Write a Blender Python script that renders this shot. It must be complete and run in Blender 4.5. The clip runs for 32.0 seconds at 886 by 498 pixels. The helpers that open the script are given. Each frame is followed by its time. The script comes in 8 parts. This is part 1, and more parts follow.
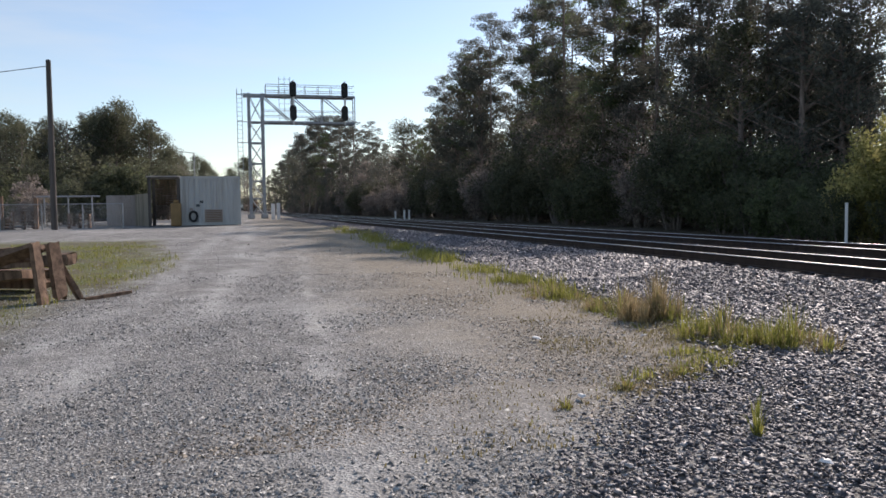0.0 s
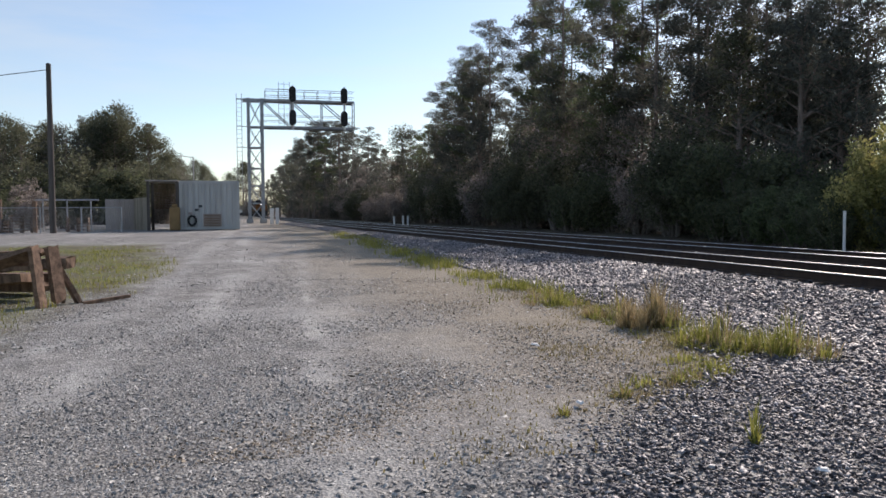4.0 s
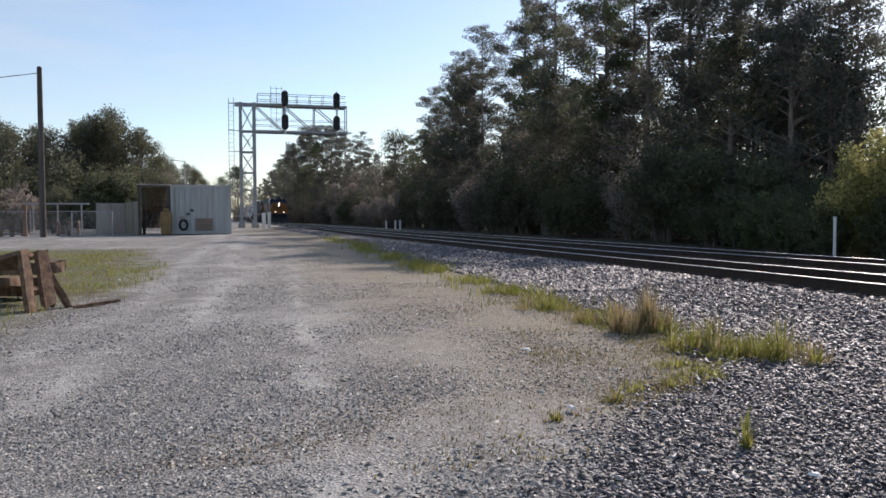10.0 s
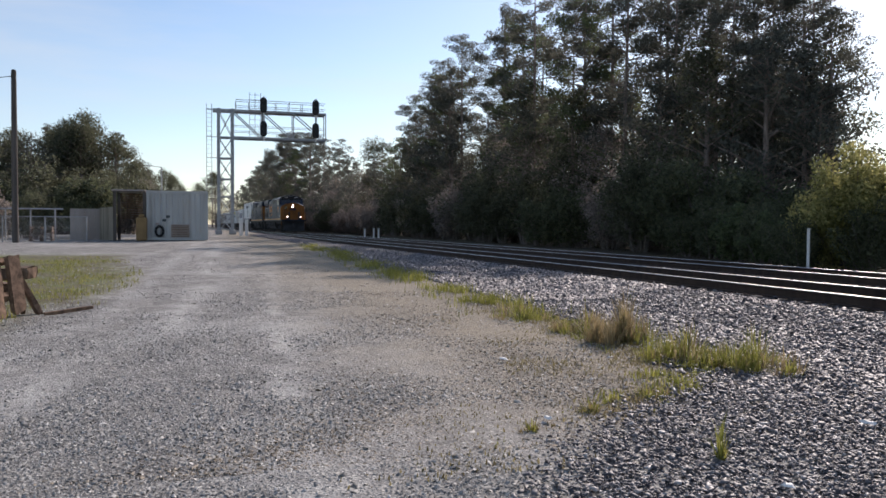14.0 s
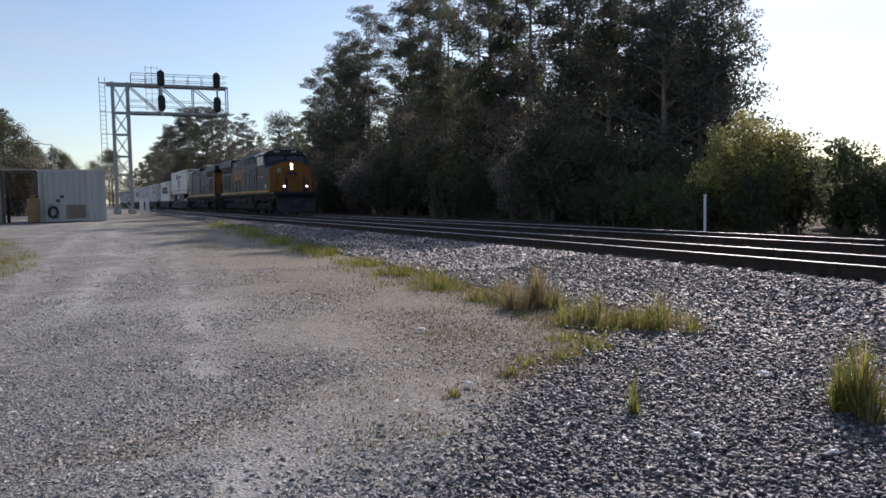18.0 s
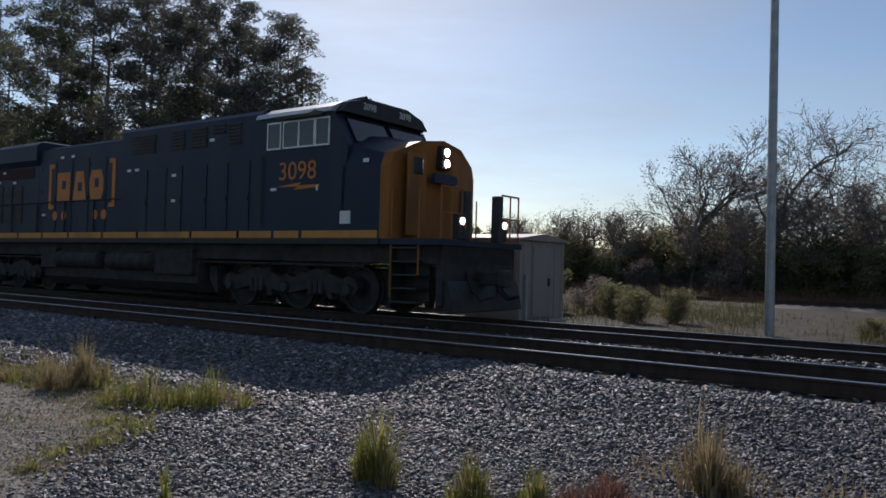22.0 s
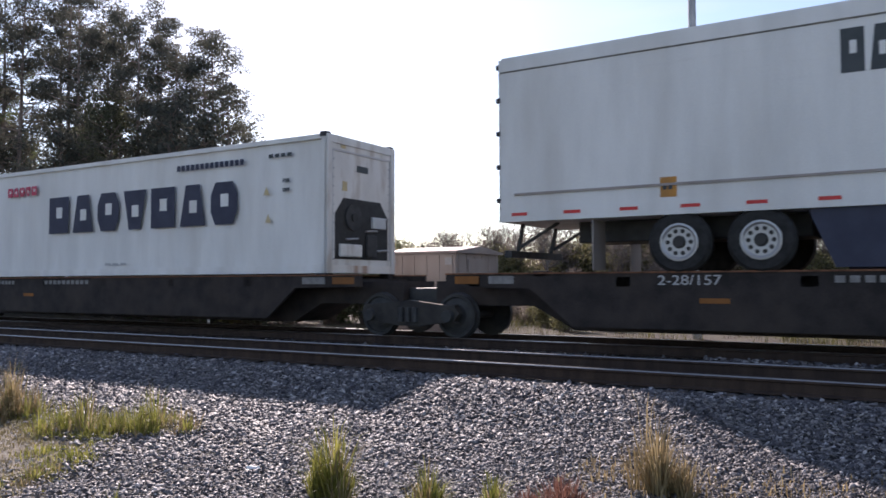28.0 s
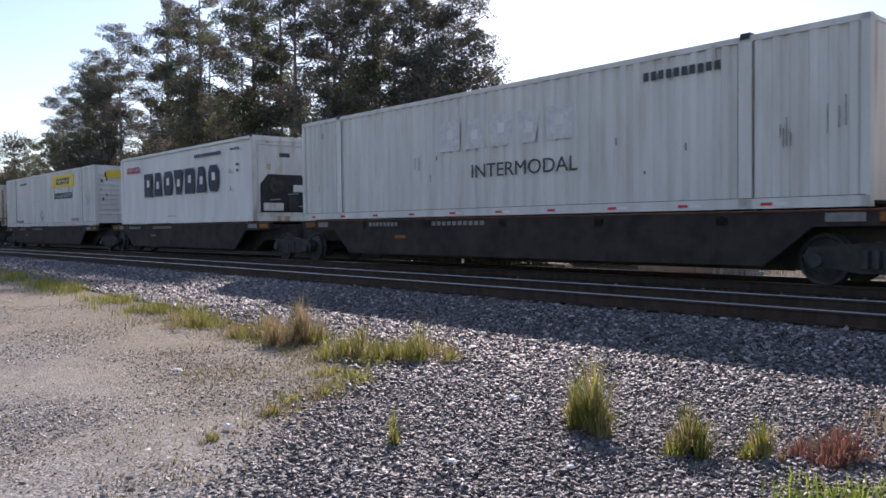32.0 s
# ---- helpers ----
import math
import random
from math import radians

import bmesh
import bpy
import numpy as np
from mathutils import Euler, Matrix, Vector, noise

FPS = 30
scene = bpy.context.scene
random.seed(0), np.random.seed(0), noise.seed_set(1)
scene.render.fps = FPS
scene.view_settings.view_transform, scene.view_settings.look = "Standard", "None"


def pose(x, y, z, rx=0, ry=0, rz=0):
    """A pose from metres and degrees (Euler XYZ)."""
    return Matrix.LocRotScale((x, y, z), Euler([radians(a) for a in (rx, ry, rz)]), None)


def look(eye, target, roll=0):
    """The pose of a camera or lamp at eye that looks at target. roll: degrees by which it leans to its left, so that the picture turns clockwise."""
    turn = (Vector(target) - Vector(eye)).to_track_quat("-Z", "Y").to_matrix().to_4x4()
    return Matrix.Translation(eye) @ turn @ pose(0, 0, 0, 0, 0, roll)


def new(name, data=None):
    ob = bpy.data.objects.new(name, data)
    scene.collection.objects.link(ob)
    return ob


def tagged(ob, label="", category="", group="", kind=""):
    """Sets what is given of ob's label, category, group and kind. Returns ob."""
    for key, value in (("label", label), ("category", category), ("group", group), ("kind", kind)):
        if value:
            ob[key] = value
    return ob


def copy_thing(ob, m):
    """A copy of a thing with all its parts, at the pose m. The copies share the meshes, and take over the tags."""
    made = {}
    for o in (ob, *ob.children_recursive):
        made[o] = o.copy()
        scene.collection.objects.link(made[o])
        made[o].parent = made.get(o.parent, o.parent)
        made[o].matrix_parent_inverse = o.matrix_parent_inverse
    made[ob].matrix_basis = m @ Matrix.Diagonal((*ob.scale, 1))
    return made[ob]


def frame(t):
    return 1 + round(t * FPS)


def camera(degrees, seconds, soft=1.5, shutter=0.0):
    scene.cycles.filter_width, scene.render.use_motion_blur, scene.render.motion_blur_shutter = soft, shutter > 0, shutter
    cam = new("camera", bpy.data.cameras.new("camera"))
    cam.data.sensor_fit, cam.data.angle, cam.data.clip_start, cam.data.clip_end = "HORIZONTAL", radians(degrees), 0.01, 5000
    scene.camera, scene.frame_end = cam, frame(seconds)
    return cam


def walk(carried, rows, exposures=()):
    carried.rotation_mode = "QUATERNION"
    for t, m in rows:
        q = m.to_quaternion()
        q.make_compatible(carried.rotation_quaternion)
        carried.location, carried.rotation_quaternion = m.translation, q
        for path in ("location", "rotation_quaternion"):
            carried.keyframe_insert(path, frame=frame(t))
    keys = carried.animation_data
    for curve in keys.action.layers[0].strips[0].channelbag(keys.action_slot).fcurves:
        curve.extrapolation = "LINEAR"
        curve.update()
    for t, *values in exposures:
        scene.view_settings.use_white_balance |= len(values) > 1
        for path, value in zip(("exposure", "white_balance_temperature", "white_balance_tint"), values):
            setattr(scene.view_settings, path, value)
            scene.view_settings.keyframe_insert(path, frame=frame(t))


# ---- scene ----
PATH = [
    (0, -0.235, 0.095, 1.399, 75.08, -3.12, -0.67), (0.5, -0.235, 0.097, 1.402, 75.15, -3.06, -0.88), (1, -0.236, 0.098, 1.403, 74.90, -2.78, -0.70),
    (1.5, -0.230, 0.096, 1.404, 74.87, -2.78, -0.71), (2, -0.225, 0.092, 1.403, 74.81, -2.58, -0.56), (2.5, -0.228, 0.094, 1.403, 74.85, -2.59, -0.55),
    (3, -0.231, 0.095, 1.401, 74.79, -2.77, -0.50), (3.5, -0.226, 0.085, 1.403, 74.97, -2.67, -0.35), (5.5, -0.218, 0.084, 1.405, 74.84, -2.82, -0.23),
    (6, -0.232, 0.094, 1.403, 74.78, -2.61, -0.27), (6.5, -0.231, 0.092, 1.401, 74.78, -2.62, -0.32), (7, -0.223, 0.095, 1.401, 74.70, -2.51, -0.46),
    (7.5, -0.223, 0.095, 1.402, 74.58, -2.23, -0.37), (8, -0.222, 0.089, 1.403, 74.61, -2.44, -0.21), (8.5, -0.228, 0.090, 1.407, 74.59, -2.45, -0.27),
    (9, -0.233, 0.093, 1.404, 74.40, -2.20, -0.25), (9.5, -0.238, 0.093, 1.402, 74.28, -2.24, -0.18), (10, -0.232, 0.090, 1.401, 74.39, -2.35, -0.18),
    (10.5, -0.242, 0.098, 1.398, 74.24, -2.19, -0.21), (11, -0.244, 0.096, 1.401, 74.33, -2.26, -0.10), (11.5, -0.243, 0.097, 1.403, 74.27, -2.30, 0.07),
    (12, -0.237, 0.093, 1.401, 74.38, -2.35, 0.18), (12.5, -0.240, 0.093, 1.403, 74.31, -2.36, 0.18), (13, -0.244, 0.095, 1.406, 74.02, -2.09, 0.20),
    (13.5, -0.246, 0.100, 1.404, 73.34, -1.89, 0.25), (14, -0.253, 0.107, 1.403, 72.82, -1.73, 0.31), (14.5, -0.252, 0.108, 1.398, 72.25, -2.12, 0.38),
    (16.5, -0.236, 0.118, 1.402, 70.58, -2.28, -0.51), (17, -0.223, 0.116, 1.405, 69.82, -1.95, -0.14), (17.5, -0.218, 0.083, 1.398, 68.39, -2.54, 0.07),
    (18, -0.226, 0.033, 1.392, 66.26, -3.72, -0.98), (18.5, -0.249, 0.023, 1.420, 65.80, -2.96, -0.08), (19, -0.214, 0.053, 1.414, 63.93, -1.73, 0.26),
    (19.5, -0.187, 0.092, 1.426, 61.98, -1.11, 0.76), (20, -0.185, 0.120, 1.431, 58.85, -0.82, 0.68), (20.5, -0.170, 0.129, 1.428, 55.53, -0.11, 0.82),
    (21, -0.106, 0.177, 1.448, 50.93, 0.15, 1.28), (21.5, -0.060, 0.197, 1.467, 44.44, 0.66, 1.56), (22, -0.052, 0.214, 1.481, 36.50, 1.29, 1.53),
    (22.5, -0.035, 0.243, 1.480, 25.98, 2.19, 1.48), (23, -0.020, 0.255, 1.467, 15.79, 2.83, 1.44), (23.5, -0.018, 0.253, 1.452, 11.20, 2.55, 1.27),
    (24, -0.021, 0.243, 1.449, 12.77, 2.59, 0.62), (24.5, -0.035, 0.225, 1.451, 14.41, 2.77, 0.98), (26.5, -0.108, 0.170, 1.441, 18.70, 3.14, 0.08),
    (27, -0.103, 0.146, 1.461, 22.31, 2.59, -0.15), (27.5, -0.126, 0.134, 1.459, 26.59, 2.52, -0.25), (28, -0.140, 0.111, 1.463, 31.40, 2.42, -0.18),
    (28.5, -0.144, 0.086, 1.455, 35.19, 1.73, -0.45), (29, -0.152, 0.074, 1.443, 39.05, 0.65, -0.70), (29.5, -0.158, 0.066, 1.436, 41.83, 0.39, -0.60),
    (30, -0.167, 0.059, 1.437, 43.57, -0.34, -0.47), (30.5, -0.172, 0.054, 1.438, 45.42, -0.83, -0.46), (31, -0.167, 0.052, 1.439, 46.85, -0.95, -0.50),
    (31.5, -0.166, 0.047, 1.434, 47.89, -1.10, -0.69), (32, -0.165, 0.041, 1.429, 49.30, -1.69, -0.62),
]


def eye_pose(x, y, z, yaw, pitch, roll):
    return pose(x, y, z, 90 + pitch, 0, yaw) @ pose(0, 0, 0, 0, 0, roll)


cam = camera(58.92, 32.0, soft=1.6, shutter=0.08)
walk(cam, [(r[0], eye_pose(*r[1:])) for r in PATH],
     exposures=[(0, 0.45, 6600, 20.5), (14, 0.42, 6600, 21.5), (17, 0.28, 6550, 22.5), (20, -0.17, 6250, 22.5), (21.5, -0.42, 6200, 20.5), (22.6, -0.15, 6300, 19.5), (23.2, 0.55, 6350, 20), (23.8, 1.6, 6400, 26), (24.5, 1.6, 6350, 26), (26.5, 1.0, 6550, 24.5), (28, 0.82, 6550, 27), (29, 0.25, 6450, 29), (30, 0.2, 6150, 29.5), (31, 0.68, 6550, 27), (32, 0.7, 6550, 27)])

# ---- light: low afternoon sun beyond the track, clear pale sky ----
SUN_AZ, SUN_EL = 44.0, 30.2     # degrees to the left of +y, and above the ground
world = bpy.data.worlds.new("sky")
scene.world = world
world.use_nodes = True
wn, wl = world.node_tree.nodes, world.node_tree.links
sky = wn.new("ShaderNodeTexSky")
sky.sky_type, sky.sun_disc = 'NISHITA', False
sky.sun_elevation, sky.sun_rotation = radians(SUN_EL), radians(-SUN_AZ)
sky.air_density, sky.dust_density, sky.ozone_density = 0.95, 0.38, 1.7
wn["Background"].inputs["Strength"].default_value = 0.12
# thin high cloud
wc = wn.new("ShaderNodeTexCoord")
wm = wn.new("ShaderNodeMapping")
wm.inputs["Scale"].default_value = (1.0, 1.0, 6.0)
wl.new(wc.outputs["Generated"], wm.inputs[0])
wt = wn.new("ShaderNodeTexNoise")
wt.inputs["Scale"].default_value, wt.inputs["Detail"].default_value, wt.inputs["Roughness"].default_value = 2.2, 8, 0.6
wl.new(wm.outputs[0], wt.inputs["Vector"])
wr = wn.new("ShaderNodeValToRGB")
wr.color_ramp.elements[0].position, wr.color_ramp.elements[1].position = 0.42, 0.75
wr.color_ramp.elements[1].color = (0.42, 0.42, 0.42, 1)
wl.new(wt.outputs["Fac"], wr.inputs[0])
wx = wn.new("ShaderNodeMix")
wx.data_type = 'RGBA'
wx.inputs[7].default_value = (5.3, 5.5, 5.7, 1)
wl.new(wr.outputs[0], wx.inputs[0])
wl.new(sky.outputs[0], wx.inputs[6])
wg = wn.new("ShaderNodeMix")
wg.data_type, wg.blend_type = 'RGBA', 'MULTIPLY'
wg.inputs[0].default_value, wg.inputs[7].default_value = 1.0, (0.87, 0.93, 0.9, 1)
wl.new(wx.outputs[2], wg.inputs[6])
wl.new(wg.outputs[2], wn["Background"].inputs["Color"])
sun = new("sun", bpy.data.lights.new("sun", 'SUN'))
sun.data.energy, sun.data.angle, sun.data.color = 3.9, radians(0.6), (1.0, 0.93, 0.82)
sun_way = Vector((-math.sin(radians(SUN_AZ)) * math.cos(radians(SUN_EL)), math.cos(radians(SUN_AZ)) * math.cos(radians(SUN_EL)), math.sin(radians(SUN_EL))))
sun.matrix_world = look(sun_way * 60, (0, 0, 0))


# ---- materials ----
def base_mat(name, rough=0.8, metal=0.0):
    m = bpy.data.materials.new(name)
    m.use_nodes = True
    b = m.node_tree.nodes["Principled BSDF"]
    b.inputs["Roughness"].default_value, b.inputs["Metallic"].default_value = rough, metal
    return m, m.node_tree.nodes, m.node_tree.links, b


def mat(name, a, b, scale=6.0, rough=0.8, metal=0.0, bump=0.15, fine=60.0, spec=0.4, streak=0.0, dirt=None, dirt_amount=0.5, dirt_scale=1.2, rand=0.0, emit=0.0):
    """Two-tone surface with grain at a coarse and a fine scale; dirt: a third colour in patches; streak: stretches the coarse noise upright."""
    m, n, l, p = base_mat(name, rough, metal)
    p.inputs["Specular IOR Level"].default_value = spec
    co = n.new("ShaderNodeTexCoord")
    mp = n.new("ShaderNodeMapping")
    if streak:
        mp.inputs["Scale"].default_value = (1, 1, streak)
    l.new(co.outputs["Object"], mp.inputs[0])
    t1 = n.new("ShaderNodeTexNoise")
    t1.inputs["Scale"].default_value, t1.inputs["Detail"].default_value = scale, 6
    l.new(mp.outputs[0], t1.inputs["Vector"])
    t2 = n.new("ShaderNodeTexNoise")
    t2.inputs["Scale"].default_value, t2.inputs["Detail"].default_value = fine, 3
    l.new(co.outputs["Object"], t2.inputs["Vector"])
    r = n.new("ShaderNodeValToRGB")
    r.color_ramp.elements[0].position, r.color_ramp.elements[1].position = 0.32, 0.68
    r.color_ramp.elements[0].color, r.color_ramp.elements[1].color = (*a, 1), (*b, 1)
    ad = n.new("ShaderNodeMath")
    ad.operation = 'MULTIPLY_ADD'
    ad.inputs[1].default_value, ad.inputs[2].default_value = 0.45, -0.22
    l.new(t2.outputs["Fac"], ad.inputs[0])
    su = n.new("ShaderNodeMath")
    l.new(t1.outputs["Fac"], su.inputs[0])
    l.new(ad.outputs[0], su.inputs[1])
    last = su.outputs[0]
    if rand:
        ob = n.new("ShaderNodeObjectInfo")
        rm = n.new("ShaderNodeMath")
        rm.operation = 'MULTIPLY_ADD'
        rm.inputs[1].default_value, rm.inputs[2].default_value = rand, -rand / 2
        l.new(ob.outputs["Random"], rm.inputs[0])
        s2 = n.new("ShaderNodeMath")
        l.new(last, s2.inputs[0])
        l.new(rm.outputs[0], s2.inputs[1])
        last = s2.outputs[0]
    l.new(last, r.inputs[0])
    out = r.outputs[0]
    if dirt:
        t3 = n.new("ShaderNodeTexNoise")
        t3.inputs["Scale"].default_value, t3.inputs["Detail"].default_value = dirt_scale, 8
        l.new(mp.outputs[0], t3.inputs["Vector"])
        r3 = n.new("ShaderNodeValToRGB")
        r3.color_ramp.elements[0].position, r3.color_ramp.elements[1].position = 0.48, 0.72
        r3.color_ramp.elements[1].color = (dirt_amount,) * 3 + (1,)
        l.new(t3.outputs["Fac"], r3.inputs[0])
        mx = n.new("ShaderNodeMix")
        mx.data_type = 'RGBA'
        mx.inputs[7].default_value = (*dirt, 1)
        l.new(r3.outputs[0], mx.inputs[0])
        l.new(out, mx.inputs[6])
        out = mx.outputs[2]
    l.new(out, p.inputs["Base Color"])
    if bump:
        bp = n.new("ShaderNodeBump")
        bp.inputs["Strength"].default_value, bp.inputs["Distance"].default_value = bump, 0.02
        l.new(su.outputs[0], bp.inputs["Height"])
        l.new(bp.outputs[0], p.inputs["Normal"])
    if emit:
        l.new(out, p.inputs["Emission Color"])
        p.inputs["Emission Strength"].default_value = emit
    return m


def leaf_mat(name, a, b, glow=0.35, scale=3.0):
    """Leaves and needles: colour by clump, with light coming through."""
    m, n, l, p = base_mat(name, 0.6)
    p.inputs["Specular IOR Level"].default_value = 0.25
    ge = n.new("ShaderNodeNewGeometry")
    r = n.new("ShaderNodeValToRGB")
    r.color_ramp.elements[0].color, r.color_ramp.elements[1].color = (*a, 1), (*b, 1)
    l.new(ge.outputs["Random Per Island"], r.inputs[0])
    l.new(r.outputs[0], p.inputs["Base Color"])
    tr = n.new("ShaderNodeBsdfTranslucent")
    l.new(r.outputs[0], tr.inputs["Color"])
    mx = n.new("ShaderNodeMixShader")
    mx.inputs[0].default_value = glow
    l.new(p.outputs[0], mx.inputs[1])
    l.new(tr.outputs[0], mx.inputs[2])
    l.new(mx.outputs[0], n["Material Output"].inputs["Surface"])
    return m


def island_mat(name, stops, rough=0.85, grain=90.0, spec=0.35, bump=0.25):
    """Loose pieces that differ one by one, with a fine grain."""
    m, n, l, p = base_mat(name, rough)
    p.inputs["Specular IOR Level"].default_value = spec
    ge = n.new("ShaderNodeNewGeometry")
    r = n.new("ShaderNodeValToRGB")
    for i, (at, c) in enumerate(stops):
        e = r.color_ramp.elements[i] if i < 2 else r.color_ramp.elements.new(at)
        e.position, e.color = at, (*c, 1)
    l.new(ge.outputs["Random Per Island"], r.inputs[0])
    co = n.new("ShaderNodeTexCoord")
    t = n.new("ShaderNodeTexNoise")
    t.inputs["Scale"].default_value = grain
    l.new(co.outputs["Object"], t.inputs["Vector"])
    mx = n.new("ShaderNodeMix")
    mx.data_type, mx.blend_type = 'RGBA', 'MULTIPLY'
    mx.inputs[0].default_value = 0.6
    r2 = n.new("ShaderNodeValToRGB")
    r2.color_ramp.elements[0].color, r2.color_ramp.elements[0].position, r2.color_ramp.elements[1].position = (0.5, 0.5, 0.5, 1), 0.3, 0.65
    l.new(t.outputs["Fac"], r2.inputs[0])
    l.new(r.outputs[0], mx.inputs[6])
    l.new(r2.outputs[0], mx.inputs[7])
    l.new(mx.outputs[2], p.inputs["Base Color"])
    bp = n.new("ShaderNodeBump")
    bp.inputs["Strength"].default_value, bp.inputs["Distance"].default_value = bump, 0.01
    l.new(t.outputs["Fac"], bp.inputs["Height"])
    l.new(bp.outputs[0], p.inputs["Normal"])
    return m


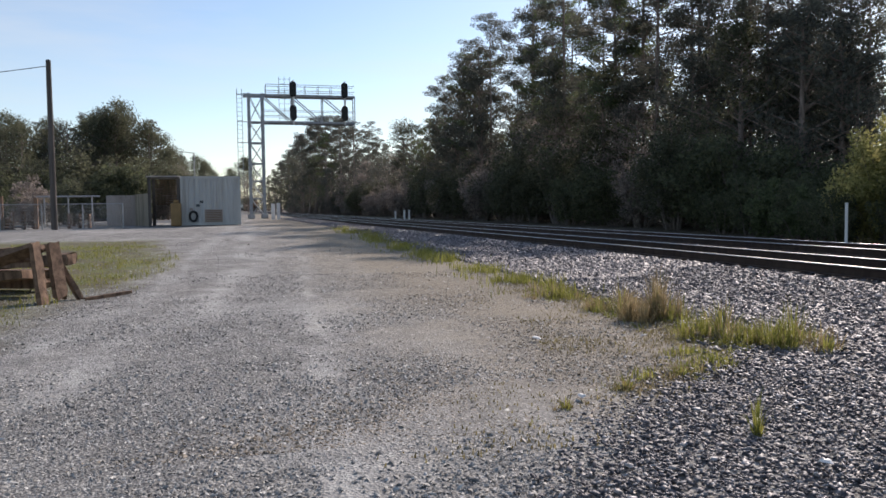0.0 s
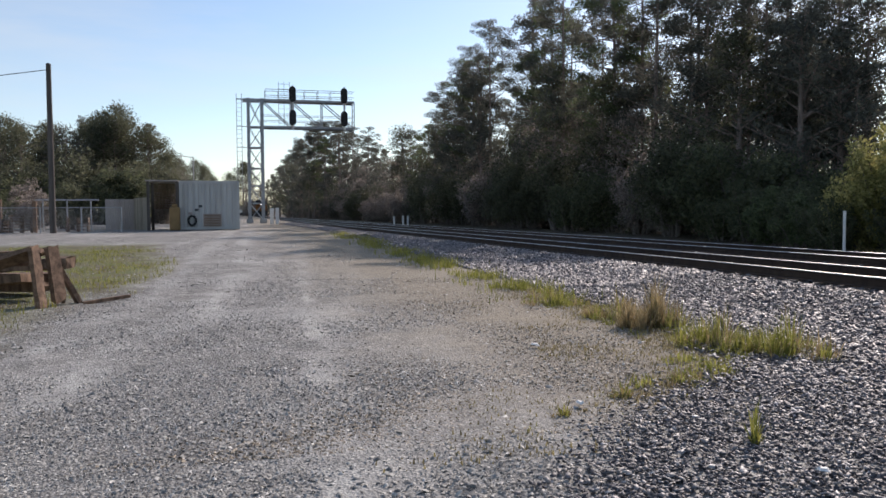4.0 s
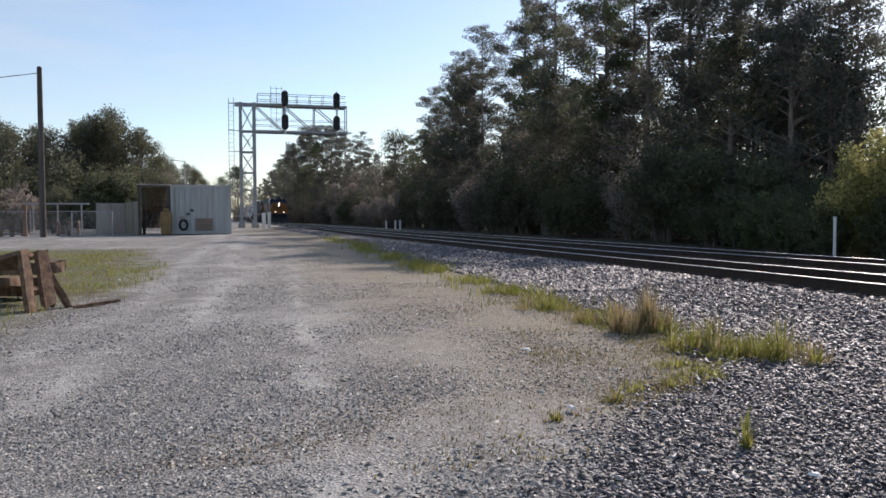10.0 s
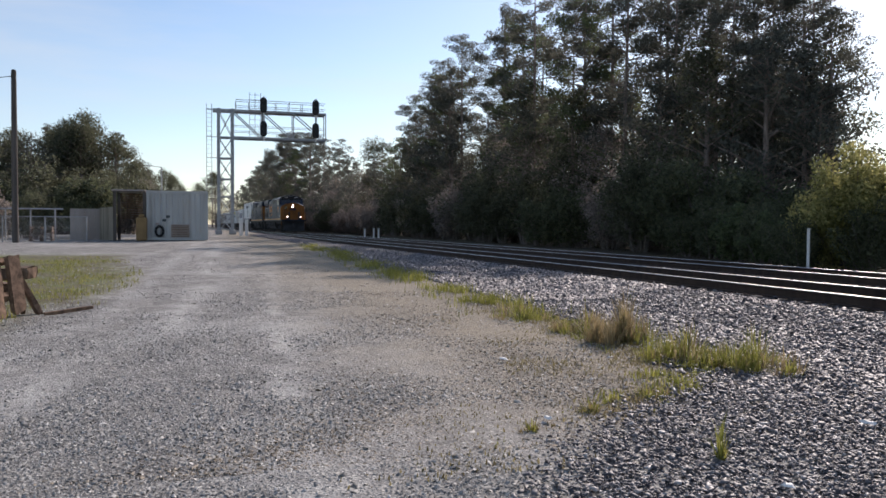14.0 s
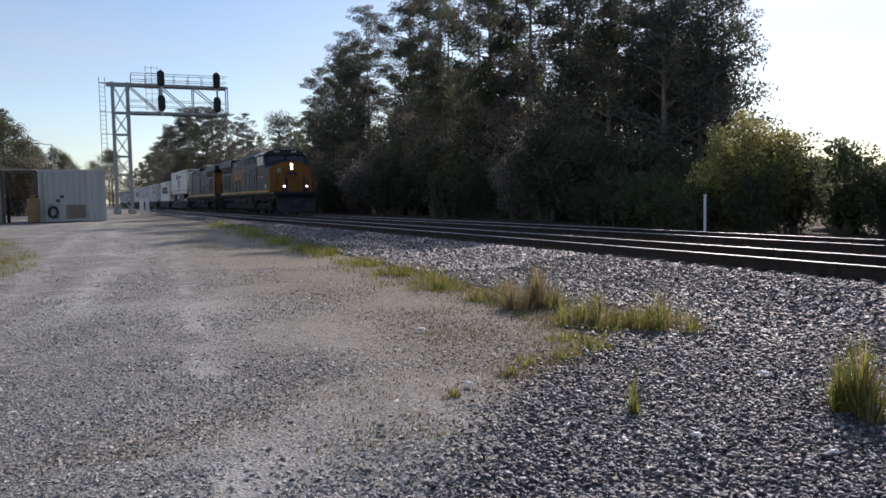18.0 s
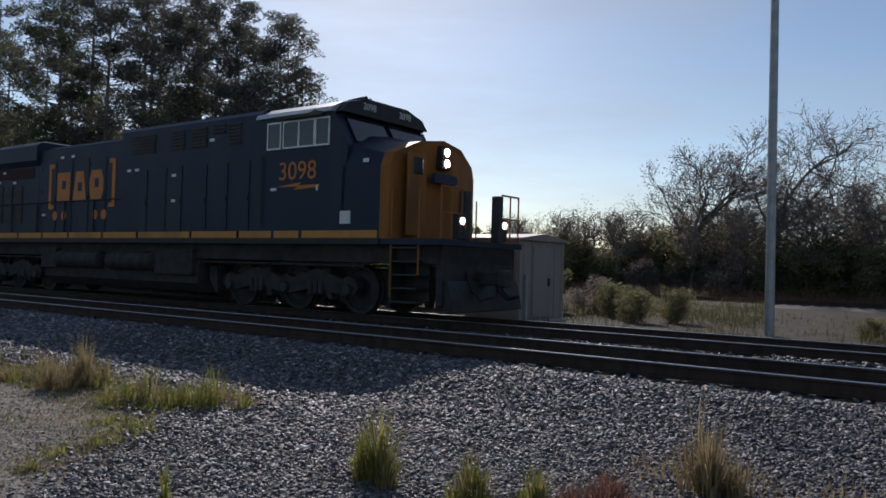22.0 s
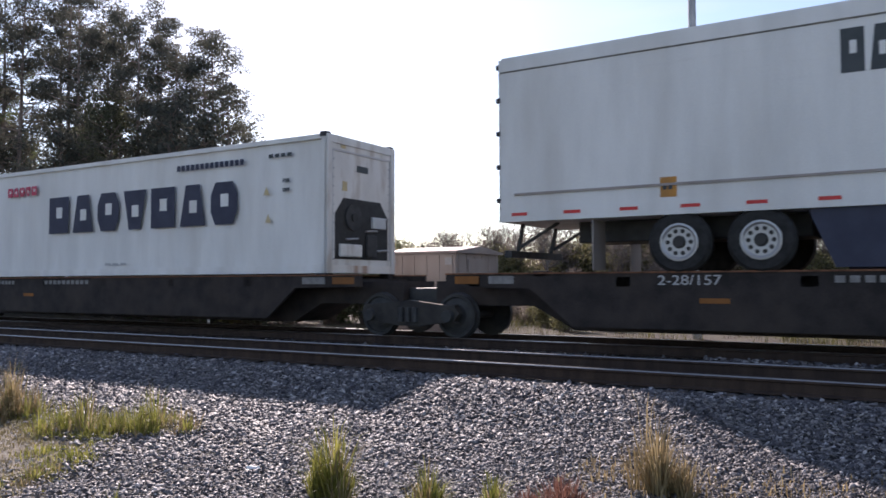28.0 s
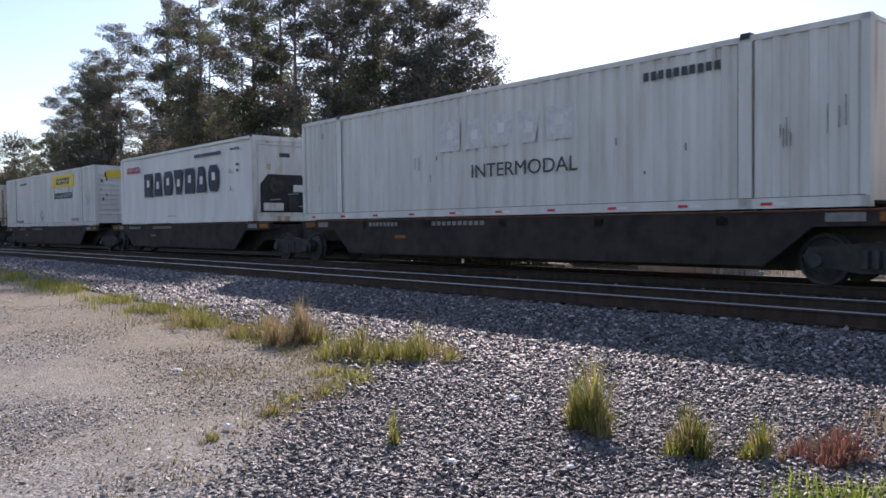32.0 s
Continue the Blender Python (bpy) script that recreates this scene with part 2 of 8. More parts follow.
M = {
    "steel_grey": mat("galvanised_steel", (0.27, 0.275, 0.285), (0.37, 0.375, 0.38), 4, 0.5, 0.5, 0.05),
    "dark_steel": mat("dark_steel", (0.03, 0.032, 0.035), (0.06, 0.06, 0.06), 5, 0.6, 0.3, 0.1),
    "black": mat("black_paint", (0.012, 0.012, 0.013), (0.03, 0.03, 0.03), 5, 0.55, 0.0, 0.08),
    "rail_side": mat("rusty_rail", (0.035, 0.022, 0.017), (0.07, 0.045, 0.033), 8, 0.85, 0.2, 0.2, streak=0.2),
    "rail_top": mat("polished_rail", (0.4, 0.39, 0.38), (0.52, 0.51, 0.5), 3, 0.32, 1.0, 0.02),
    "tie": mat("creosoted_tie", (0.035, 0.027, 0.022), (0.085, 0.068, 0.055), 9, 0.9, 0, 0.4, rand=0.5),
    "blue": mat("loco_blue", (0.007, 0.016, 0.036), (0.011, 0.023, 0.048), 1.2, 0.48, 0, 0.03, spec=0.32, dirt=(0.04, 0.034, 0.033), dirt_amount=0.4, streak=0.25),
    "yellow": mat("loco_yellow", (0.25, 0.095, 0.02), (0.34, 0.13, 0.027), 2, 0.6, 0, 0.03, spec=0.25, dirt=(0.11, 0.055, 0.03), dirt_amount=0.7, streak=0.3),
    "stripe": mat("reflective_stripe", (0.46, 0.2, 0.03), (0.58, 0.26, 0.045), 2, 0.5, 0, 0.03, dirt=(0.16, 0.09, 0.05), dirt_amount=0.6, streak=0.3),
    "grimy_white": mat("grimy_white_paint", (0.56, 0.55, 0.52), (0.69, 0.68, 0.65), 2, 0.6, 0, 0.05, dirt=(0.27, 0.19, 0.12), dirt_amount=0.6, streak=0.3, dirt_scale=3.5),
    "orange": mat("lettering_orange", (0.5, 0.165, 0.035), (0.58, 0.21, 0.05), 3, 0.6, 0, 0.02),
    "gold": mat("lettering_gold", (0.55, 0.42, 0.1), (0.62, 0.48, 0.13), 3, 0.6, 0, 0.02),
    "underframe": mat("loco_underframe", (0.02, 0.02, 0.02), (0.055, 0.05, 0.046), 4, 0.85, 0.1, 0.2, dirt=(0.062, 0.053, 0.045), dirt_amount=0.5),
    "reddish_band": mat("dark_reddish_brown", (0.03, 0.014, 0.012), (0.06, 0.028, 0.022), 14, 0.85, 0.1, 0.3, fine=120.0),
    # roof grey raised in tone to carry the bright sky reflection
    "roof_sheen_grey": mat("roof_sheen_grey", (0.45, 0.455, 0.46), (0.58, 0.585, 0.59), 3, 0.35, 0.5, 0.05),
    "glass": mat("dark_glass", (0.01, 0.012, 0.014), (0.02, 0.022, 0.025), 2, 0.06, 0, 0.0, spec=0.8),
    "white_frame": mat("aluminium_frame", (0.55, 0.56, 0.57), (0.66, 0.66, 0.66), 5, 0.4, 0.6, 0.02),
    "white": mat("white_paint", (0.63, 0.622, 0.6), (0.74, 0.732, 0.71), 2, 0.5, 0, 0.04, dirt=(0.42, 0.38, 0.33), dirt_amount=0.3, streak=0.2),
    "storage_white": mat("weathered_storage_white", (0.36, 0.36, 0.35), (0.47, 0.47, 0.455), 1.6, 0.6, 0, 0.05, dirt=(0.3, 0.27, 0.23), dirt_amount=0.5, streak=0.15, dirt_scale=2.5),
    "white_worn": mat("worn_white_container", (0.55, 0.54, 0.515), (0.68, 0.67, 0.645), 1.6, 0.55, 0, 0.05, dirt=(0.4, 0.35, 0.3), dirt_amount=0.45, streak=0.15, dirt_scale=2.5),
    "rusty_white": mat("rust_stained_white", (0.6, 0.56, 0.5), (0.72, 0.7, 0.66), 2, 0.65, 0, 0.08, dirt=(0.3, 0.13, 0.05), dirt_amount=0.95, streak=0.12, dirt_scale=3.0),
    "navy": mat("navy_print", (0.02, 0.024, 0.05), (0.035, 0.04, 0.07), 3, 0.6, 0, 0.0),
    "charcoal": mat("charcoal_print", (0.04, 0.05, 0.055), (0.06, 0.07, 0.075), 3, 0.6, 0, 0.0),
    "grey_print": mat("faded_print", (0.4, 0.4, 0.4), (0.48, 0.48, 0.48), 3, 0.6, 0, 0.0),
    "green_print": mat("dark_green_print", (0.02, 0.08, 0.07), (0.03, 0.1, 0.085), 3, 0.6, 0, 0.0),
    "sign_yellow": mat("yellow_sign", (0.7, 0.48, 0.03), (0.78, 0.55, 0.05), 3, 0.5, 0, 0.0),
    "red": mat("red_reflector", (0.5, 0.02, 0.02), (0.6, 0.03, 0.03), 5, 0.35, 0, 0.0),
    "faded": mat("almost_worn_off_print", (0.5, 0.5, 0.5), (0.62, 0.62, 0.61), 9, 0.6, 0, 0.0),
    "siding_gravel": mat("dusty_siding_gravel", (0.09, 0.082, 0.076), (0.2, 0.185, 0.17), 3, 0.9, 0, 0.5, fine=9.0),
    "rust_wash": mat("thin_rust_wash", (0.3, 0.16, 0.075), (0.46, 0.3, 0.17), 9, 0.9, 0, 0.05, streak=0.3),
    "rust": mat("rust_stain", (0.1, 0.045, 0.025), (0.24, 0.11, 0.06), 8, 0.9, 0, 0.1),
    "seam": mat("dark_seam", (0.16, 0.15, 0.14), (0.26, 0.25, 0.24), 6, 0.8, 0, 0.0),
    "stencil": mat("dull_stencil", (0.16, 0.155, 0.15), (0.26, 0.25, 0.24), 9, 0.7, 0, 0.0),
    "red_print": mat("red_print", (0.45, 0.04, 0.08), (0.5, 0.05, 0.1), 3, 0.5, 0, 0.0),
    "lime": mat("lime_print", (0.2, 0.4, 0.06), (0.25, 0.45, 0.08), 3, 0.5, 0, 0.0),
    "car_brown": mat("railcar_brown", (0.016, 0.013, 0.013), (0.042, 0.033, 0.03), 3, 0.8, 0.1, 0.15, dirt=(0.062, 0.046, 0.038), dirt_amount=0.6),
    "rubber": mat("tyre_rubber", (0.012, 0.012, 0.012), (0.03, 0.03, 0.03), 8, 0.85, 0, 0.1),
    "alu": mat("aluminium_cladding", (0.36, 0.36, 0.365), (0.46, 0.46, 0.46), 2, 0.4, 0.55, 0.02, streak=0.15),
    "alu_dull": mat("dull_aluminium", (0.25, 0.215, 0.2), (0.33, 0.29, 0.27), 2, 0.5, 0.3, 0.04, streak=0.15),
    "wood_pole": mat("utility_pole_wood", (0.06, 0.051, 0.045), (0.12, 0.104, 0.094), 5, 0.9, 0, 0.3, streak=0.1),
    "pale_wood": mat("bleached_fence_wood", (0.22, 0.19, 0.15), (0.36, 0.32, 0.26), 7, 0.9, 0, 0.3, streak=0.15, rand=0.4),
    "old_wood": mat("weathered_wood", (0.075, 0.045, 0.03), (0.23, 0.145, 0.095), 9, 0.9, 0, 0.4, streak=0.2),
    "bark": mat("pine_bark", (0.13, 0.1, 0.085), (0.27, 0.21, 0.18), 6, 0.95, 0, 0.5, streak=0.3),
    "bare_bark": mat("grey_bark", (0.1, 0.085, 0.07), (0.2, 0.17, 0.15), 6, 0.95, 0, 0.4),
    "needles": leaf_mat("pine_needles", (0.066, 0.069, 0.058), (0.16, 0.163, 0.132), 0.58),
    # paler, yellower copy of the needles, with sunlight mixed into the colour
    "needles_lit": leaf_mat("pine_needles_sunlit", (0.075, 0.095, 0.05), (0.17, 0.2, 0.1), 0.6),
    "leaves": leaf_mat("shrub_leaves", (0.058, 0.068, 0.04), (0.15, 0.162, 0.09), 0.55),
    "leaves_yellow": leaf_mat("yellowing_leaves", (0.17, 0.175, 0.06), (0.46, 0.42, 0.17), 0.6),
    "broad": leaf_mat("dull_green_leaves", (0.062, 0.067, 0.042), (0.155, 0.16, 0.1), 0.6),
    "brush": leaf_mat("dry_brush", (0.15, 0.13, 0.115), (0.34, 0.29, 0.25), 0.6),
    "grass": leaf_mat("green_grass", (0.12, 0.14, 0.03), (0.36, 0.34, 0.09), 0.5),
    "dry_grass": leaf_mat("dry_grass", (0.2, 0.15, 0.08), (0.42, 0.33, 0.18), 0.45),
    "weeds": leaf_mat("green_weeds", (0.15, 0.22, 0.03), (0.34, 0.43, 0.06), 0.55),
    "scrub": leaf_mat("olive_scrub", (0.1, 0.105, 0.05), (0.3, 0.28, 0.15), 0.65),
    "olive_grass": leaf_mat("dull_olive_grass", (0.055, 0.06, 0.024), (0.17, 0.155, 0.06), 0.45),
    "brown_grass": leaf_mat("dull_brown_grass", (0.065, 0.05, 0.031), (0.15, 0.112, 0.067), 0.35),
    "straw": leaf_mat("short_dry_straw", (0.14, 0.115, 0.06), (0.34, 0.29, 0.15), 0.45),
    "reeds": leaf_mat("reddish_reeds", (0.16, 0.09, 0.06), (0.34, 0.21, 0.14), 0.4),
    "red_weeds": leaf_mat("reddish_weeds", (0.18, 0.08, 0.06), (0.3, 0.15, 0.11), 0.35),
    "concrete": mat("concrete", (0.32, 0.31, 0.29), (0.45, 0.44, 0.42), 4, 0.9, 0, 0.2),
    "lamp_on": mat("lit_headlight", (1.0, 0.66, 0.56), (1.0, 0.72, 0.62), 3, 0.3, 0, 0, emit=14.0),
    "lamp_red": mat("ditch_light", (1.0, 0.62, 0.5), (1.0, 0.68, 0.55), 3, 0.3, 0, 0, emit=6.0),
    "stone": island_mat("ballast_stone", [(0.0, (0.062, 0.06, 0.07)), (1.0, (0.52, 0.5, 0.49)), (0.35, (0.11, 0.107, 0.117)), (0.7, (0.19, 0.18, 0.182)), (0.9, (0.31, 0.287, 0.275))], 0.6, 70, 0.32, 0.15),
    "pebble": island_mat("lot_gravel", [(0.0, (0.15, 0.15, 0.142)), (1.0, (0.6, 0.59, 0.56)), (0.5, (0.3, 0.298, 0.28)), (0.85, (0.41, 0.405, 0.375))], 0.7, 80),
    "tan_pebble": island_mat("tan_gravel", [(0.0, (0.13, 0.105, 0.075)), (1.0, (0.48, 0.42, 0.33)), (0.5, (0.25, 0.21, 0.155)), (0.85, (0.35, 0.3, 0.23))], 0.75, 80),
    "litter": mat("white_litter", (0.7, 0.68, 0.64), (0.82, 0.8, 0.78), 20, 0.6, 0, 0.1),
    "tan": mat("tan_print", (0.45, 0.36, 0.2), (0.55, 0.44, 0.25), 3, 0.6, 0, 0.0),
    "orange_box": mat("orange_plastic", (0.2, 0.12, 0.045), (0.28, 0.17, 0.07), 3, 0.6, 0, 0.02),
}


# ---- mesh helpers ----
def add_box(bm, x0, y0, z0, x1, y1, z1, m=None, bevel=0.0):
    vs = [Vector(v) for v in ((x0, y0, z0), (x1, y0, z0), (x1, y1, z0), (x0, y1, z0), (x0, y0, z1), (x1, y0, z1), (x1, y1, z1), (x0, y1, z1))]
    vs = [bm.verts.new(m @ v if m else v) for v in vs]
    fs = [bm.faces.new([vs[i] for i in f]) for f in ((3, 2, 1, 0), (4, 5, 6, 7), (0, 1, 5, 4), (1, 2, 6, 5), (2, 3, 7, 6), (3, 0, 4, 7))]
    if bevel:
        bmesh.ops.bevel(bm, geom=list({e for f in fs for e in f.edges}), offset=bevel, segments=2, affect='EDGES', profile=0.6)
    return bm


def add_rod(bm, a, b, r0, r1=None, sides=8, caps=True):
    a, b = Vector(a), Vector(b)
    r1 = r0 if r1 is None else r1
    q = (b - a).to_track_quat('Z', 'Y')
    rings = []
    for c, r in ((a, r0), (b, r1)):
        rings.append([bm.verts.new(c + q @ Vector((math.cos(i * math.tau / sides) * r, math.sin(i * math.tau / sides) * r, 0))) for i in range(sides)])
    for i in range(sides):
        j = (i + 1) % sides
        bm.faces.new((rings[0][i], rings[0][j], rings[1][j], rings[1][i]))
    if caps:
        bm.faces.new(rings[0][::-1])
        bm.faces.new(rings[1])
    return bm


def add_beam(bm, a, b, w, h):
    """A square bar from a to b."""
    a, b = Vector(a), Vector(b)
    q = (b - a).to_track_quat('Z', 'Y').to_matrix().to_4x4()
    return add_box(bm, -w / 2, -h / 2, 0, w / 2, h / 2, (b - a).length, Matrix.Translation(a) @ q)


def add_prism(bm, outline, x0, x1, axis="x"):
    """An outline of (a, b) pairs drawn out along an axis: x: (y, z), y: (x, z), z: (x, y)."""
    def at(p, d):
        return {"x": (d, p[0], p[1]), "y": (p[0], d, p[1]), "z": (p[0], p[1], d)}[axis]
    r0 = [bm.verts.new(at(p, x0)) for p in outline]
    r1 = [bm.verts.new(at(p, x1)) for p in outline]
    k = len(outline)
    for i in range(k):
        j = (i + 1) % k
        bm.faces.new((r0[i], r0[j], r1[j], r1[i]))
    bm.faces.new(r0[::-1])
    bm.faces.new(r1)
    return bm


def finish(bm, name):
    bmesh.ops.recalc_face_normals(bm, faces=bm.faces)
    me = bpy.data.meshes.new(name)
    bm.to_mesh(me)
    bm.free()
    return me


def part(name, bm, material, parent, label="", smooth=False):
    me = finish(bm, name)
    me.materials.append(material)
    if smooth:
        me.shade_smooth()
    ob = new(name, me)
    ob.parent = parent
    if label:
        tagged(ob, label)
    return ob


def share(name, ob, parent, m):
    """Another part on the mesh of ob."""
    o = new(name, ob.data)
    o.parent, o.matrix_basis = parent, m
    return o


def thing(name, m, label, category, group="", kind=""):
    ob = new(name)
    ob.matrix_basis = m
    return tagged(ob, label, category, group, kind)


def B():
    return bmesh.new()


def box(name, dims, material, parent, bevel=0.0, label=""):
    return part(name, add_box(B(), *dims, bevel=bevel), material, parent, label)


def cloud_mesh(name, verts, faces, material):
    """A mesh from arrays of loose pieces, fast."""
    me = bpy.data.meshes.new(name)
    verts, faces = np.asarray(verts, dtype=np.float32), np.asarray(faces, dtype=np.int32)
    k = faces.shape[1]
    me.vertices.add(len(verts))
    me.vertices.foreach_set("co", verts.ravel())
    me.loops.add(faces.size)
    me.loops.foreach_set("vertex_index", faces.ravel())
    me.polygons.add(len(faces))
    me.polygons.foreach_set("loop_start", np.arange(0, faces.size, k, dtype=np.int32))
    me.materials.append(material)
    me.update(calc_edges=True)
    me.validate()
    return me


# ---- the plan: x along the track (the way the train goes), y across it, z up ----
RAIL_TOP = 0.40
NEAR, FAR = 10.13, 13.83          # centre lines of the two tracks


def bend(x):
    """How far the tracks draw to the near side, and their slope, at x."""
    d = -x
    if d <= 0:
        return 0.0, 0.0
    if d < 40:
        return 0.00034 * d * d, 0.00068 * d
    return 0.544 + 0.0272 * (d - 40), 0.0272


def ground_z(x, y):
    """Height of the open ground."""
    x, y = np.asarray(x, float), np.asarray(y, float)
    yb = y + np.where(x < 0, np.where(x > -40, 0.0004 * x * x, 0.64 + 0.032 * (-x - 40)), 0)
    z = 0.04 + 0.0 * x
    z = z + np.clip((-x - 14) / 30, 0, 1) * 0.42 * np.clip((9 - y) / 3, 0, 1)           # the lot climbs to the level crossing
    bed = 0.2 * np.clip((yb - 6.6) / 1.9, 0, 1) * np.clip((19.0 - yb) / 3.2, 0, 1)
    z = np.maximum(z, bed)
    return z


# ---- ground ----
def ground_mat():
    """Grey crushed-stone lot, darker ballast by the track, worn earth and grass beyond: each in its own zone with ragged edges."""
    m, n, l, p = base_mat("ground_surface", 0.9)
    p.inputs["Specular IOR Level"].default_value = 0.3
    co = n.new("ShaderNodeTexCoord")
    sep = n.new("ShaderNodeSeparateXYZ")
    l.new(co.outputs["Object"], sep.inputs[0])

    def noise_at(scale, detail=6, rough=0.6):
        t = n.new("ShaderNodeTexNoise")
        t.inputs["Scale"].default_value, t.inputs["Detail"].default_value, t.inputs["Roughness"].default_value = scale, detail, rough
        l.new(co.outputs["Object"], t.inputs["Vector"])
        return t.outputs["Fac"]

    def ramp(fac, stops):
        r = n.new("ShaderNodeValToRGB")
        for i, (at, c) in enumerate(stops):
            e = r.color_ramp.elements[i] if i < 2 else r.color_ramp.elements.new(at)
            e.position, e.color = at, (*c, 1)
        l.new(fac, r.inputs[0])
        return r.outputs[0]

    def math_node(op, a, b, c=None):
        k = n.new("ShaderNodeMath")
        k.operation = op
        for i, v in enumerate((a, b, c)):
            if v is None:
                continue
            if isinstance(v, (int, float)):
                k.inputs[i].default_value = v
            else:
                l.new(v, k.inputs[i])
        return k.outputs[0]

    def mix(fac, a, b, kind='MIX'):
        k = n.new("ShaderNodeMix")
        k.data_type, k.blend_type = 'RGBA', kind
        if isinstance(fac, (int, float)):
            k.inputs[0].default_value = fac
        else:
            l.new(fac, k.inputs[0])
        l.new(a, k.inputs[6])
        l.new(b, k.inputs[7])
        return k.outputs[2]

    big, mid, fine, grit = noise_at(0.22), noise_at(1.6), noise_at(14), noise_at(110, 2)
    vo = n.new("ShaderNodeTexVoronoi")
    vo.inputs["Scale"].default_value = 52
    l.new(co.outputs["Object"], vo.inputs["Vector"])
    hue = n.new("ShaderNodeSeparateColor")
    l.new(vo.outputs["Color"], hue.inputs[0])
    stones = ramp(hue.outputs[0], [(0.0, (0.36, 0.36, 0.38)), (1.0, (1.7, 1.66, 1.6)), (0.5, (0.85, 0.84, 0.83)), (0.85, (1.15, 1.14, 1.12))])
    gaps = ramp(vo.outputs["Distance"], [(0.35, (1, 1, 1)), (0.8, (0.45, 0.45, 0.45))])
    stones = mix(1.0, stones, gaps, 'MULTIPLY')
    lot = ramp(mid, [(0.3, (0.25, 0.248, 0.236)), (0.7, (0.4, 0.395, 0.372)), (0.5, (0.32, 0.316, 0.298))])
    lot = mix(0.9, lot, stones, 'MULTIPLY')
    lot = mix(1.0, lot, ramp(noise_at(4.5, 4, 0.7), [(0.35, (0.72, 0.72, 0.73)), (0.65, (1.2, 1.19, 1.17))]), 'MULTIPLY')
    fines = ramp(fine, [(0.3, (0.37, 0.368, 0.345)), (0.7, (0.48, 0.475, 0.445))])
    lot = mix(ramp(big, [(0.52, (0, 0, 0)), (0.66, (0.4, 0.4, 0.4))]), lot, fines)
    # wheel lanes worn through the stone to pale fines, running along the lot
    at = n.new("ShaderNodeAttribute")
    at.attribute_name = "worn"
    wob = math_node('MULTIPLY_ADD', mid, 1.6, sep.outputs["Y"])
    ruts = math_node('SINE', math_node('MULTIPLY', math_node('ADD', wob, math_node('MULTIPLY', sep.outputs["X"], 0.16)), 2.9), 0)
    rutm = math_node('MULTIPLY', ramp(ruts, [(0.66, (0, 0, 0)), (0.95, (1, 1, 1))]), ramp(math_node('MULTIPLY_ADD', fine, 0.35, math_node('MULTIPLY', big, 0.75)), [(0.46, (0, 0, 0)), (0.6, (0.85, 0.85, 0.85))]))
    lot = mix(math_node('MULTIPLY', rutm, 0.4), lot, fines)
    worn = math_node('MULTIPLY', at.outputs["Fac"], ramp(math_node('MULTIPLY_ADD', fine, 0.6, math_node('MULTIPLY', mid, 0.4)), [(0.36, (0.25, 0.25, 0.25)), (0.6, (1, 1, 1))]))
    lot = mix(worn, lot, fines)
    earth = ramp(mid, [(0.3, (0.085, 0.07, 0.046)), (0.7, (0.18, 0.15, 0.092)), (0.5, (0.125, 0.103, 0.064))])
    green = ramp(fine, [(0.3, (0.07, 0.085, 0.025)), (0.7, (0.17, 0.18, 0.06))])
    sward = mix(ramp(mid, [(0.4, (0, 0, 0)), (0.6, (1, 1, 1))]), earth, green)
    ballast = ramp(fine, [(0.3, (0.065, 0.063, 0.068)), (0.7, (0.145, 0.142, 0.147))])
    ballast = mix(0.8, ballast, stones, 'MULTIPLY')
    ragged = math_node('MULTIPLY_ADD', mid, 2.4, -1.2)
    far_side = ramp(math_node('MULTIPLY', math_node('ADD', sep.outputs["Y"], ragged), 0.01), [(0.165, (0, 0, 0)), (0.18, (1, 1, 1))])
    # grassy ground to the far left of the lot and on the near-right verge
    left = ramp(math_node('MULTIPLY_ADD', math_node('ADD', sep.outputs["Y"], math_node('MULTIPLY', ragged, 0.9)), -0.1, 0.0), [(0.2, (0, 0, 0)), (0.29, (1, 1, 1))])
    near_cut = ramp(math_node('MULTIPLY_ADD', math_node('ADD', sep.outputs["X"], ragged), 0.01, 0.5), [(0.185, (0, 0, 0)), (0.2, (1, 1, 1))])
    left = math_node('MULTIPLY', left, near_cut)
    island = math_node('ADD', math_node('POWER', math_node('MULTIPLY', math_node('ADD', sep.outputs["X"], 19.5), 0.105), 2.0), math_node('POWER', math_node('MULTIPLY', math_node('ADD', sep.outputs["Y"], 4.6), 0.3), 2.0))
    island = ramp(math_node('MULTIPLY', math_node('ADD', island, math_node('MULTIPLY', ragged, 0.45)), 0.5), [(0.32, (1, 1, 1)), (0.56, (0, 0, 0))])
    left = math_node('MAXIMUM', left, island)
    bal = math_node('MULTIPLY', ramp(math_node('MULTIPLY', math_node('ADD', sep.outputs["Y"], math_node('MULTIPLY', ragged, 0.5)), 0.1), [(0.52, (0, 0, 0)), (0.6, (1, 1, 1))]),
                    ramp(math_node('MULTIPLY', math_node('ADD', sep.outputs["Y"], ragged), 0.01), [(0.165, (1, 1, 1)), (0.18, (0, 0, 0))]))
    edge_zone = math_node('MULTIPLY', ramp(math_node('MULTIPLY', math_node('ADD', sep.outputs["Y"], ragged), 0.1), [(0.08, (0, 0, 0)), (0.34, (0.8, 0.8, 0.8))]),
                          ramp(math_node('MULTIPLY_ADD', sep.outputs["X"], -0.05, 0.0), [(0.2, (0, 0, 0)), (0.3, (1, 1, 1))]))
    tan = ramp(fine, [(0.3, (0.17, 0.14, 0.095)), (0.7, (0.3, 0.255, 0.18))])
    lot = mix(edge_zone, lot, tan)
    col = mix(left, lot, sward)
    col = mix(bal, col, ballast)
    dark_earth = ramp(fine, [(0.3, (0.036, 0.028, 0.02)), (0.7, (0.085, 0.066, 0.046))])
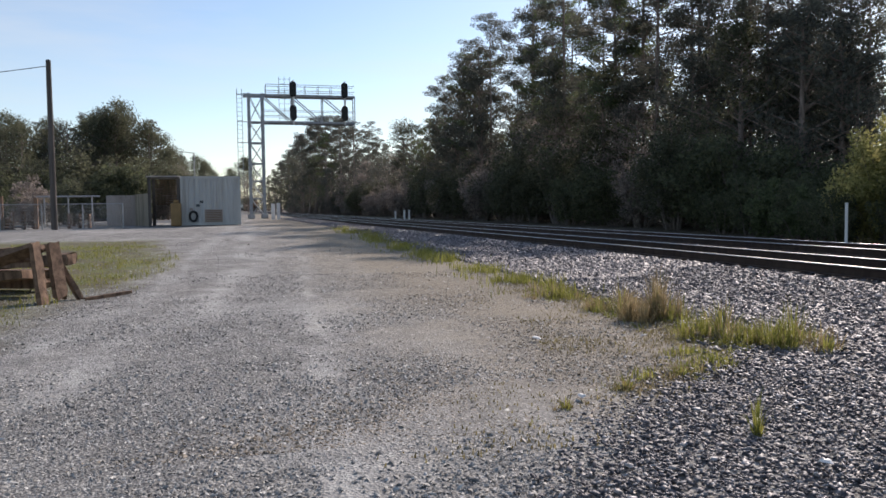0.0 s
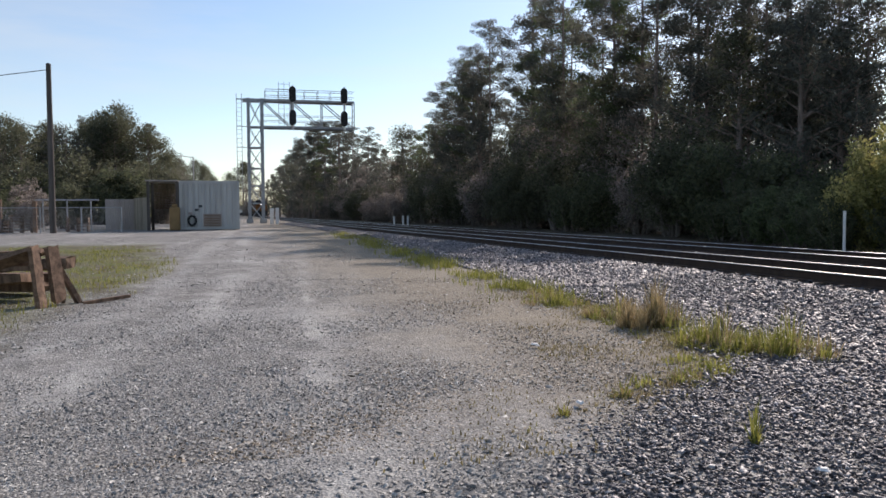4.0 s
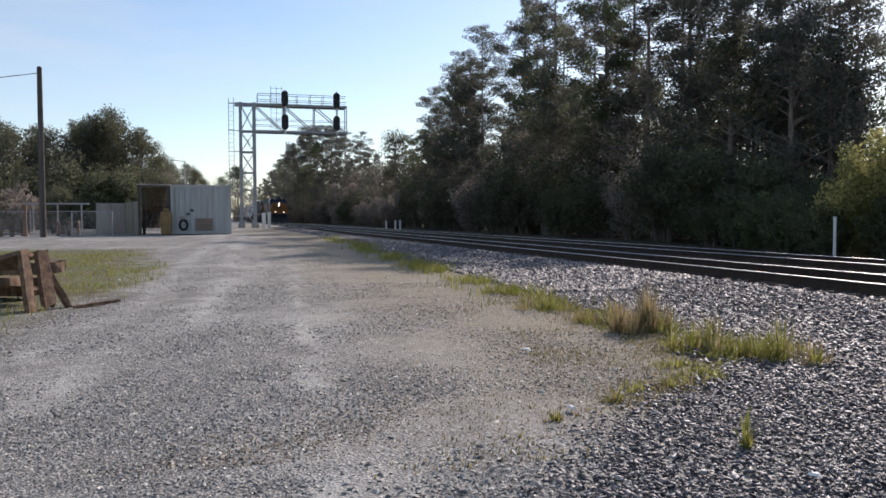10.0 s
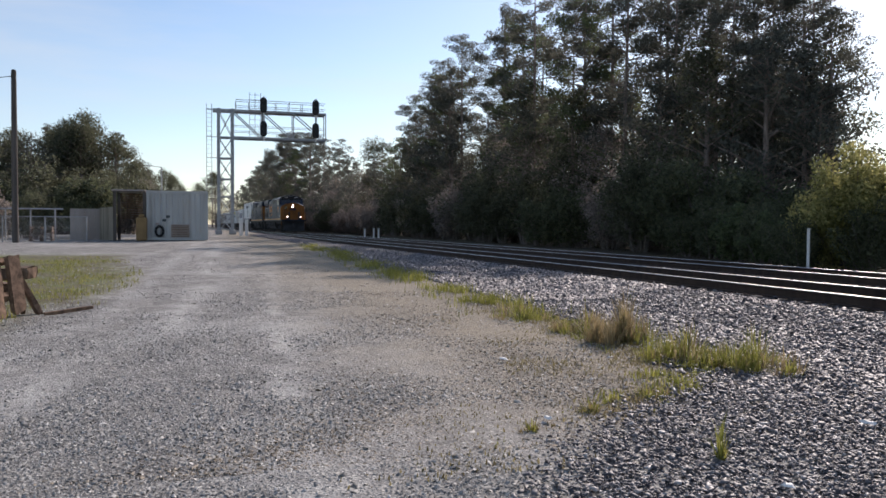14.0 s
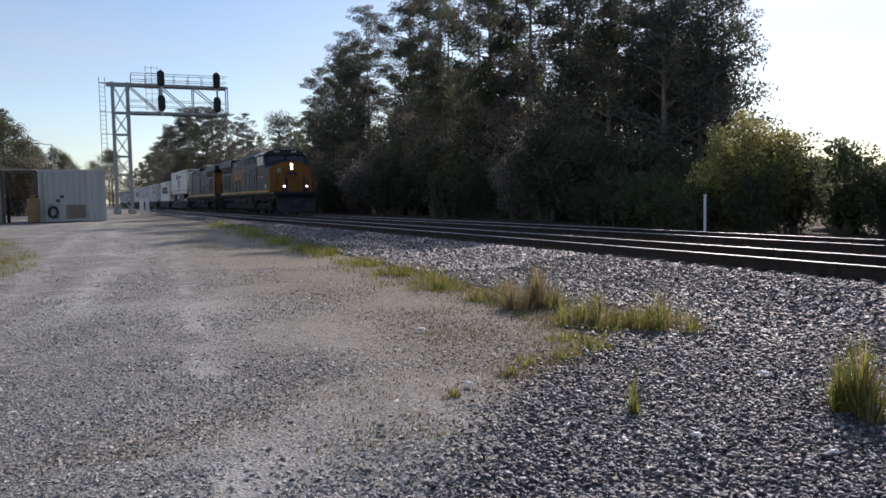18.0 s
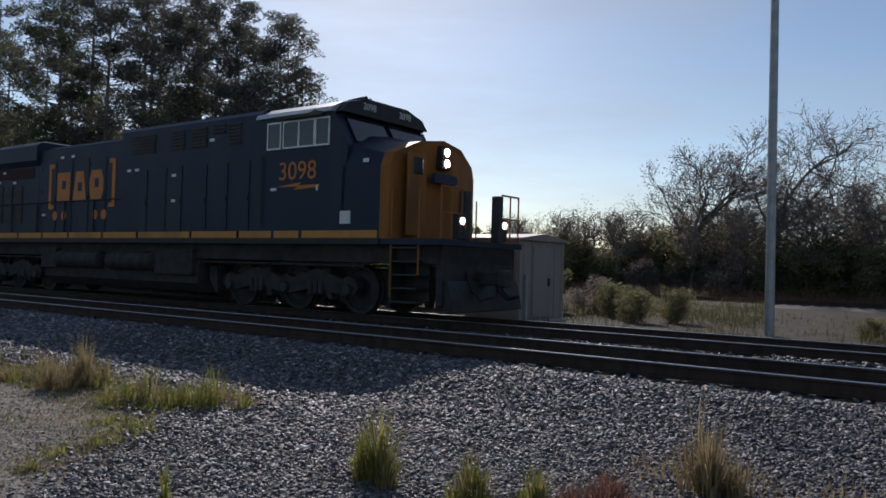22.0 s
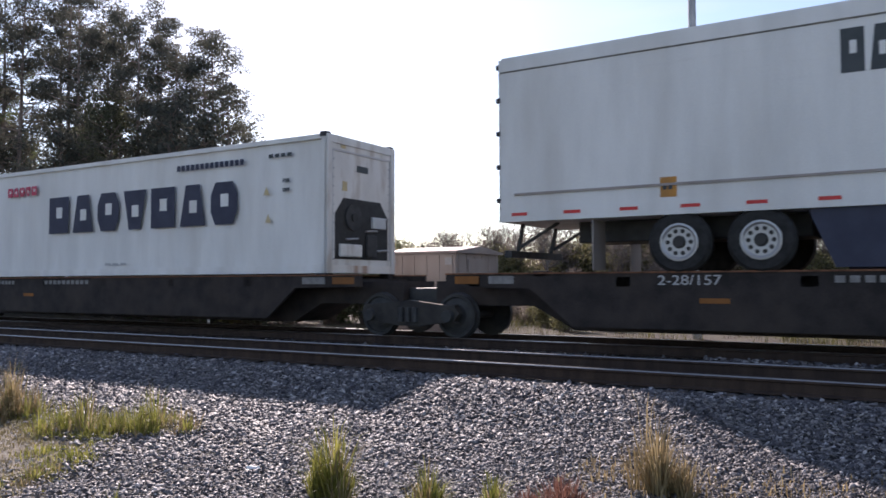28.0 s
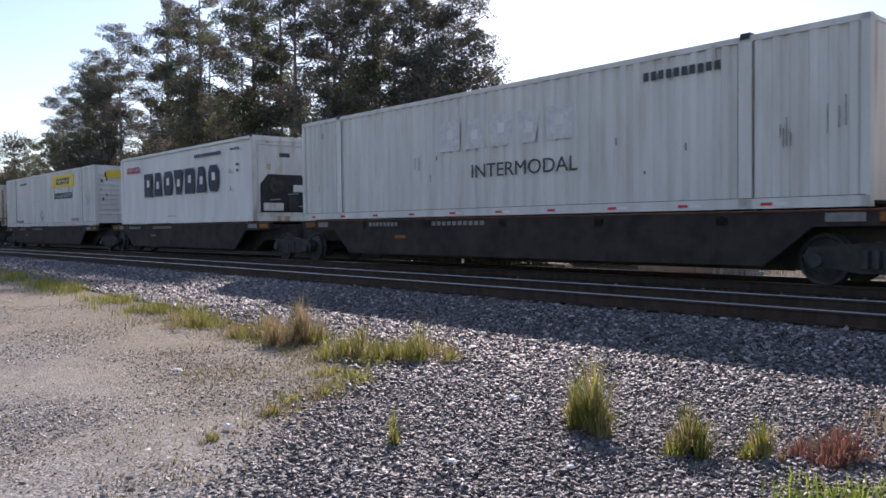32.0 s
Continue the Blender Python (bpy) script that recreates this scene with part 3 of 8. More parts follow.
    col = mix(far_side, col, mix(ramp(mid, [(0.5, (0, 0, 0)), (0.7, (0.6, 0.6, 0.6))]), dark_earth, sward))
    col = mix(0.5, col, ramp(grit, [(0.3, (0.5, 0.5, 0.5)), (0.7, (1.3, 1.3, 1.3))]), 'MULTIPLY')
    l.new(col, p.inputs["Base Color"])
    bp = n.new("ShaderNodeBump")
    bp.inputs["Strength"].default_value, bp.inputs["Distance"].default_value = 0.7, 0.012
    l.new(math_node('ADD', vo.outputs["Distance"], fine), bp.inputs["Height"])
    l.new(bp.outputs[0], p.inputs["Normal"])
    return m


def spread(lo, hi, step, far):
    a = list(np.arange(lo, hi + 1e-6, step))
    d, x, y = step, lo, hi
    while x > -far or y < far:
        d *= 1.35
        x, y = max(x - d, -far), min(y + d, far)
        a = [x] + a + [y]
    return np.unique(np.round(a, 3))


def smooth_noise(x, y, scale):
    return np.array([noise.noise(Vector((a * scale, b * scale, 3.1))) for a, b in zip(np.ravel(x), np.ravel(y))]).reshape(np.shape(x))


LANES = [[(-40, 0.9), (-24, 0.3), (-15.3, -0.07), (-10.5, -0.25), (-9, -0.85), (-6.7, -1.2), (-3, -1.6)], [(-40, 3.2), (-24, 2.1), (-14.7, 1.33), (-10.1, 1.02), (-6.2, 0.77), (-2, 0.5)],
         [(-40, 0.0), (-24, -0.9), (-13.8, -1.15), (-11, -1.5), (-8, -1.95), (-4, -2.4)], [(-40, 5.0), (-26, 3.4), (-16, 2.6), (-11, 2.3), (-5, 2.0)]]


def worn(x, y):
    """How far traffic has worn the lot's stone, 0 to 1."""
    x, y = np.asarray(x, float), np.asarray(y, float)
    w = 0.0 * x
    for i, lane in enumerate(LANES):
        lx, ly = zip(*lane)
        c = np.interp(x, lx, ly)
        w = np.maximum(w, (0.9, 1.0, 0.8, 0.3)[i] * np.exp(-((y - c) / (0.27, 0.15, 0.24, 0.2)[i]) ** 2) * (x > -45) * (x < 1))
    return w


gx, gy = spread(-48, 12, 0.25, 2500), spread(-9, 20, 0.2, 2500)
GX, GY = np.meshgrid(gx, gy)
GZ = ground_z(GX, GY)
close = (np.abs(GX) < 60) & (np.abs(GY) < 40)
GZ[close] += 0.014 * smooth_noise(GX[close], GY[close], 0.7) + 0.004 * smooth_noise(GX[close], GY[close], 2.7)
k = np.arange(GX.size).reshape(GX.shape)
quads = np.stack([k[:-1, :-1].ravel(), k[:-1, 1:].ravel(), k[1:, 1:].ravel(), k[1:, :-1].ravel()], 1)
ground = new("ground", cloud_mesh("ground", np.stack([GX.ravel(), GY.ravel(), GZ.ravel()], 1), quads, ground_mat()))
patchy = np.clip(0.55 + 1.5 * smooth_noise(GX, GY, 0.8) + 0.6 * smooth_noise(GX, GY, 2.1), 0.0, 1.0)
wa = ground.data.attributes.new("worn", 'FLOAT', 'POINT')
wa.data.foreach_set("value", (worn(GX, GY) * patchy).ravel().astype(np.float32))
ground.data.shade_smooth()
tagged(ground, "grey gravel lot with worn tracks, grass and earth", "ground", kind="structure")


# ---- the two tracks ----
STATIONS = [-420, -330, -260, -210, -170, -140, -115, -95, -80, -68, -58, -50, -43, -37, -31, -26, -21, -16, -11, -6, 0, 12, 30, 60]


def sweep(bm, profile, y0, stations=STATIONS, z0=0.0):
    rings = []
    for x in stations:
        sh, _ = bend(x)
        rings.append([bm.verts.new((x, y0 - sh + a, z0 + b)) for a, b in profile])
    k = len(profile)
    for r, q in zip(rings, rings[1:]):
        for i in range(k):
            j = (i + 1) % k
            bm.faces.new((r[i], r[j], q[j], q[i]))
    bm.faces.new(rings[0][::-1])
    bm.faces.new(rings[-1])
    return bm


RAIL_FOOT = [(-0.07, 0.0), (0.07, 0.0), (0.07, 0.012), (0.012, 0.03), (0.01, 0.125), (0.035, 0.138), (0.035, 0.163), (-0.035, 0.163), (-0.035, 0.138), (-0.01, 0.125), (-0.012, 0.03), (-0.07, 0.012)]
RAIL_HEAD = [(-0.033, 0.1634), (0.033, 0.1634), (0.026, 0.1725), (-0.026, 0.1725)]
tie_mesh = finish(add_box(B(), -0.115, -1.3, -0.17, 0.115, 1.3, 0.0, bevel=0.012), "tie")
tie_mesh.materials.append(M["tie"])
plate_mesh = finish(add_box(B(), -0.09, -0.17, 0.0, 0.09, 0.17, 0.014), "tie_plate")
plate_mesh.materials.append(M["rail_side"])


def railway_track(name, yc, label, ties):
    t = thing(name, Matrix(), label, "railway track", "main line tracks", "structure")
    for s in (-0.7525, 0.7525):
        r = part("rail", sweep(B(), RAIL_FOOT, yc + s, z0=RAIL_TOP - 0.1725), M["rail_side"], t, "rust-brown steel rail")
        part("rail_head", sweep(B(), RAIL_HEAD, yc + s, z0=RAIL_TOP - 0.1725), M["rail_top"], r, "polished running surface")
    rng = random.Random(int(yc * 10))
    x, far = 12.0, []
    for i in range(420):
        sh, sl = bend(x)
        m = Matrix.Translation((x + rng.uniform(-0.02, 0.02), yc - sh + rng.uniform(-0.02, 0.02), RAIL_TOP - 0.1725 - 0.014 + rng.uniform(-0.004, 0.003))) @ Matrix.Rotation(rng.uniform(-0.02, 0.02) + sl, 4, 'Z')
        if i < ties:
            o = new("tie", tie_mesh)
            o.parent, o.matrix_basis = t, m
        else:
            far.append(m)
        x -= 0.52
    bm = B()
    for m in far:
        add_box(bm, -0.115, -1.3, -0.17, 0.115, 1.3, 0.0, m)
    tagged(part("distant_ties", bm, M["tie"], t), kind="stuff")
    return t


railway_track("track_near", NEAR, "straight railway track on grey ballast, wooden ties", 120)
railway_track("track_far", FAR, "railway track the freight train runs on", 110)


# ---- ballast and loose gravel: many small angular stones ----
CUBE = np.array([(-1, -1, -1), (1, -1, -1), (1, 1, -1), (-1, 1, -1), (-1, -1, 1), (1, -1, 1), (1, 1, 1), (-1, 1, 1)], float)
CUBE_F = np.array([(4, 5, 6, 7), (0, 1, 5, 4), (1, 2, 6, 5), (2, 3, 7, 6), (3, 0, 4, 7)])
PEAK = np.array([(1, 0.5, -0.5), (-0.3, 1, -0.5), (-1, -0.3, -0.5), (0.3, -1, -0.5), (0.1, 0.0, 0.75)], float)
PEAK_F = np.array([(0, 1, 4), (1, 2, 4), (2, 3, 4), (3, 0, 4)])


def strew(name, xs, ys, zs, size, material, label, seed, shape="cube", flat=0.5, tilt=0.3):
    rng = np.random.default_rng(seed)
    n = len(xs)
    V, F = (CUBE, CUBE_F) if shape == "cube" else (PEAK, PEAK_F)
    v = V[None] * (1 + rng.uniform(-0.55, 0.3, (n, len(V), 3)))
    v *= (size[:, None] * np.stack([rng.uniform(0.75, 1.6, n), rng.uniform(0.5, 1.0, n), rng.uniform(flat * 0.45, flat, n)], 1))[:, None, :]
    a, b, c = rng.uniform(0, math.tau, n), rng.normal(0, tilt, n), rng.normal(0, tilt, n)
    ca, sa, cb, sb, cc, sc = np.cos(a), np.sin(a), np.cos(b), np.sin(b), np.cos(c), np.sin(c)
    R = np.stack([np.stack([ca * cb, ca * sb * sc - sa * cc, ca * sb * cc + sa * sc], -1), np.stack([sa * cb, sa * sb * sc + ca * cc, sa * sb * cc - ca * sc], -1), np.stack([-sb, cb * sc, cb * cc], -1)], 1)
    v = np.einsum('nij,nkj->nki', R, v) + np.stack([xs, ys, zs], 1)[:, None]
    f = F[None] + (np.arange(n) * len(V))[:, None, None]
    ob = new(name, cloud_mesh(name, v.reshape(-1, 3), f.reshape(-1, F.shape[1]), material))
    return tagged(ob, label, "gravel", kind="stuff")


def ballast_edge(x):
    """Where the loose ballast begins on the lot's side."""
    return np.interp(x, [-60, -30, -15, -8, -6.2, -5, -3.7, -3, -1.2, 0, 8], [6.4, 5.9, 5.5, 5.1, 4.4, 2.8, 1.7, 1.1, 3.0, 5.9, 6.2])


rs = np.random.default_rng(5)
# close shoulder
n0 = 300000
x, y = rs.uniform(-13, 5.5, n0), rs.uniform(1.0, 8.9, n0)
keep = (y > ballast_edge(x) + rs.normal(0, 0.22, n0)) & (rs.uniform(0, 1, n0) < np.clip(5.5 / np.hypot(x, y), 0.4, 1) ** 1.3)
x, y = x[keep], y[keep]
coarse = np.clip(np.hypot(x, y) / 6.6, 0.85, 1.42)
strew("ballast_stones", x, y, ground_z(x, y) + 0.012 + rs.uniform(-0.01, 0.02, len(x)), coarse * (0.0075 + 0.0125 * rs.uniform(0, 1, len(x)) ** 1.4), M["stone"], "loose grey angular ballast stones on the shoulder", 1, "cube", 0.42, 0.36)
# shoulder further off and the bed between the rails
n0 = 42000
x, y = -13 - rs.uniform(0, 1, n0) ** 1.6 * 60, rs.uniform(5.4, 8.9, n0)
sh = np.array([bend(v)[0] for v in x])
keep = (y > ballast_edge(x) + rs.normal(0, 0.2, n0) - sh)
x, y, sh = x[keep], y[keep], sh[keep]
strew("far_ballast_stones", x, y - sh, ground_z(x, y - sh) + 0.015, rs.uniform(0.02, 0.045, len(x)), M["stone"], "grey ballast stones along the track", 2, "cube", 0.75, 0.5)
n0 = 26000
x, y = 6 - rs.uniform(0, 1, n0) ** 1.5 * 60, rs.uniform(8.85, 17.0, n0)
sh = np.array([bend(v)[0] for v in x])
strew("track_bed_stones", x, y - sh, ground_z(x, y - sh) + 0.0 + rs.uniform(-0.01, 0.015, n0), rs.uniform(0.025, 0.045, n0), M["stone"], "ballast between and under the ties", 3)
# a low heap of stones spilt between the tracks
n0 = 2600
x, y = rs.uniform(-2.9, 5.5, n0), 12.0 + rs.normal(0, 0.16, n0)
strew("spilt_ballast", x, y, 0.2 + 0.15 * np.exp(-((y - 12.0) / 0.2) ** 2) * rs.uniform(0.2, 1, n0), rs.uniform(0.02, 0.04, n0), M["stone"], "ridge of spilt ballast between the tracks", 4)
# lot gravel
n0 = 240000
d, a = 3.2 + 13 * rs.uniform(0, 1, n0) ** 1.9, np.radians(rs.uniform(40, 106, n0))
x, y = -d * np.sin(a), d * np.cos(a)
keep = y < ballast_edge(x) + rs.normal(0, 0.3, n0)
patch = smooth_noise(x, y, 0.55) + 0.5 * smooth_noise(x, y, 1.7)
keep &= (patch + rs.normal(0, 0.3, n0) > -0.35) & (rs.uniform(0, 1, n0) > 1.0 * worn(x, y) * np.clip(0.55 + 1.5 * smooth_noise(x, y, 0.8) + 0.6 * smooth_noise(x, y, 2.1), 0.0, 1.0))
x, y = x[keep], y[keep]
edge = ballast_edge(x) - y + rs.normal(0, 0.45, len(x)) + 0.8 * smooth_noise(x, y, 0.6)
dry = (edge < 2.7) & (x < -4.6) & (rs.uniform(0, 1, len(x)) < 0.7)
strew("dry_verge_pebbles", x[dry], y[dry], ground_z(x[dry], y[dry]) + 0.004, 0.006 + 0.013 * rs.uniform(0, 1, dry.sum()) ** 2.2, M["tan_pebble"], "earthy tan stones at the lot's edge", 7, "peak", 0.9, 0.35)
x, y = x[~dry], y[~dry]
strew("lot_pebbles", x, y, ground_z(x, y) + 0.004, 0.0045 + 0.0135 * rs.uniform(0, 1, len(x)) ** 2.6, M["pebble"], "small crushed stones strewn over the lot", 6, "peak", 0.9, 0.35)

# larger loose stones kicked about the lot
n0 = 15000
x, y = -3.5 - 27 * rs.uniform(0, 1, n0) ** 1.4, rs.uniform(-4.5, 5.2, n0)
keep = (y < ballast_edge(x)) & (smooth_noise(x, y, 0.8) + rs.normal(0, 0.3, n0) > 0.05) & (y > 0.3 * x + 1.0)
x, y = x[keep], y[keep]
strew("loose_stones", x, y, ground_z(x, y) + 0.006, 0.012 + 0.02 * rs.uniform(0, 1, len(x)) ** 2.5, M["pebble"], "larger stones scattered over the lot", 8, "peak", 0.8, 0.3)


def tapered(bm, pts, radii, sides=7):
    rings = []
    for i, (p, r) in enumerate(zip(pts, radii)):
        d = (Vector(pts[min(i + 1, len(pts) - 1)]) - Vector(pts[max(i - 1, 0)])).normalized()
        q = d.to_track_quat('Z', 'Y')
        rings.append([bm.verts.new(Vector(p) + q @ Vector((math.cos(j * math.tau / sides) * r, math.sin(j * math.tau / sides) * r, 0))) for j in range(sides)])
    for a, b in zip(rings, rings[1:]):
        for j in range(sides):
            k2 = (j + 1) % sides
            bm.faces.new((a[j], a[k2], b[k2], b[j]))
    bm.faces.new(rings[0][::-1])
    bm.faces.new(rings[-1])


# ---- letters and marks on side panels ----
def words(text, size, x, y, z, face, material, parent, name="lettering", stretch=1.0, label="", shear=0.0):
    """Flat lettering on an upright side; face -1 looks to -y, +1 to +y; x is the middle."""
    cu = bpy.data.curves.new(name, 'FONT')
    cu.body, cu.size, cu.align_x, cu.extrude, cu.shear = text, size, 'CENTER', 0.004, shear
    tmp = bpy.data.objects.new(name, cu)
    scene.collection.objects.link(tmp)
    dg = bpy.context.evaluated_depsgraph_get()
    me = bpy.data.meshes.new_from_object(tmp.evaluated_get(dg))
    bpy.data.objects.remove(tmp)
    me.materials.clear()
    me.materials.append(material)
    me.transform(Matrix.Diagonal((stretch, 1, 1, 1)))
    ob = new(name, me)
    ob.parent = parent
    ob.matrix_basis = pose(x, y, z, 90, 0, 0 if face < 0 else 180)
    if label:
        tagged(ob, label)
    return ob


def plate(bm, x0, z0, x1, z1, y, face, t=0.006):
    """A thin plate proud of a side at y."""
    a, b = (y, y + face * t)
    return add_box(bm, x0, min(a, b), z0, x1, max(a, b), z1)


def slab(bm, pts, y, face, t=0.006):
    """A flat outline of (x, z) pairs proud of a side at y."""
    return add_prism(bm, pts, min(y, y + face * t), max(y, y + face * t), "y")


# ---- wheels and bogies ----
def wheel_bm(r, w=0.13, sides=24):
    bm = B()
    prof = [(0.06, 0.02), (r * 0.55, 0.03), (r * 0.82, -0.005), (r * 0.86, 0.03), (r, 0.03), (r, -w + 0.06), (r + 0.028, -w + 0.03), (r + 0.028, -w), (r * 0.8, -w), (0.06, -w)]
    rings = [[bm.verts.new((rr * math.cos(i * math.tau / sides), -d, rr * math.sin(i * math.tau / sides))) for i in range(sides)] for rr, d in prof]
    for a, b in zip(rings, rings[1:]):
        for i in range(sides):
            j = (i + 1) % sides
            bm.faces.new((a[i], a[j], b[j], b[i]))
    bm.faces.new(rings[0])
    bm.faces.new(rings[-1])
    return bm


def bogie(parent, x, axles, r, gauge=0.7525, frame_h=0.55, loco=False):
    """A truck under a car: side frames with arches, wheels, springs and brake gear."""
    rootb = part("bogie", add_box(B(), -0.25, -0.85, frame_h - 0.18, 0.25, 0.85, frame_h + 0.14, bevel=0.03), M["underframe"], parent)
    rootb.matrix_basis = Matrix.Translation((x, 0, 0))
    first = None
    for ax in axles:
        for s in (-1, 1):
            if first is None:
                first = part("wheel", wheel_bm(r), M["dark_steel"], rootb, smooth=False)
                w = first
            else:
                w = share("wheel", first, rootb, Matrix())
            w.matrix_basis = pose(ax, s * (gauge + 0.02), r, 0, 0, 0 if s < 0 else 180)
        part("axle", add_rod(B(), (ax, -1.0, r), (ax, 1.0, r), 0.08), M["dark_steel"], rootb)
        if loco:
            part("traction_motor", add_prism(B(), [(ax - 0.9, 0.34), (ax - 0.7, 0.2), (ax + 0.62, 0.2), (ax + 0.86, 0.4), (ax + 0.86, 1.0), (ax - 0.9, 1.0)], -0.62, 0.62, "y"), M["black"], rootb)
            for s in (-1, 1):
                part("brake_rigging", add_prism(B(), [(ax - 0.86, 0.62), (ax - 0.62, 0.3), (ax - 0.52, 0.3), (ax - 0.6, 0.95), (ax - 0.86, 0.95)], min(s * 0.9, s * 1.16), max(s * 0.9, s * 1.16), "y"), M["underframe"], rootb)
    lo, hi = min(axles) - r * 0.55, max(axles) + r * 0.55
    for s in (-1, 1):
        y0, y1 = (0.93, 1.08) if not loco else (0.98, 1.2)
        out = [(lo, r + 0.05), (lo + 0.1, r + 0.2)]
        n = len(axles)
        for i, ax in enumerate(axles):
            out += [(ax - 0.2, r + 0.22), (ax, r + (0.3 if loco else 0.2)), (ax + 0.2, r + 0.22)]
            if i < n - 1:
                mid = (ax + axles[i + 1]) / 2
                out += [(mid, frame_h + 0.22)]
        out += [(hi - 0.1, r + 0.2), (hi, r + 0.05), (hi - 0.12, r - 0.1)]
        for i in range(n - 1, -1, -1):
            ax = axles[i]
            out += [(ax + 0.17, r - 0.13), (ax - 0.17, r - 0.13)]
            if i > 0:
                mid = (ax + axles[i - 1]) / 2
                out += [(mid + 0.25, r - 0.02 if loco else r - 0.2), (mid - 0.25, r - 0.02 if loco else r - 0.2)]
        out += [(lo + 0.12, r - 0.1)]
        a, b = sorted((s * y0, s * y1))
        sf = part("side_frame", add_prism(B(), out, a, b, "y"), M["underframe"], rootb, "cast steel side frame, dusty")
        for ax in axles:
            part("axle_box", add_rod(B(), (ax, s * y1, r), (ax, s * (y1 + 0.09), r), 0.13, 0.11, 12), M["dark_steel"], sf)
        for i in range(n - 1):
            mid = (axles[i] + axles[i + 1]) / 2
            bm = B()
            for dx in (-0.16, 0, 0.16):
                add_rod(bm, (mid + dx, s * (y1 + 0.01), r - 0.12), (mid + dx, s * (y1 + 0.01), r + 0.16), 0.065, sides=8)
            part("spring", bm, M["dark_steel"], sf)
    return rootb


# ---- diesel locomotive: origin at the nose, rail level; x forward ----
HW = 1.55        # half width at the sides


def locomotive(name, label, number, num_mat, flip, brand):
    L = thing(name, Matrix(), label, "locomotive", "locomotives")
    rear = -18.8 if flip else -19.25
    # chassis and running boards
    fr = part("underframe", add_box(B(), rear - 1.1, -1.35, 1.12, 1.45, 1.35, 1.5, bevel=0.02), M["underframe"], L)
    part("walkway", add_box(B(), rear - 1.1, -1.56, 1.5, 1.5, 1.56, 1.62), M["blue"], L)
    for s in (-1, 1):
        xs = [rear - 0.05, -17.9, -16.6, -15.0, -13.5, -12.0, -10.2, -8.5, -6.2, -4.4, -3.2, -2.3, -0.02]
        for a, b in zip(xs, xs[1:]):
            part("sill_stripe", plate(B(), a + 0.05, 1.63, b - 0.05, 1.79, s * 1.56, s, 0.012), M["stripe"], L, "yellow reflective sill stripe")
        part("side_sill", add_box(B(), rear - 0.4, s * 1.56 if s > 0 else -1.6, 1.5, 0.0, 1.6 if s > 0 else s * 1.56, 1.63), M["black"], L)
    # nose and cab
    nose = [(-1.56, 1.62), (1.56, 1.62), (1.56, 3.12), (1.44, 3.38), (0.75, 3.64), (0.0, 3.72), (-0.75, 3.64), (-1.44, 3.38), (-1.56, 3.12)]
    bm = B()
    r0 = [bm.verts.new((-1.1, a, b + (0.28 if b > 3.2 else 0.05))) for a, b in nose]
    r1 = [bm.verts.new((-0.02, a, b)) for a, b in nose]
    for i in range(9):
        j = (i + 1) % 9
        bm.faces.new((r0[i], r0[j], r1[j], r1[i]))
    bm.faces.new(r0[::-1]); bm.faces.new(r1)
    part("nose_hood", bm, M["blue"], L)
    front = [(-1.56, 1.5), (1.56, 1.5), (1.56, 3.12), (1.44, 3.4), (0.75, 3.7), (0.0, 3.8), (-0.75, 3.7), (-1.44, 3.4), (-1.56, 3.12)]
    bm = B()
    r0 = [bm.verts.new((-0.02, a, b)) for a, b in front]
    r1 = [bm.verts.new((0.5 - 0.3 * abs(a / 1.56) ** 2 - 0.1 * max(0, b - 3.0), a * 0.97, b)) for a, b in front]
    for i in range(9):
        j = (i + 1) % 9
        bm.faces.new((r0[i], r0[j], r1[j], r1[i]))
    bm.faces.new(r0[::-1]); bm.faces.new(r1)
    nf = part("nose_front", bm, M["yellow"], L, "yellow nose face")
    part("nose_door", add_box(B(), 0.36, -1.2, 1.7, 0.43, -0.6, 3.42, bevel=0.03), M["yellow"], nf)
    part("door_window", add_box(B(), 0.425, -1.05, 2.98, 0.445, -0.75, 3.34, bevel=0.008), M["glass"], nf)
    em = B()
    slab_pts = [(-0.42, 2.86), (0.36, 2.86), (0.42, 2.95), (0.36, 3.06), (-0.36, 3.06), (-0.42, 2.97)]
    add_prism(em, slab_pts, 0.40, 0.515, "x")
    part("nose_emblem", em, M["navy"], nf)
    hl = part("headlight_housing", add_box(B(), 0.34, -0.17, 3.16, 0.5, 0.17, 3.68, bevel=0.04), M["black"], L)
    for z in (3.3, 3.54):
        part("headlight", add_rod(B(), (0.5, 0, z), (0.53, 0, z), 0.085, sides=16), M["lamp_on"] if not flip else M["white_frame"], hl, "round lit headlight" if not flip else "round unlit headlight")
    for y in (-0.8, 0.8):
        dl = part("ditch_light_housing", add_box(B(), 1.35, y - 0.13, 1.64, 1.5, y + 0.13, 2.14, bevel=0.03), M["black"], L)
        part("ditch_light", add_rod(B(), (1.5, y, 2.0), (1.525, y, 2.0), 0.075, sides=16), M["lamp_red"] if not flip else M["white_frame"], dl)
    # cab shell with sloped windscreen
    cab = [(-3.7, 1.62), (-1.05, 1.62), (-0.95, 3.62), (-1.36, 4.32), (-1.6, 4.4), (-3.7, 4.4)]
    cb = part("cab", add_prism(B(), cab, -1.56, 1.56, "y"), M["blue"], L, "dark blue cab")
    bm = B()
    roofp = [(-1.62, 4.36), (-1.58, 4.46), (-1.2, 4.64), (-0.7, 4.76), (0.0, 4.8), (0.7, 4.76), (1.2, 4.64), (1.58, 4.46), (1.62, 4.36)]
    add_prism(bm, roofp, -3.82, -1.42, "x")
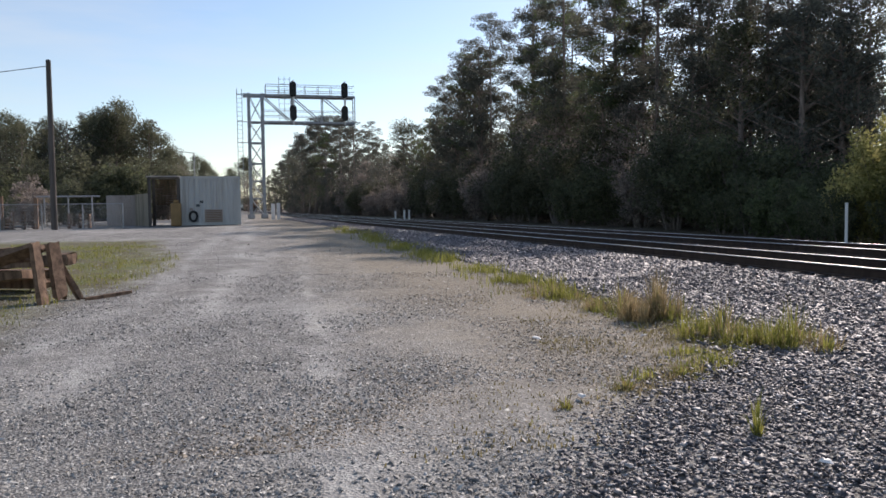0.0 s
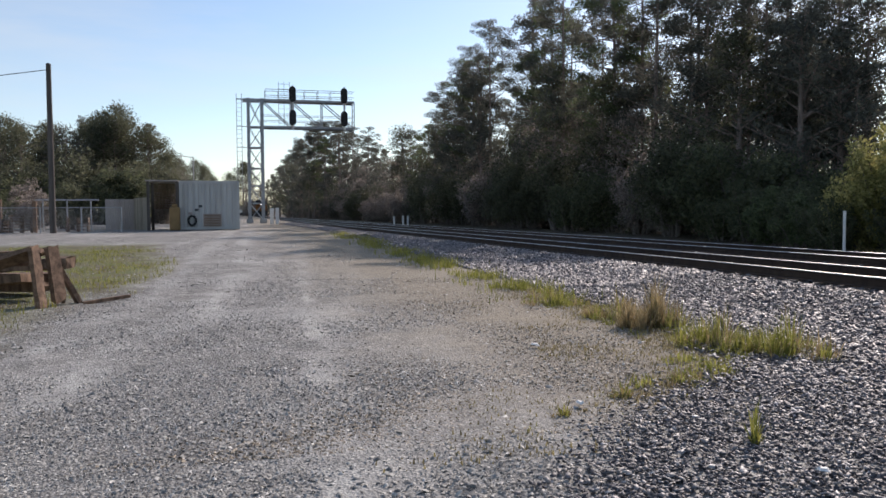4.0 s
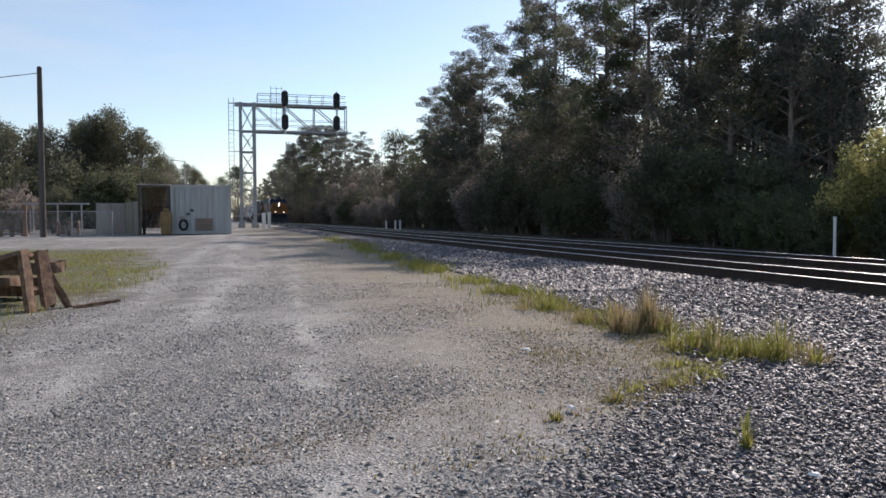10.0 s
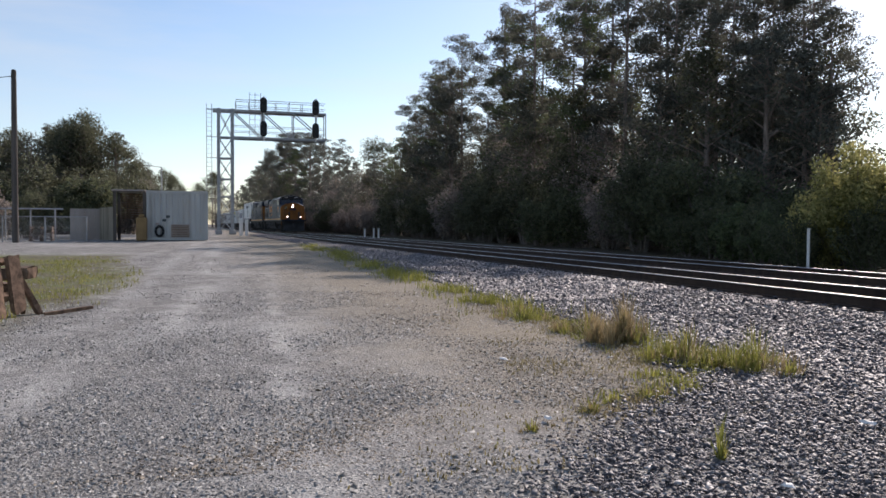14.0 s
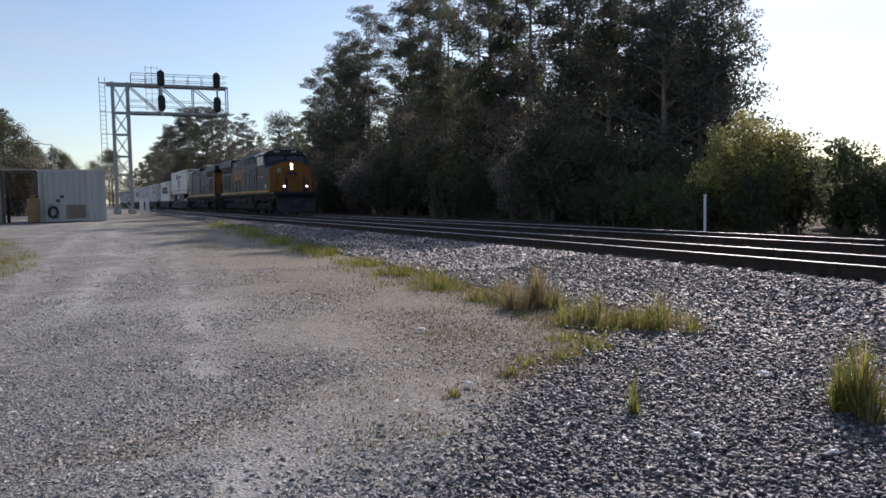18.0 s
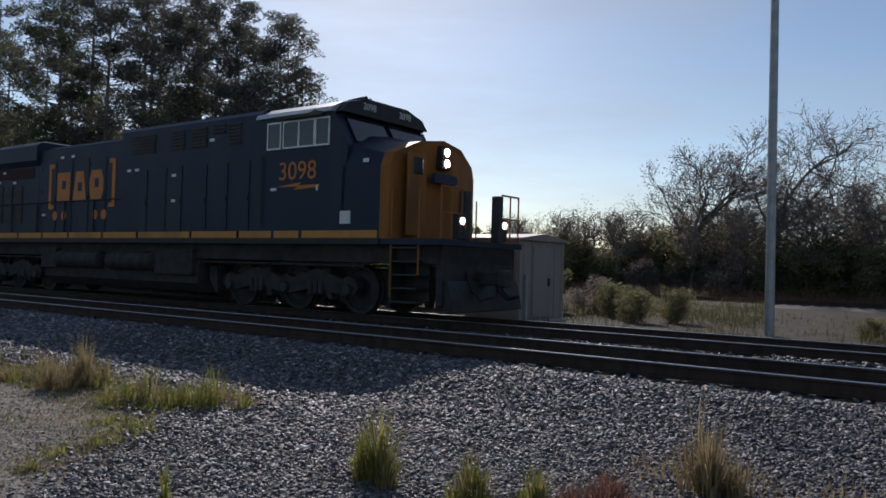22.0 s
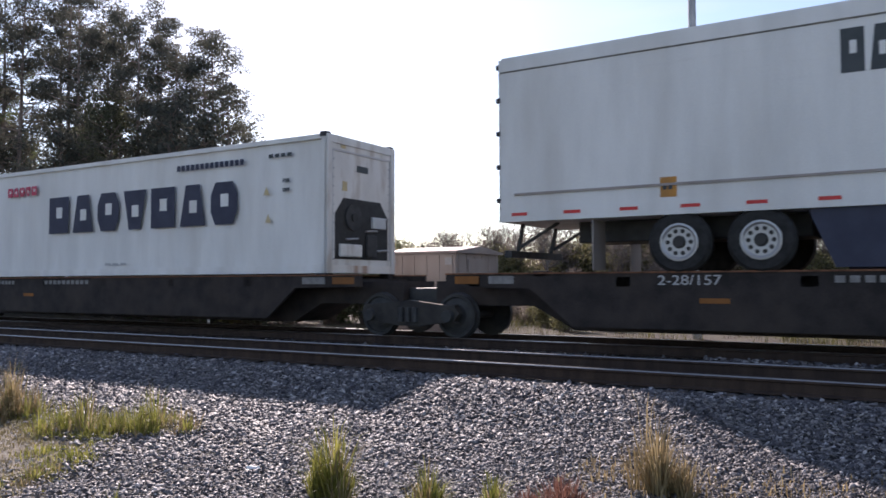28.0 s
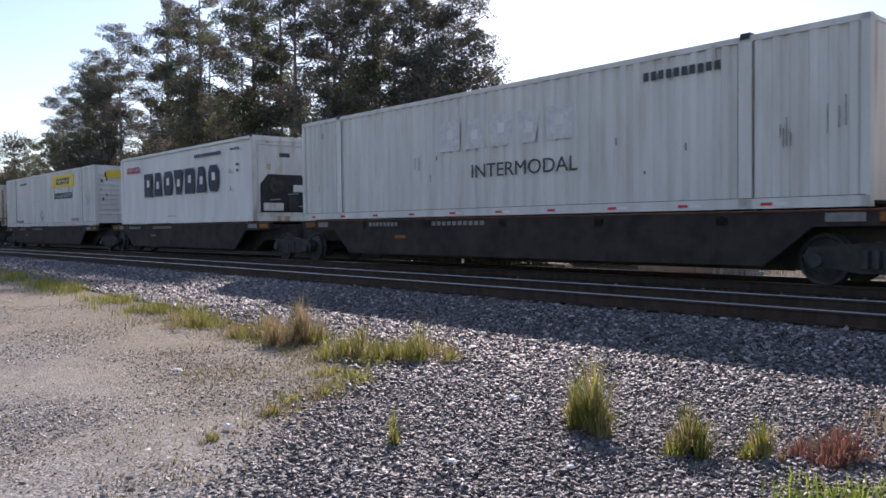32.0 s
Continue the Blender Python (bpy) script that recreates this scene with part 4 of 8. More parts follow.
    part("cab_roof", bm, M["roof_sheen_grey"], cb, "grey cab roof lightened for its sky sheen")
    for s in (-1, 1):
        y = s * 1.56
        for a, b in ((-3.42, -3.02), (-2.9, -2.44), (-2.4, -1.95), (-1.88, -1.5)):
            w = part("side_window", plate(B(), a, 3.66, b, 4.22, y, s, 0.012), M["glass"], cb)
            bm = B()
            for q in ((a - 0.03, 3.63, b + 0.03, 3.665), (a - 0.03, 4.215, b + 0.03, 4.25), (a - 0.03, 3.665, a + 0.005, 4.215), (b - 0.005, 3.665, b + 0.03, 4.215)):
                plate(bm, *q, y, s, 0.03)
            part("window_frame", bm, M["white_frame"], w, "bright aluminium frame")
        bm = B()
        slab(bm, [(-3.0, 4.3), (-1.8, 4.3), (-1.65, 4.36), (-3.1, 4.36)], y, s, 0.32)
        part("sunshade", bm, M["roof_sheen_grey"], cb)
        words(number, 0.58, -2.45, s * 1.568, 2.93, s, num_mat, cb, "number", 1.05)
        if not flip:
            bm = B()
            slab(bm, [(-3.15, 2.78), (-2.3, 2.86), (-2.42, 2.79), (-1.75, 2.8), (-1.78, 2.74), (-2.55, 2.7), (-2.4, 2.77)], s * 1.562, s)
            part("lightning_bolt", bm, num_mat, cb)
        bm = B()
        plate(bm, -1.12, 1.93, -0.82, 2.2, s * 1.56, s, 0.01)
        part("notice_plate", bm, M["white"], cb)
        for a, b, c, d in ((-3.3, 2.7, -3.12, 2.76), (-1.85, 2.66, -1.8, 2.78), (-0.5, 3.2, -0.34, 3.28)):
            part("placard", plate(B(), a, b, c, d, s * 1.56, s, 0.01), M["white_frame"], cb)
    # windscreen
    for a, b in ((-1.3, -0.1), (0.1, 1.3)):
        bm = B()
        vs = [bm.verts.new(v) for v in ((-0.958, a, 3.7), (-0.958, b, 3.7), (-1.315, b, 4.3), (-1.315, a, 4.3))]
        ws = [bm.verts.new(v.co + Vector((0.03, 0, 0.015))) for v in vs]
        bm.faces.new(ws)
        bm.faces.new(vs[::-1])
        for i in range(4):
            bm.faces.new((vs[i], vs[(i + 1) % 4], ws[(i + 1) % 4], ws[i]))
        part("windscreen", bm, M["glass"], cb)
    nb = part("number_box", add_prism(B(), [(-1.5, 4.36), (1.5, 4.36), (1.3, 4.58), (0.7, 4.75), (-0.7, 4.75), (-1.3, 4.58)], -1.44, -1.2, "x"), M["black"], cb)
    for y in (-0.62, 0.62):
        words(number, 0.22, 0, 0, 0, -1, M["white"], nb, "box_number").matrix_basis = pose(-1.195, y, 4.5, 90, 0, 90)
    ho = B()
    for i in range(3):
        add_rod(ho, (-2.2, -0.25 + i * 0.25, 4.89), (-1.65 - 0.1 * i, -0.25 + i * 0.25, 4.89), 0.035, 0.07, 8)
    add_box(ho, -2.15, -0.35, 4.75, -2.05, 0.35, 4.86)
    part("air_horn", ho, M["dark_steel"], L)
    for x, h in ((-2.6, 0.12), (-2.9, 0.1), (-3.3, 0.1)):
        part("antenna", add_rod(B(), (x, -0.6, 4.7), (x, -0.6, 4.8 + h), 0.014, sides=6), M["white_frame"], L)
    # raised hood behind the cab, main hood, radiator wings
    def hood(nm, x0, x1, w, top, mt, z0=1.62, ch=0.14):
        o = [(-w, z0), (w, z0), (w, top - ch), (w - ch, top), (-w + ch, top), (-w, top - ch)]
        return part(nm, add_prism(B(), o, x0, x1, "x"), mt, L)
    eq = hood("equipment_hood", -9.4, -3.7, 1.52, 4.61, M["blue"], ch=0.1)
    hood("engine_hood", -14.0, -9.4, 1.3, 4.45, M["blue"])
    for s in (-1, 1):
        part("hood_side", add_box(B(), -14.0, min(s * 1.3, s * 1.46), 1.62, -9.4, max(s * 1.3, s * 1.46), 4.34, bevel=0.02), M["blue"], L)
    hood("rear_hood", rear, -14.0, 1.46, 4.05, M["blue"], ch=0.02)
    wing = [(-1.46, 3.86), (-1.57, 4.04), (-1.57, 4.5), (-1.4, 4.61), (1.4, 4.61), (1.57, 4.5), (1.57, 4.04), (1.46, 3.86)]
    part("radiator_wing", add_prism(B(), wing, rear - 0.35, -14.0, "x"), M["blue"], L, "flared radiator section")
    tail = [(rear - 0.95, 4.16), (rear - 0.95, 4.52), (rear - 0.35, 4.6), (rear - 0.35, 3.86)]
    part("radiator_tail", add_prism(B(), tail, -1.55, 1.55, "y"), M["blue"], L)
    rg = B()
    for i in range(26):
        add_box(rg, -16.9 + i * 0.11, -1.3, 4.612, -16.9 + i * 0.11 + 0.06, 1.3, 4.65)
    part("radiator_grille", rg, M["roof_sheen_grey"], L)
    ex = part("exhaust_stack", add_box(B(), -11.6, -0.4, 4.44, -10.9, 0.4, 4.58, bevel=0.04), M["dark_steel"], L)
    part("roof_hatch", add_box(B(), -13.2, -0.5, 4.44, -12.3, 0.5, 4.52, bevel=0.03), M["dark_steel"], L)
    for s in (-1, 1):
        y = s * 1.52
        for a, b in ((-8.98, -7.84), (-7.2, -6.6), (-6.35, -5.7), (-5.5, -5.0), (-4.9, -4.42)):
            v = part("vent_grille", plate(B(), a, 3.86 if a != -5.5 else 4.15, b, 4.4, y, s, 0.008), M["black"], eq)
            bm = B()
            z = 3.9 if a != -5.5 else 4.19
            while z < 4.38:
                add_box(bm, a + 0.03, min(y, y + s * 0.03), z, b - 0.03, max(y, y + s * 0.03), z + 0.03)
                z += 0.085
            part("louvre", bm, M["black"], v)
        for x in (-8.9, -8.0, -7.4, -6.4, -5.6, -4.8):
            part("access_door", plate(B(), x + 0.03, 1.75, x + 0.72, 3.45, y, s, 0.018), M["blue"], eq)
        for x in (-13.8, -12.9, -12.0, -11.1, -10.2):
            part("access_door", plate(B(), x + 0.03, 1.75, x + 0.84, 3.95, s * 1.46, s, 0.014), M["blue"], L)
        for x in (-18.75, -18.1, -17.45, -16.8, -16.15, -15.5):
            d = part("louvred_door", plate(B(), x + 0.03, 2.1, x + 0.5, 3.3, s * 1.46, s, 0.014), M["black"], L)
            bm = B()
            for i in range(12):
                add_box(bm, x + 0.07, min(s * 1.474, s * 1.49), 2.16 + i * 0.092, x + 0.46, max(s * 1.474, s * 1.49), 2.2 + i * 0.092)
            part("louvre", bm, M["black"], d)
        for a, z in ((-18.7, 3.35), (-17.8, 3.37), (-16.6, 3.4), (-15.6, 3.36), (-16.3, 3.7), (-9.1, 3.42), (-8.75, 3.42), (-12.7, 4.0), (-12.1, 4.0), (-13.7, 2.3), (-5.6, 4.0), (-7.1, 2.55), (-7.1, 3.2)):
            part("placard", plate(B(), a, z, a + 0.18, z + 0.07, y if a > -9.4 else s * 1.475, s, 0.02), M["white_frame"], L)
        # thin dark red-brown strip along the hood, directly below the flared wing
        part("under_wing_band", plate(B(), rear + 0.4, 3.5, -14.3, 3.84, s * 1.46, s, 0.01), M["reddish_band"], L, "dark reddish band below the radiator section")
        for x in (-13.8, -12.9, -12.0, -11.1, -10.2):
            for z in (2.05, 3.0, 3.7):
                part("door_hinge", add_box(B(), x - 0.02, min(s * 1.46, s * 1.49), z, x + 0.03, max(s * 1.46, s * 1.49), z + 0.1), M["black"], L)
            part("door_latch", add_box(B(), x + 0.76, min(s * 1.474, s * 1.495), 2.7, x + 0.8, max(s * 1.474, s * 1.495), 2.86), M["dark_steel"], L)
        for x in (-8.9, -8.0, -7.4, -6.4, -5.6, -4.8):
            part("door_latch", add_box(B(), x + 0.64, min(y + s * 0.018, y + s * 0.04), 2.5, x + 0.68, max(y + s * 0.018, y + s * 0.04), 2.64), M["dark_steel"], eq)
        part("grab_iron", add_rod(B(), (-3.58, s * 1.6, 1.9), (-3.58, s * 1.6, 3.5), 0.016, sides=6), M["black"], cb)
        # brand mark: blocks and brackets in orange
        y2 = s * 1.475
        if brand:
            for e, x0 in ((1, -13.35), (-1, -9.77)):
                mk = part("brand_bracket", slab(B(), [(x0, 2.5), (x0 + e * 0.3, 2.5), (x0 + e * 0.3, 2.62), (x0 + e * 0.15, 2.62), (x0 + e * 0.15, 3.74), (x0 + e * 0.3, 3.74), (x0 + e * 0.3, 3.86), (x0, 3.86)], y2, s, 0.012), M["orange"], L, "orange bracket painted on the side")
            blocky(mk, -12.87, -10.2, 2.72, 3.58, s, y2 + s * 0.004, M["orange"], 3)
            for x in (-12.95, -12.45, -10.75, -10.3):
                part("brand_dot", add_rod(B(), (x, y2, 2.3), (x, y2 + s * 0.012, 2.3), 0.14, sides=18), M["orange"], mk)
    # rear end face
    part("rear_face", add_box(B(), rear - 0.03, -1.4, 1.75, rear, 1.4, 3.9), M["yellow"] if flip else M["blue"], L)
    if flip:
        for s in (-1, 1):
            part("rear_panel", plate(B(), rear, 2.1, rear + 1.0, 3.86, s * 1.46, s, 0.02), M["yellow"], L, "yellow end panel")
            bm = B()
            slab(bm, [(rear + 0.2, 2.45), (rear + 0.5, 2.45), (rear + 0.5, 2.55), (rear + 0.3, 2.55), (rear + 0.3, 2.8), (rear + 0.5, 2.8), (rear + 0.5, 2.9), (rear + 0.2, 2.9), (rear + 0.12, 2.8), (rear + 0.12, 2.55)], s * 1.485, s)
            part("brand_block", bm, M["navy"], L)
    # handrails along the walkways
    for s in (-1, 1):
        y = s * 1.5
        posts = [-18.8, -17.2, -15.6, -14.0, -12.4, -10.8, -9.2]
        for x in posts:
            part("handrail_post", add_rod(B(), (x, y, 1.62), (x, y, 2.72), 0.022, sides=6), M["black"], L)
        part("handrail", add_rod(B(), (posts[0], y, 2.72), (posts[-1], y, 2.72), 0.02, sides=6), M["black"], L)
    # end platforms: steps, pilot, rails, coupler
    for end, x0, d in (("front", 0.0, 1), ("rear", rear, -1)):
        xp = x0 + (0.33 if d > 0 and not flip else 0.0)
        pl = part("pilot", add_box(B(), min(xp + d * 0.95, xp + d * 1.12), -1.35, 0.28, max(xp + d * 0.95, xp + d * 1.12), 1.35, 1.5, bevel=0.03), M["black"], L)
        if d > 0:
            dx = xp - x0
            bm = add_prism(B(), [(dx + 1.08, 0.8), (dx + 1.2, 0.8), (dx + 1.3, 0.5), (dx + 1.36, 0.2), (dx + 1.16, 0.16), (dx + 1.08, 0.3)], -1.3, 1.3, "y")
            part("snow_plough", bm, M["black"], pl)
        for s in (-1, 1):
            st = part("step_box", add_box(B(), min(x0 + d * 0.25, x0 + d * 0.31), min(s * 1.1, s * 1.52), 0.3, max(x0 + d * 0.25, x0 + d * 0.31), max(s * 1.1, s * 1.52), 1.6), M["black"], L)
            part("step_back", add_box(B(), min(x0 + d * 0.32, x0 + d * 0.95), min(s * 1.05, s * 1.1), 0.34, max(x0 + d * 0.32, x0 + d * 0.95), max(s * 1.05, s * 1.1), 1.5), M["black"], st)
            for i in range(5):
                part("step", add_box(B(), min(x0 + d * 0.3, x0 + d * 0.95), min(s * 1.12, s * 1.54), 0.34 + i * 0.27, max(x0 + d * 0.3, x0 + d * 0.95), max(s * 1.12, s * 1.54), 0.375 + i * 0.27), M["dark_steel"], st)
            bm = B()
            for xx, h in ((0.28, 2.62), (0.98, 2.62)):
                add_rod(bm, (x0 + d * xx, s * 1.53, 0.45 if xx < 0.5 else 0.9), (x0 + d * xx, s * 1.53, h), 0.02, sides=6)
            part("grab_rail", bm, M["yellow"] if d > 0 and not flip else M["black"], st)
            bm = B()
            for yy in (1.45, 1.1, 0.75):
                add_rod(bm, (xp + d * 1.13, s * yy, 1.62), (xp + d * 1.13, s * yy, 2.65), 0.022, sides=6)
            add_rod(bm, (xp + d * 1.13, s * 0.75, 2.65), (xp + d * 1.13, s * 1.45, 2.65), 0.022, sides=6)
            add_rod(bm, (xp + d * 1.13, s * 0.75, 2.15), (xp + d * 1.13, s * 1.45, 2.15), 0.018, sides=6)
            part("end_rail", bm, M["yellow"] if d > 0 and not flip else M["black"], L)
            part("anticlimber_post", add_box(B(), min(xp + d * 1.0, xp + d * 1.2), s * 0.62 - 0.09, 1.62, max(xp + d * 1.0, xp + d * 1.2), s * 0.62 + 0.09, 2.62, bevel=0.03), M["dark_steel"], L)
        cp = part("coupler", add_box(B(), min(xp + d * 1.1, xp + d * 1.75), -0.13, 0.72, max(xp + d * 1.1, xp + d * 1.75), 0.13, 1.0, bevel=0.04), M["dark_steel"], L)
        part("knuckle", add_box(B(), min(xp + d * 1.6, xp + d * 1.85), -0.2, 0.68, max(xp + d * 1.6, xp + d * 1.85), 0.08, 1.04, bevel=0.06), M["dark_steel"], cp)
        bm = B()
        for y in (-0.55, 0.45, 0.6):
            pts = [(xp + d * 1.12, y, 1.0), (xp + d * 1.3, y, 0.6), (xp + d * 1.5, y, 0.42), (xp + d * 1.75, y * 0.8, 0.5)]
            tapered(bm, pts, [0.028] * 4, 6)
            part("air_hose", bm, M["rubber"], pl)
            bm = B()
        bm.free()
    # fuel tank, air reservoirs, equipment boxes
    tank = [(-1.3, 1.1), (-1.38, 0.9), (-1.38, 0.5), (-1.1, 0.28), (1.1, 0.28), (1.38, 0.5), (1.38, 0.9), (1.3, 1.1)]
    part("fuel_tank", add_prism(B(), tank, -13.6, -6.1, "x"), M["underframe"], L, "black fuel tank grey with dust")
    for s in (-1, 1):
        for a, b in ((-12.6, -10.4), (-9.9, -7.9)):
            ar = part("air_reservoir", add_rod(B(), (a, s * 1.4, 1.02), (b, s * 1.4, 1.02), 0.25, sides=24), M["underframe"], L, "long dusty air tank")
            for q in (a, b):
                part("tank_end", add_rod(B(), (q, s * 1.4, 1.02), (q + (0.1 if q == b else -0.1), s * 1.4, 1.02), 0.25, 0.13, 24), M["underframe"], ar)
            for q in (a + 0.35, b - 0.35):
                part("tank_strap", add_rod(B(), (q - 0.03, s * 1.4, 1.02), (q + 0.03, s * 1.4, 1.02), 0.262, sides=24), M["black"], ar)
        part("equipment_box", add_box(B(), -13.65, min(s * 1.1, s * 1.5), 0.75, -12.75, max(s * 1.1, s * 1.5), 1.36, bevel=0.03), M["underframe"], L)
        part("battery_box", add_box(B(), -7.8, min(s * 1.1, s * 1.5), 0.7, -6.2, max(s * 1.1, s * 1.5), 1.36, bevel=0.03), M["underframe"], L)
        pp = B()
        for z in (1.05, 1.25):
            add_rod(pp, (-18.5, s * 1.3, z), (-13.8, s * 1.3, z), 0.03, sides=6)
            add_rod(pp, (-6.0, s * 1.3, z), (-0.6, s * 1.3, z), 0.03, sides=6)
        part("piping", pp, M["underframe"], L)
    for x in (-3.1, -16.4):
        bogie(L, x, (-1.95, 0.0, 1.95), 0.53, frame_h=0.75, loco=True)
    return L


# ---- containers, trailer and spine cars: origin at the middle, underside ----
def container(name, label, length, cast_at, door_mat, reefer=False, width=2.59, h=2.896, skin="white_worn", ribs=True):
    C = thing(name, Matrix(), label, "shipping container", "containers")
    w, L2 = width / 2, length / 2
    sk = M[skin]
    body = part("body", add_box(B(), -L2 + 0.06, -w + 0.065, 0.16, L2 - 0.06, w - 0.065, h - 0.09), sk, C)
    for s in (-1, 1):
        y = s * w
        part("bottom_rail", add_box(B(), -L2, min(y, y - s * 0.09), 0.0, L2, max(y, y - s * 0.09), 0.17), sk, C)
        part("top_rail", add_box(B(), -L2, min(y, y - s * 0.08), h - 0.1, L2, max(y, y - s * 0.08), h), sk, C)
        for x in (-L2 + 0.07, L2 - 0.07):
            part("corner_post", add_box(B(), x - 0.07, min(y, y - s * 0.16), 0.0, x + 0.07, max(y, y - s * 0.16), h), sk, C)
        for x in cast_at:
            if abs(abs(x) - L2) > 0.3:
                part("lifting_post", add_box(B(), x - 0.12, min(y, y - s * 0.07), 0.0, x + 0.12, max(y, y - s * 0.07), h), sk, C)
            part("corner_casting", add_box(B(), x - 0.09, min(y + s * 0.006, y - s * 0.15), h - 0.06, x + 0.09, max(y + s * 0.006, y - s * 0.15), h + 0.05, bevel=0.012), M["dark_steel"], C)
        if ribs:
            x, bm = -L2 + 0.2, B()
            yo, yi = s * (w - 0.012), s * (w - 0.067)
            while x < L2 - 0.3:
                if all(abs(x + 0.12 - c) > 0.22 for c in cast_at):
                    o = [(x, yi), (x + 0.045, yo), (x + 0.165, yo), (x + 0.21, yi)]
                    add_prism(bm, o if s > 0 else o[::-1], 0.17, h - 0.1, "z")
                x += 0.3
            part("side_corrugation", bm, sk, C, "vertical corrugations")
        if not reefer:
            part("rail_seam", plate(B(), -L2 + 0.05, 0.172, L2 - 0.05, 0.186, s * (w - 0.02), s, 0.022), M["seam"], C)
            rr = random.Random(int(length * 7 + s + len(label)))
            for x in cast_at:
                for e in (-0.135, 0.122):
                    part("post_seam", plate(B(), x + e, 0.2, x + e + 0.013, h - 0.12, s * (w - 0.02), s, 0.022), M["seam"], C)
            for q in range(7):
                x, z = L2 - rr.uniform(0.3, 1.6), rr.uniform(0.9, 1.3)
                part("scrape_mark", plate(B(), x, z, x + 0.018, z + rr.uniform(0.15, 0.7), y, s, 0.003), M["seam"], C)
            for q in range(6):
                x, z = rr.uniform(-L2 + 0.4, L2 - 0.6), rr.uniform(0.5, h - 0.5)
                part("scrape_mark", plate(B(), x, z, x + rr.uniform(0.02, 0.07), z + rr.uniform(0.05, 0.2), y, s, 0.003), M["stencil"], C)
        x = -L2 + 0.5
        if not reefer:
            while x < L2 - 0.3:
                part("reflector", plate(B(), x, 0.05, x + 0.2, 0.1, y, s, 0.008), M["red"], C)
                part("reflector", plate(B(), x + 0.24, 0.05, x + 0.44, 0.1, y, s, 0.008), M["white"], C)
                x += 1.55
    part("roof", add_box(B(), -L2, -w + 0.02, h - 0.09, L2, w - 0.02, h - 0.015), sk, C)
    part("floor", add_box(B(), -L2 + 0.05, -w + 0.1, 0.05, L2 - 0.05, w - 0.1, 0.16), M["car_brown"], C)
    # the end that leads
    x = L2
    if reefer:
        part("end_frame", add_box(B(), x - 0.05, -w, 0.0, x, w, h), M["grimy_white"], C, "end frame stained brown at the edges")
        for s in (-1, 1):
            part("end_post", add_box(B(), x, min(s * w, s * (w - 0.14)), 0.0, x + 0.035, max(s * w, s * (w - 0.14)), h, bevel=0.008), M["grimy_white"], C)
            for i in range(12):
                part("rivet", add_rod(B(), (x, s * 1.0, 0.3 + i * 0.19), (x + 0.016, s * 1.0, 0.3 + i * 0.19), 0.016, sides=6), M["steel_grey"], C)
        part("end_header", add_box(B(), x, -w + 0.14, h - 0.17, x + 0.03, w - 0.14, h, bevel=0.008), M["grimy_white"], C)
        part("end_sill", add_box(B(), x, -w + 0.14, 0.0, x + 0.03, w - 0.14, 0.17, bevel=0.008), M["rusty_white"], C)
        part("machinery_recess", add_prism(B(), [(-0.95, 0.3), (0.95, 0.3), (0.95, 1.25), (0.66, 1.6), (-0.66, 1.6), (-0.95, 1.25)], x, x + 0.012, "x"), M["black"], C, "dark machinery recess with cut corners")
        fan = part("fan_guard", add_rod(B(), (x + 0.012, -0.35, 1.2), (x + 0.05, -0.35, 1.2), 0.28, sides=24), M["dark_steel"], C)
        part("fan_hub", add_rod(B(), (x + 0.05, -0.35, 1.2), (x + 0.08, -0.35, 1.2), 0.1, sides=12), M["black"], fan)
        part("control_box", add_box(B(), x + 0.012, 0.3, 1.0, x + 0.08, 0.8, 1.25, bevel=0.01), M["white_frame"], C)
        part("compressor", add_box(B(), x + 0.012, -0.85, 0.35, x + 0.09, -0.1, 0.62, bevel=0.03), M["grimy_white"], C)
        for y0, z0 in ((-0.6, 0.72), (0.1, 0.92), (0.52, 0.5)):
            part("pipe_run", add_rod(B(), (x + 0.04, y0, z0), (x + 0.04, y0 + 0.4, z0 + 0.03), 0.025, sides=8), M["steel_grey"], C)
        part("compressor", add_box(B(), x + 0.012, 0.1, 0.35, x + 0.09, 0.45, 0.85, bevel=0.03), M["dark_steel"], C)
        bm = B()
        for a in (-1.05, 1.05):
            add_box(bm, x, a - 0.02, 0.3, x + 0.02, a + 0.02, 2.6)
        add_box(bm, x, -1.05, 2.57, x + 0.02, 1.05, 2.61)
        part("panel_seam", bm, M["grey_print"], C)
        part("maker_badge", add_box(B(), x, -0.2, 2.2, x + 0.012, 0.2, 2.34), M["charcoal"], C)
        for y, z in ((-0.7, 1.75), (-0.75, 2.65)):
            part("warning_sticker", add_box(B(), x, y, z, x + 0.008, y + 0.16, z + 0.2), M["tan"], C)
    else:
        part("end_wall", add_box(B(), x - 0.06, -w + 0.05, 0.1, x - 0.02, w - 0.05, h - 0.05), door_mat, C, "end wall streaked with rust" if door_mat == M["rusty_white"] else "")
        if door_mat != M["rusty_white"]:
            z = 0.5
            while z < h - 0.3:
                part("end_rib", add_box(B(), x - 0.02, -w + 0.15, z, x + 0.015, w - 0.15, z + 0.09, bevel=0.01), door_mat, C)
                z += 0.24
            rr = random.Random(5)
            for q in range(14):
                yy, z = -w + rr.choice((0.3, 0.5, 0.55, 2.0, 2.05, 2.1, 2.15)) + rr.uniform(-0.05, 0.05), rr.uniform(0.5, h - 0.5)
                part("rust_patch", add_box(B(), x + 0.015, yy, z, x + 0.019, yy + rr.uniform(0.05, 0.14), z + rr.uniform(0.05, 0.22)), M["rust"], C)
            part("vent_plate", add_box(B(), x + 0.0, 0.45, 0.42, x + 0.02, 0.6, 0.72), M["dark_steel"], C)
        else:
            rr = random.Random(11)
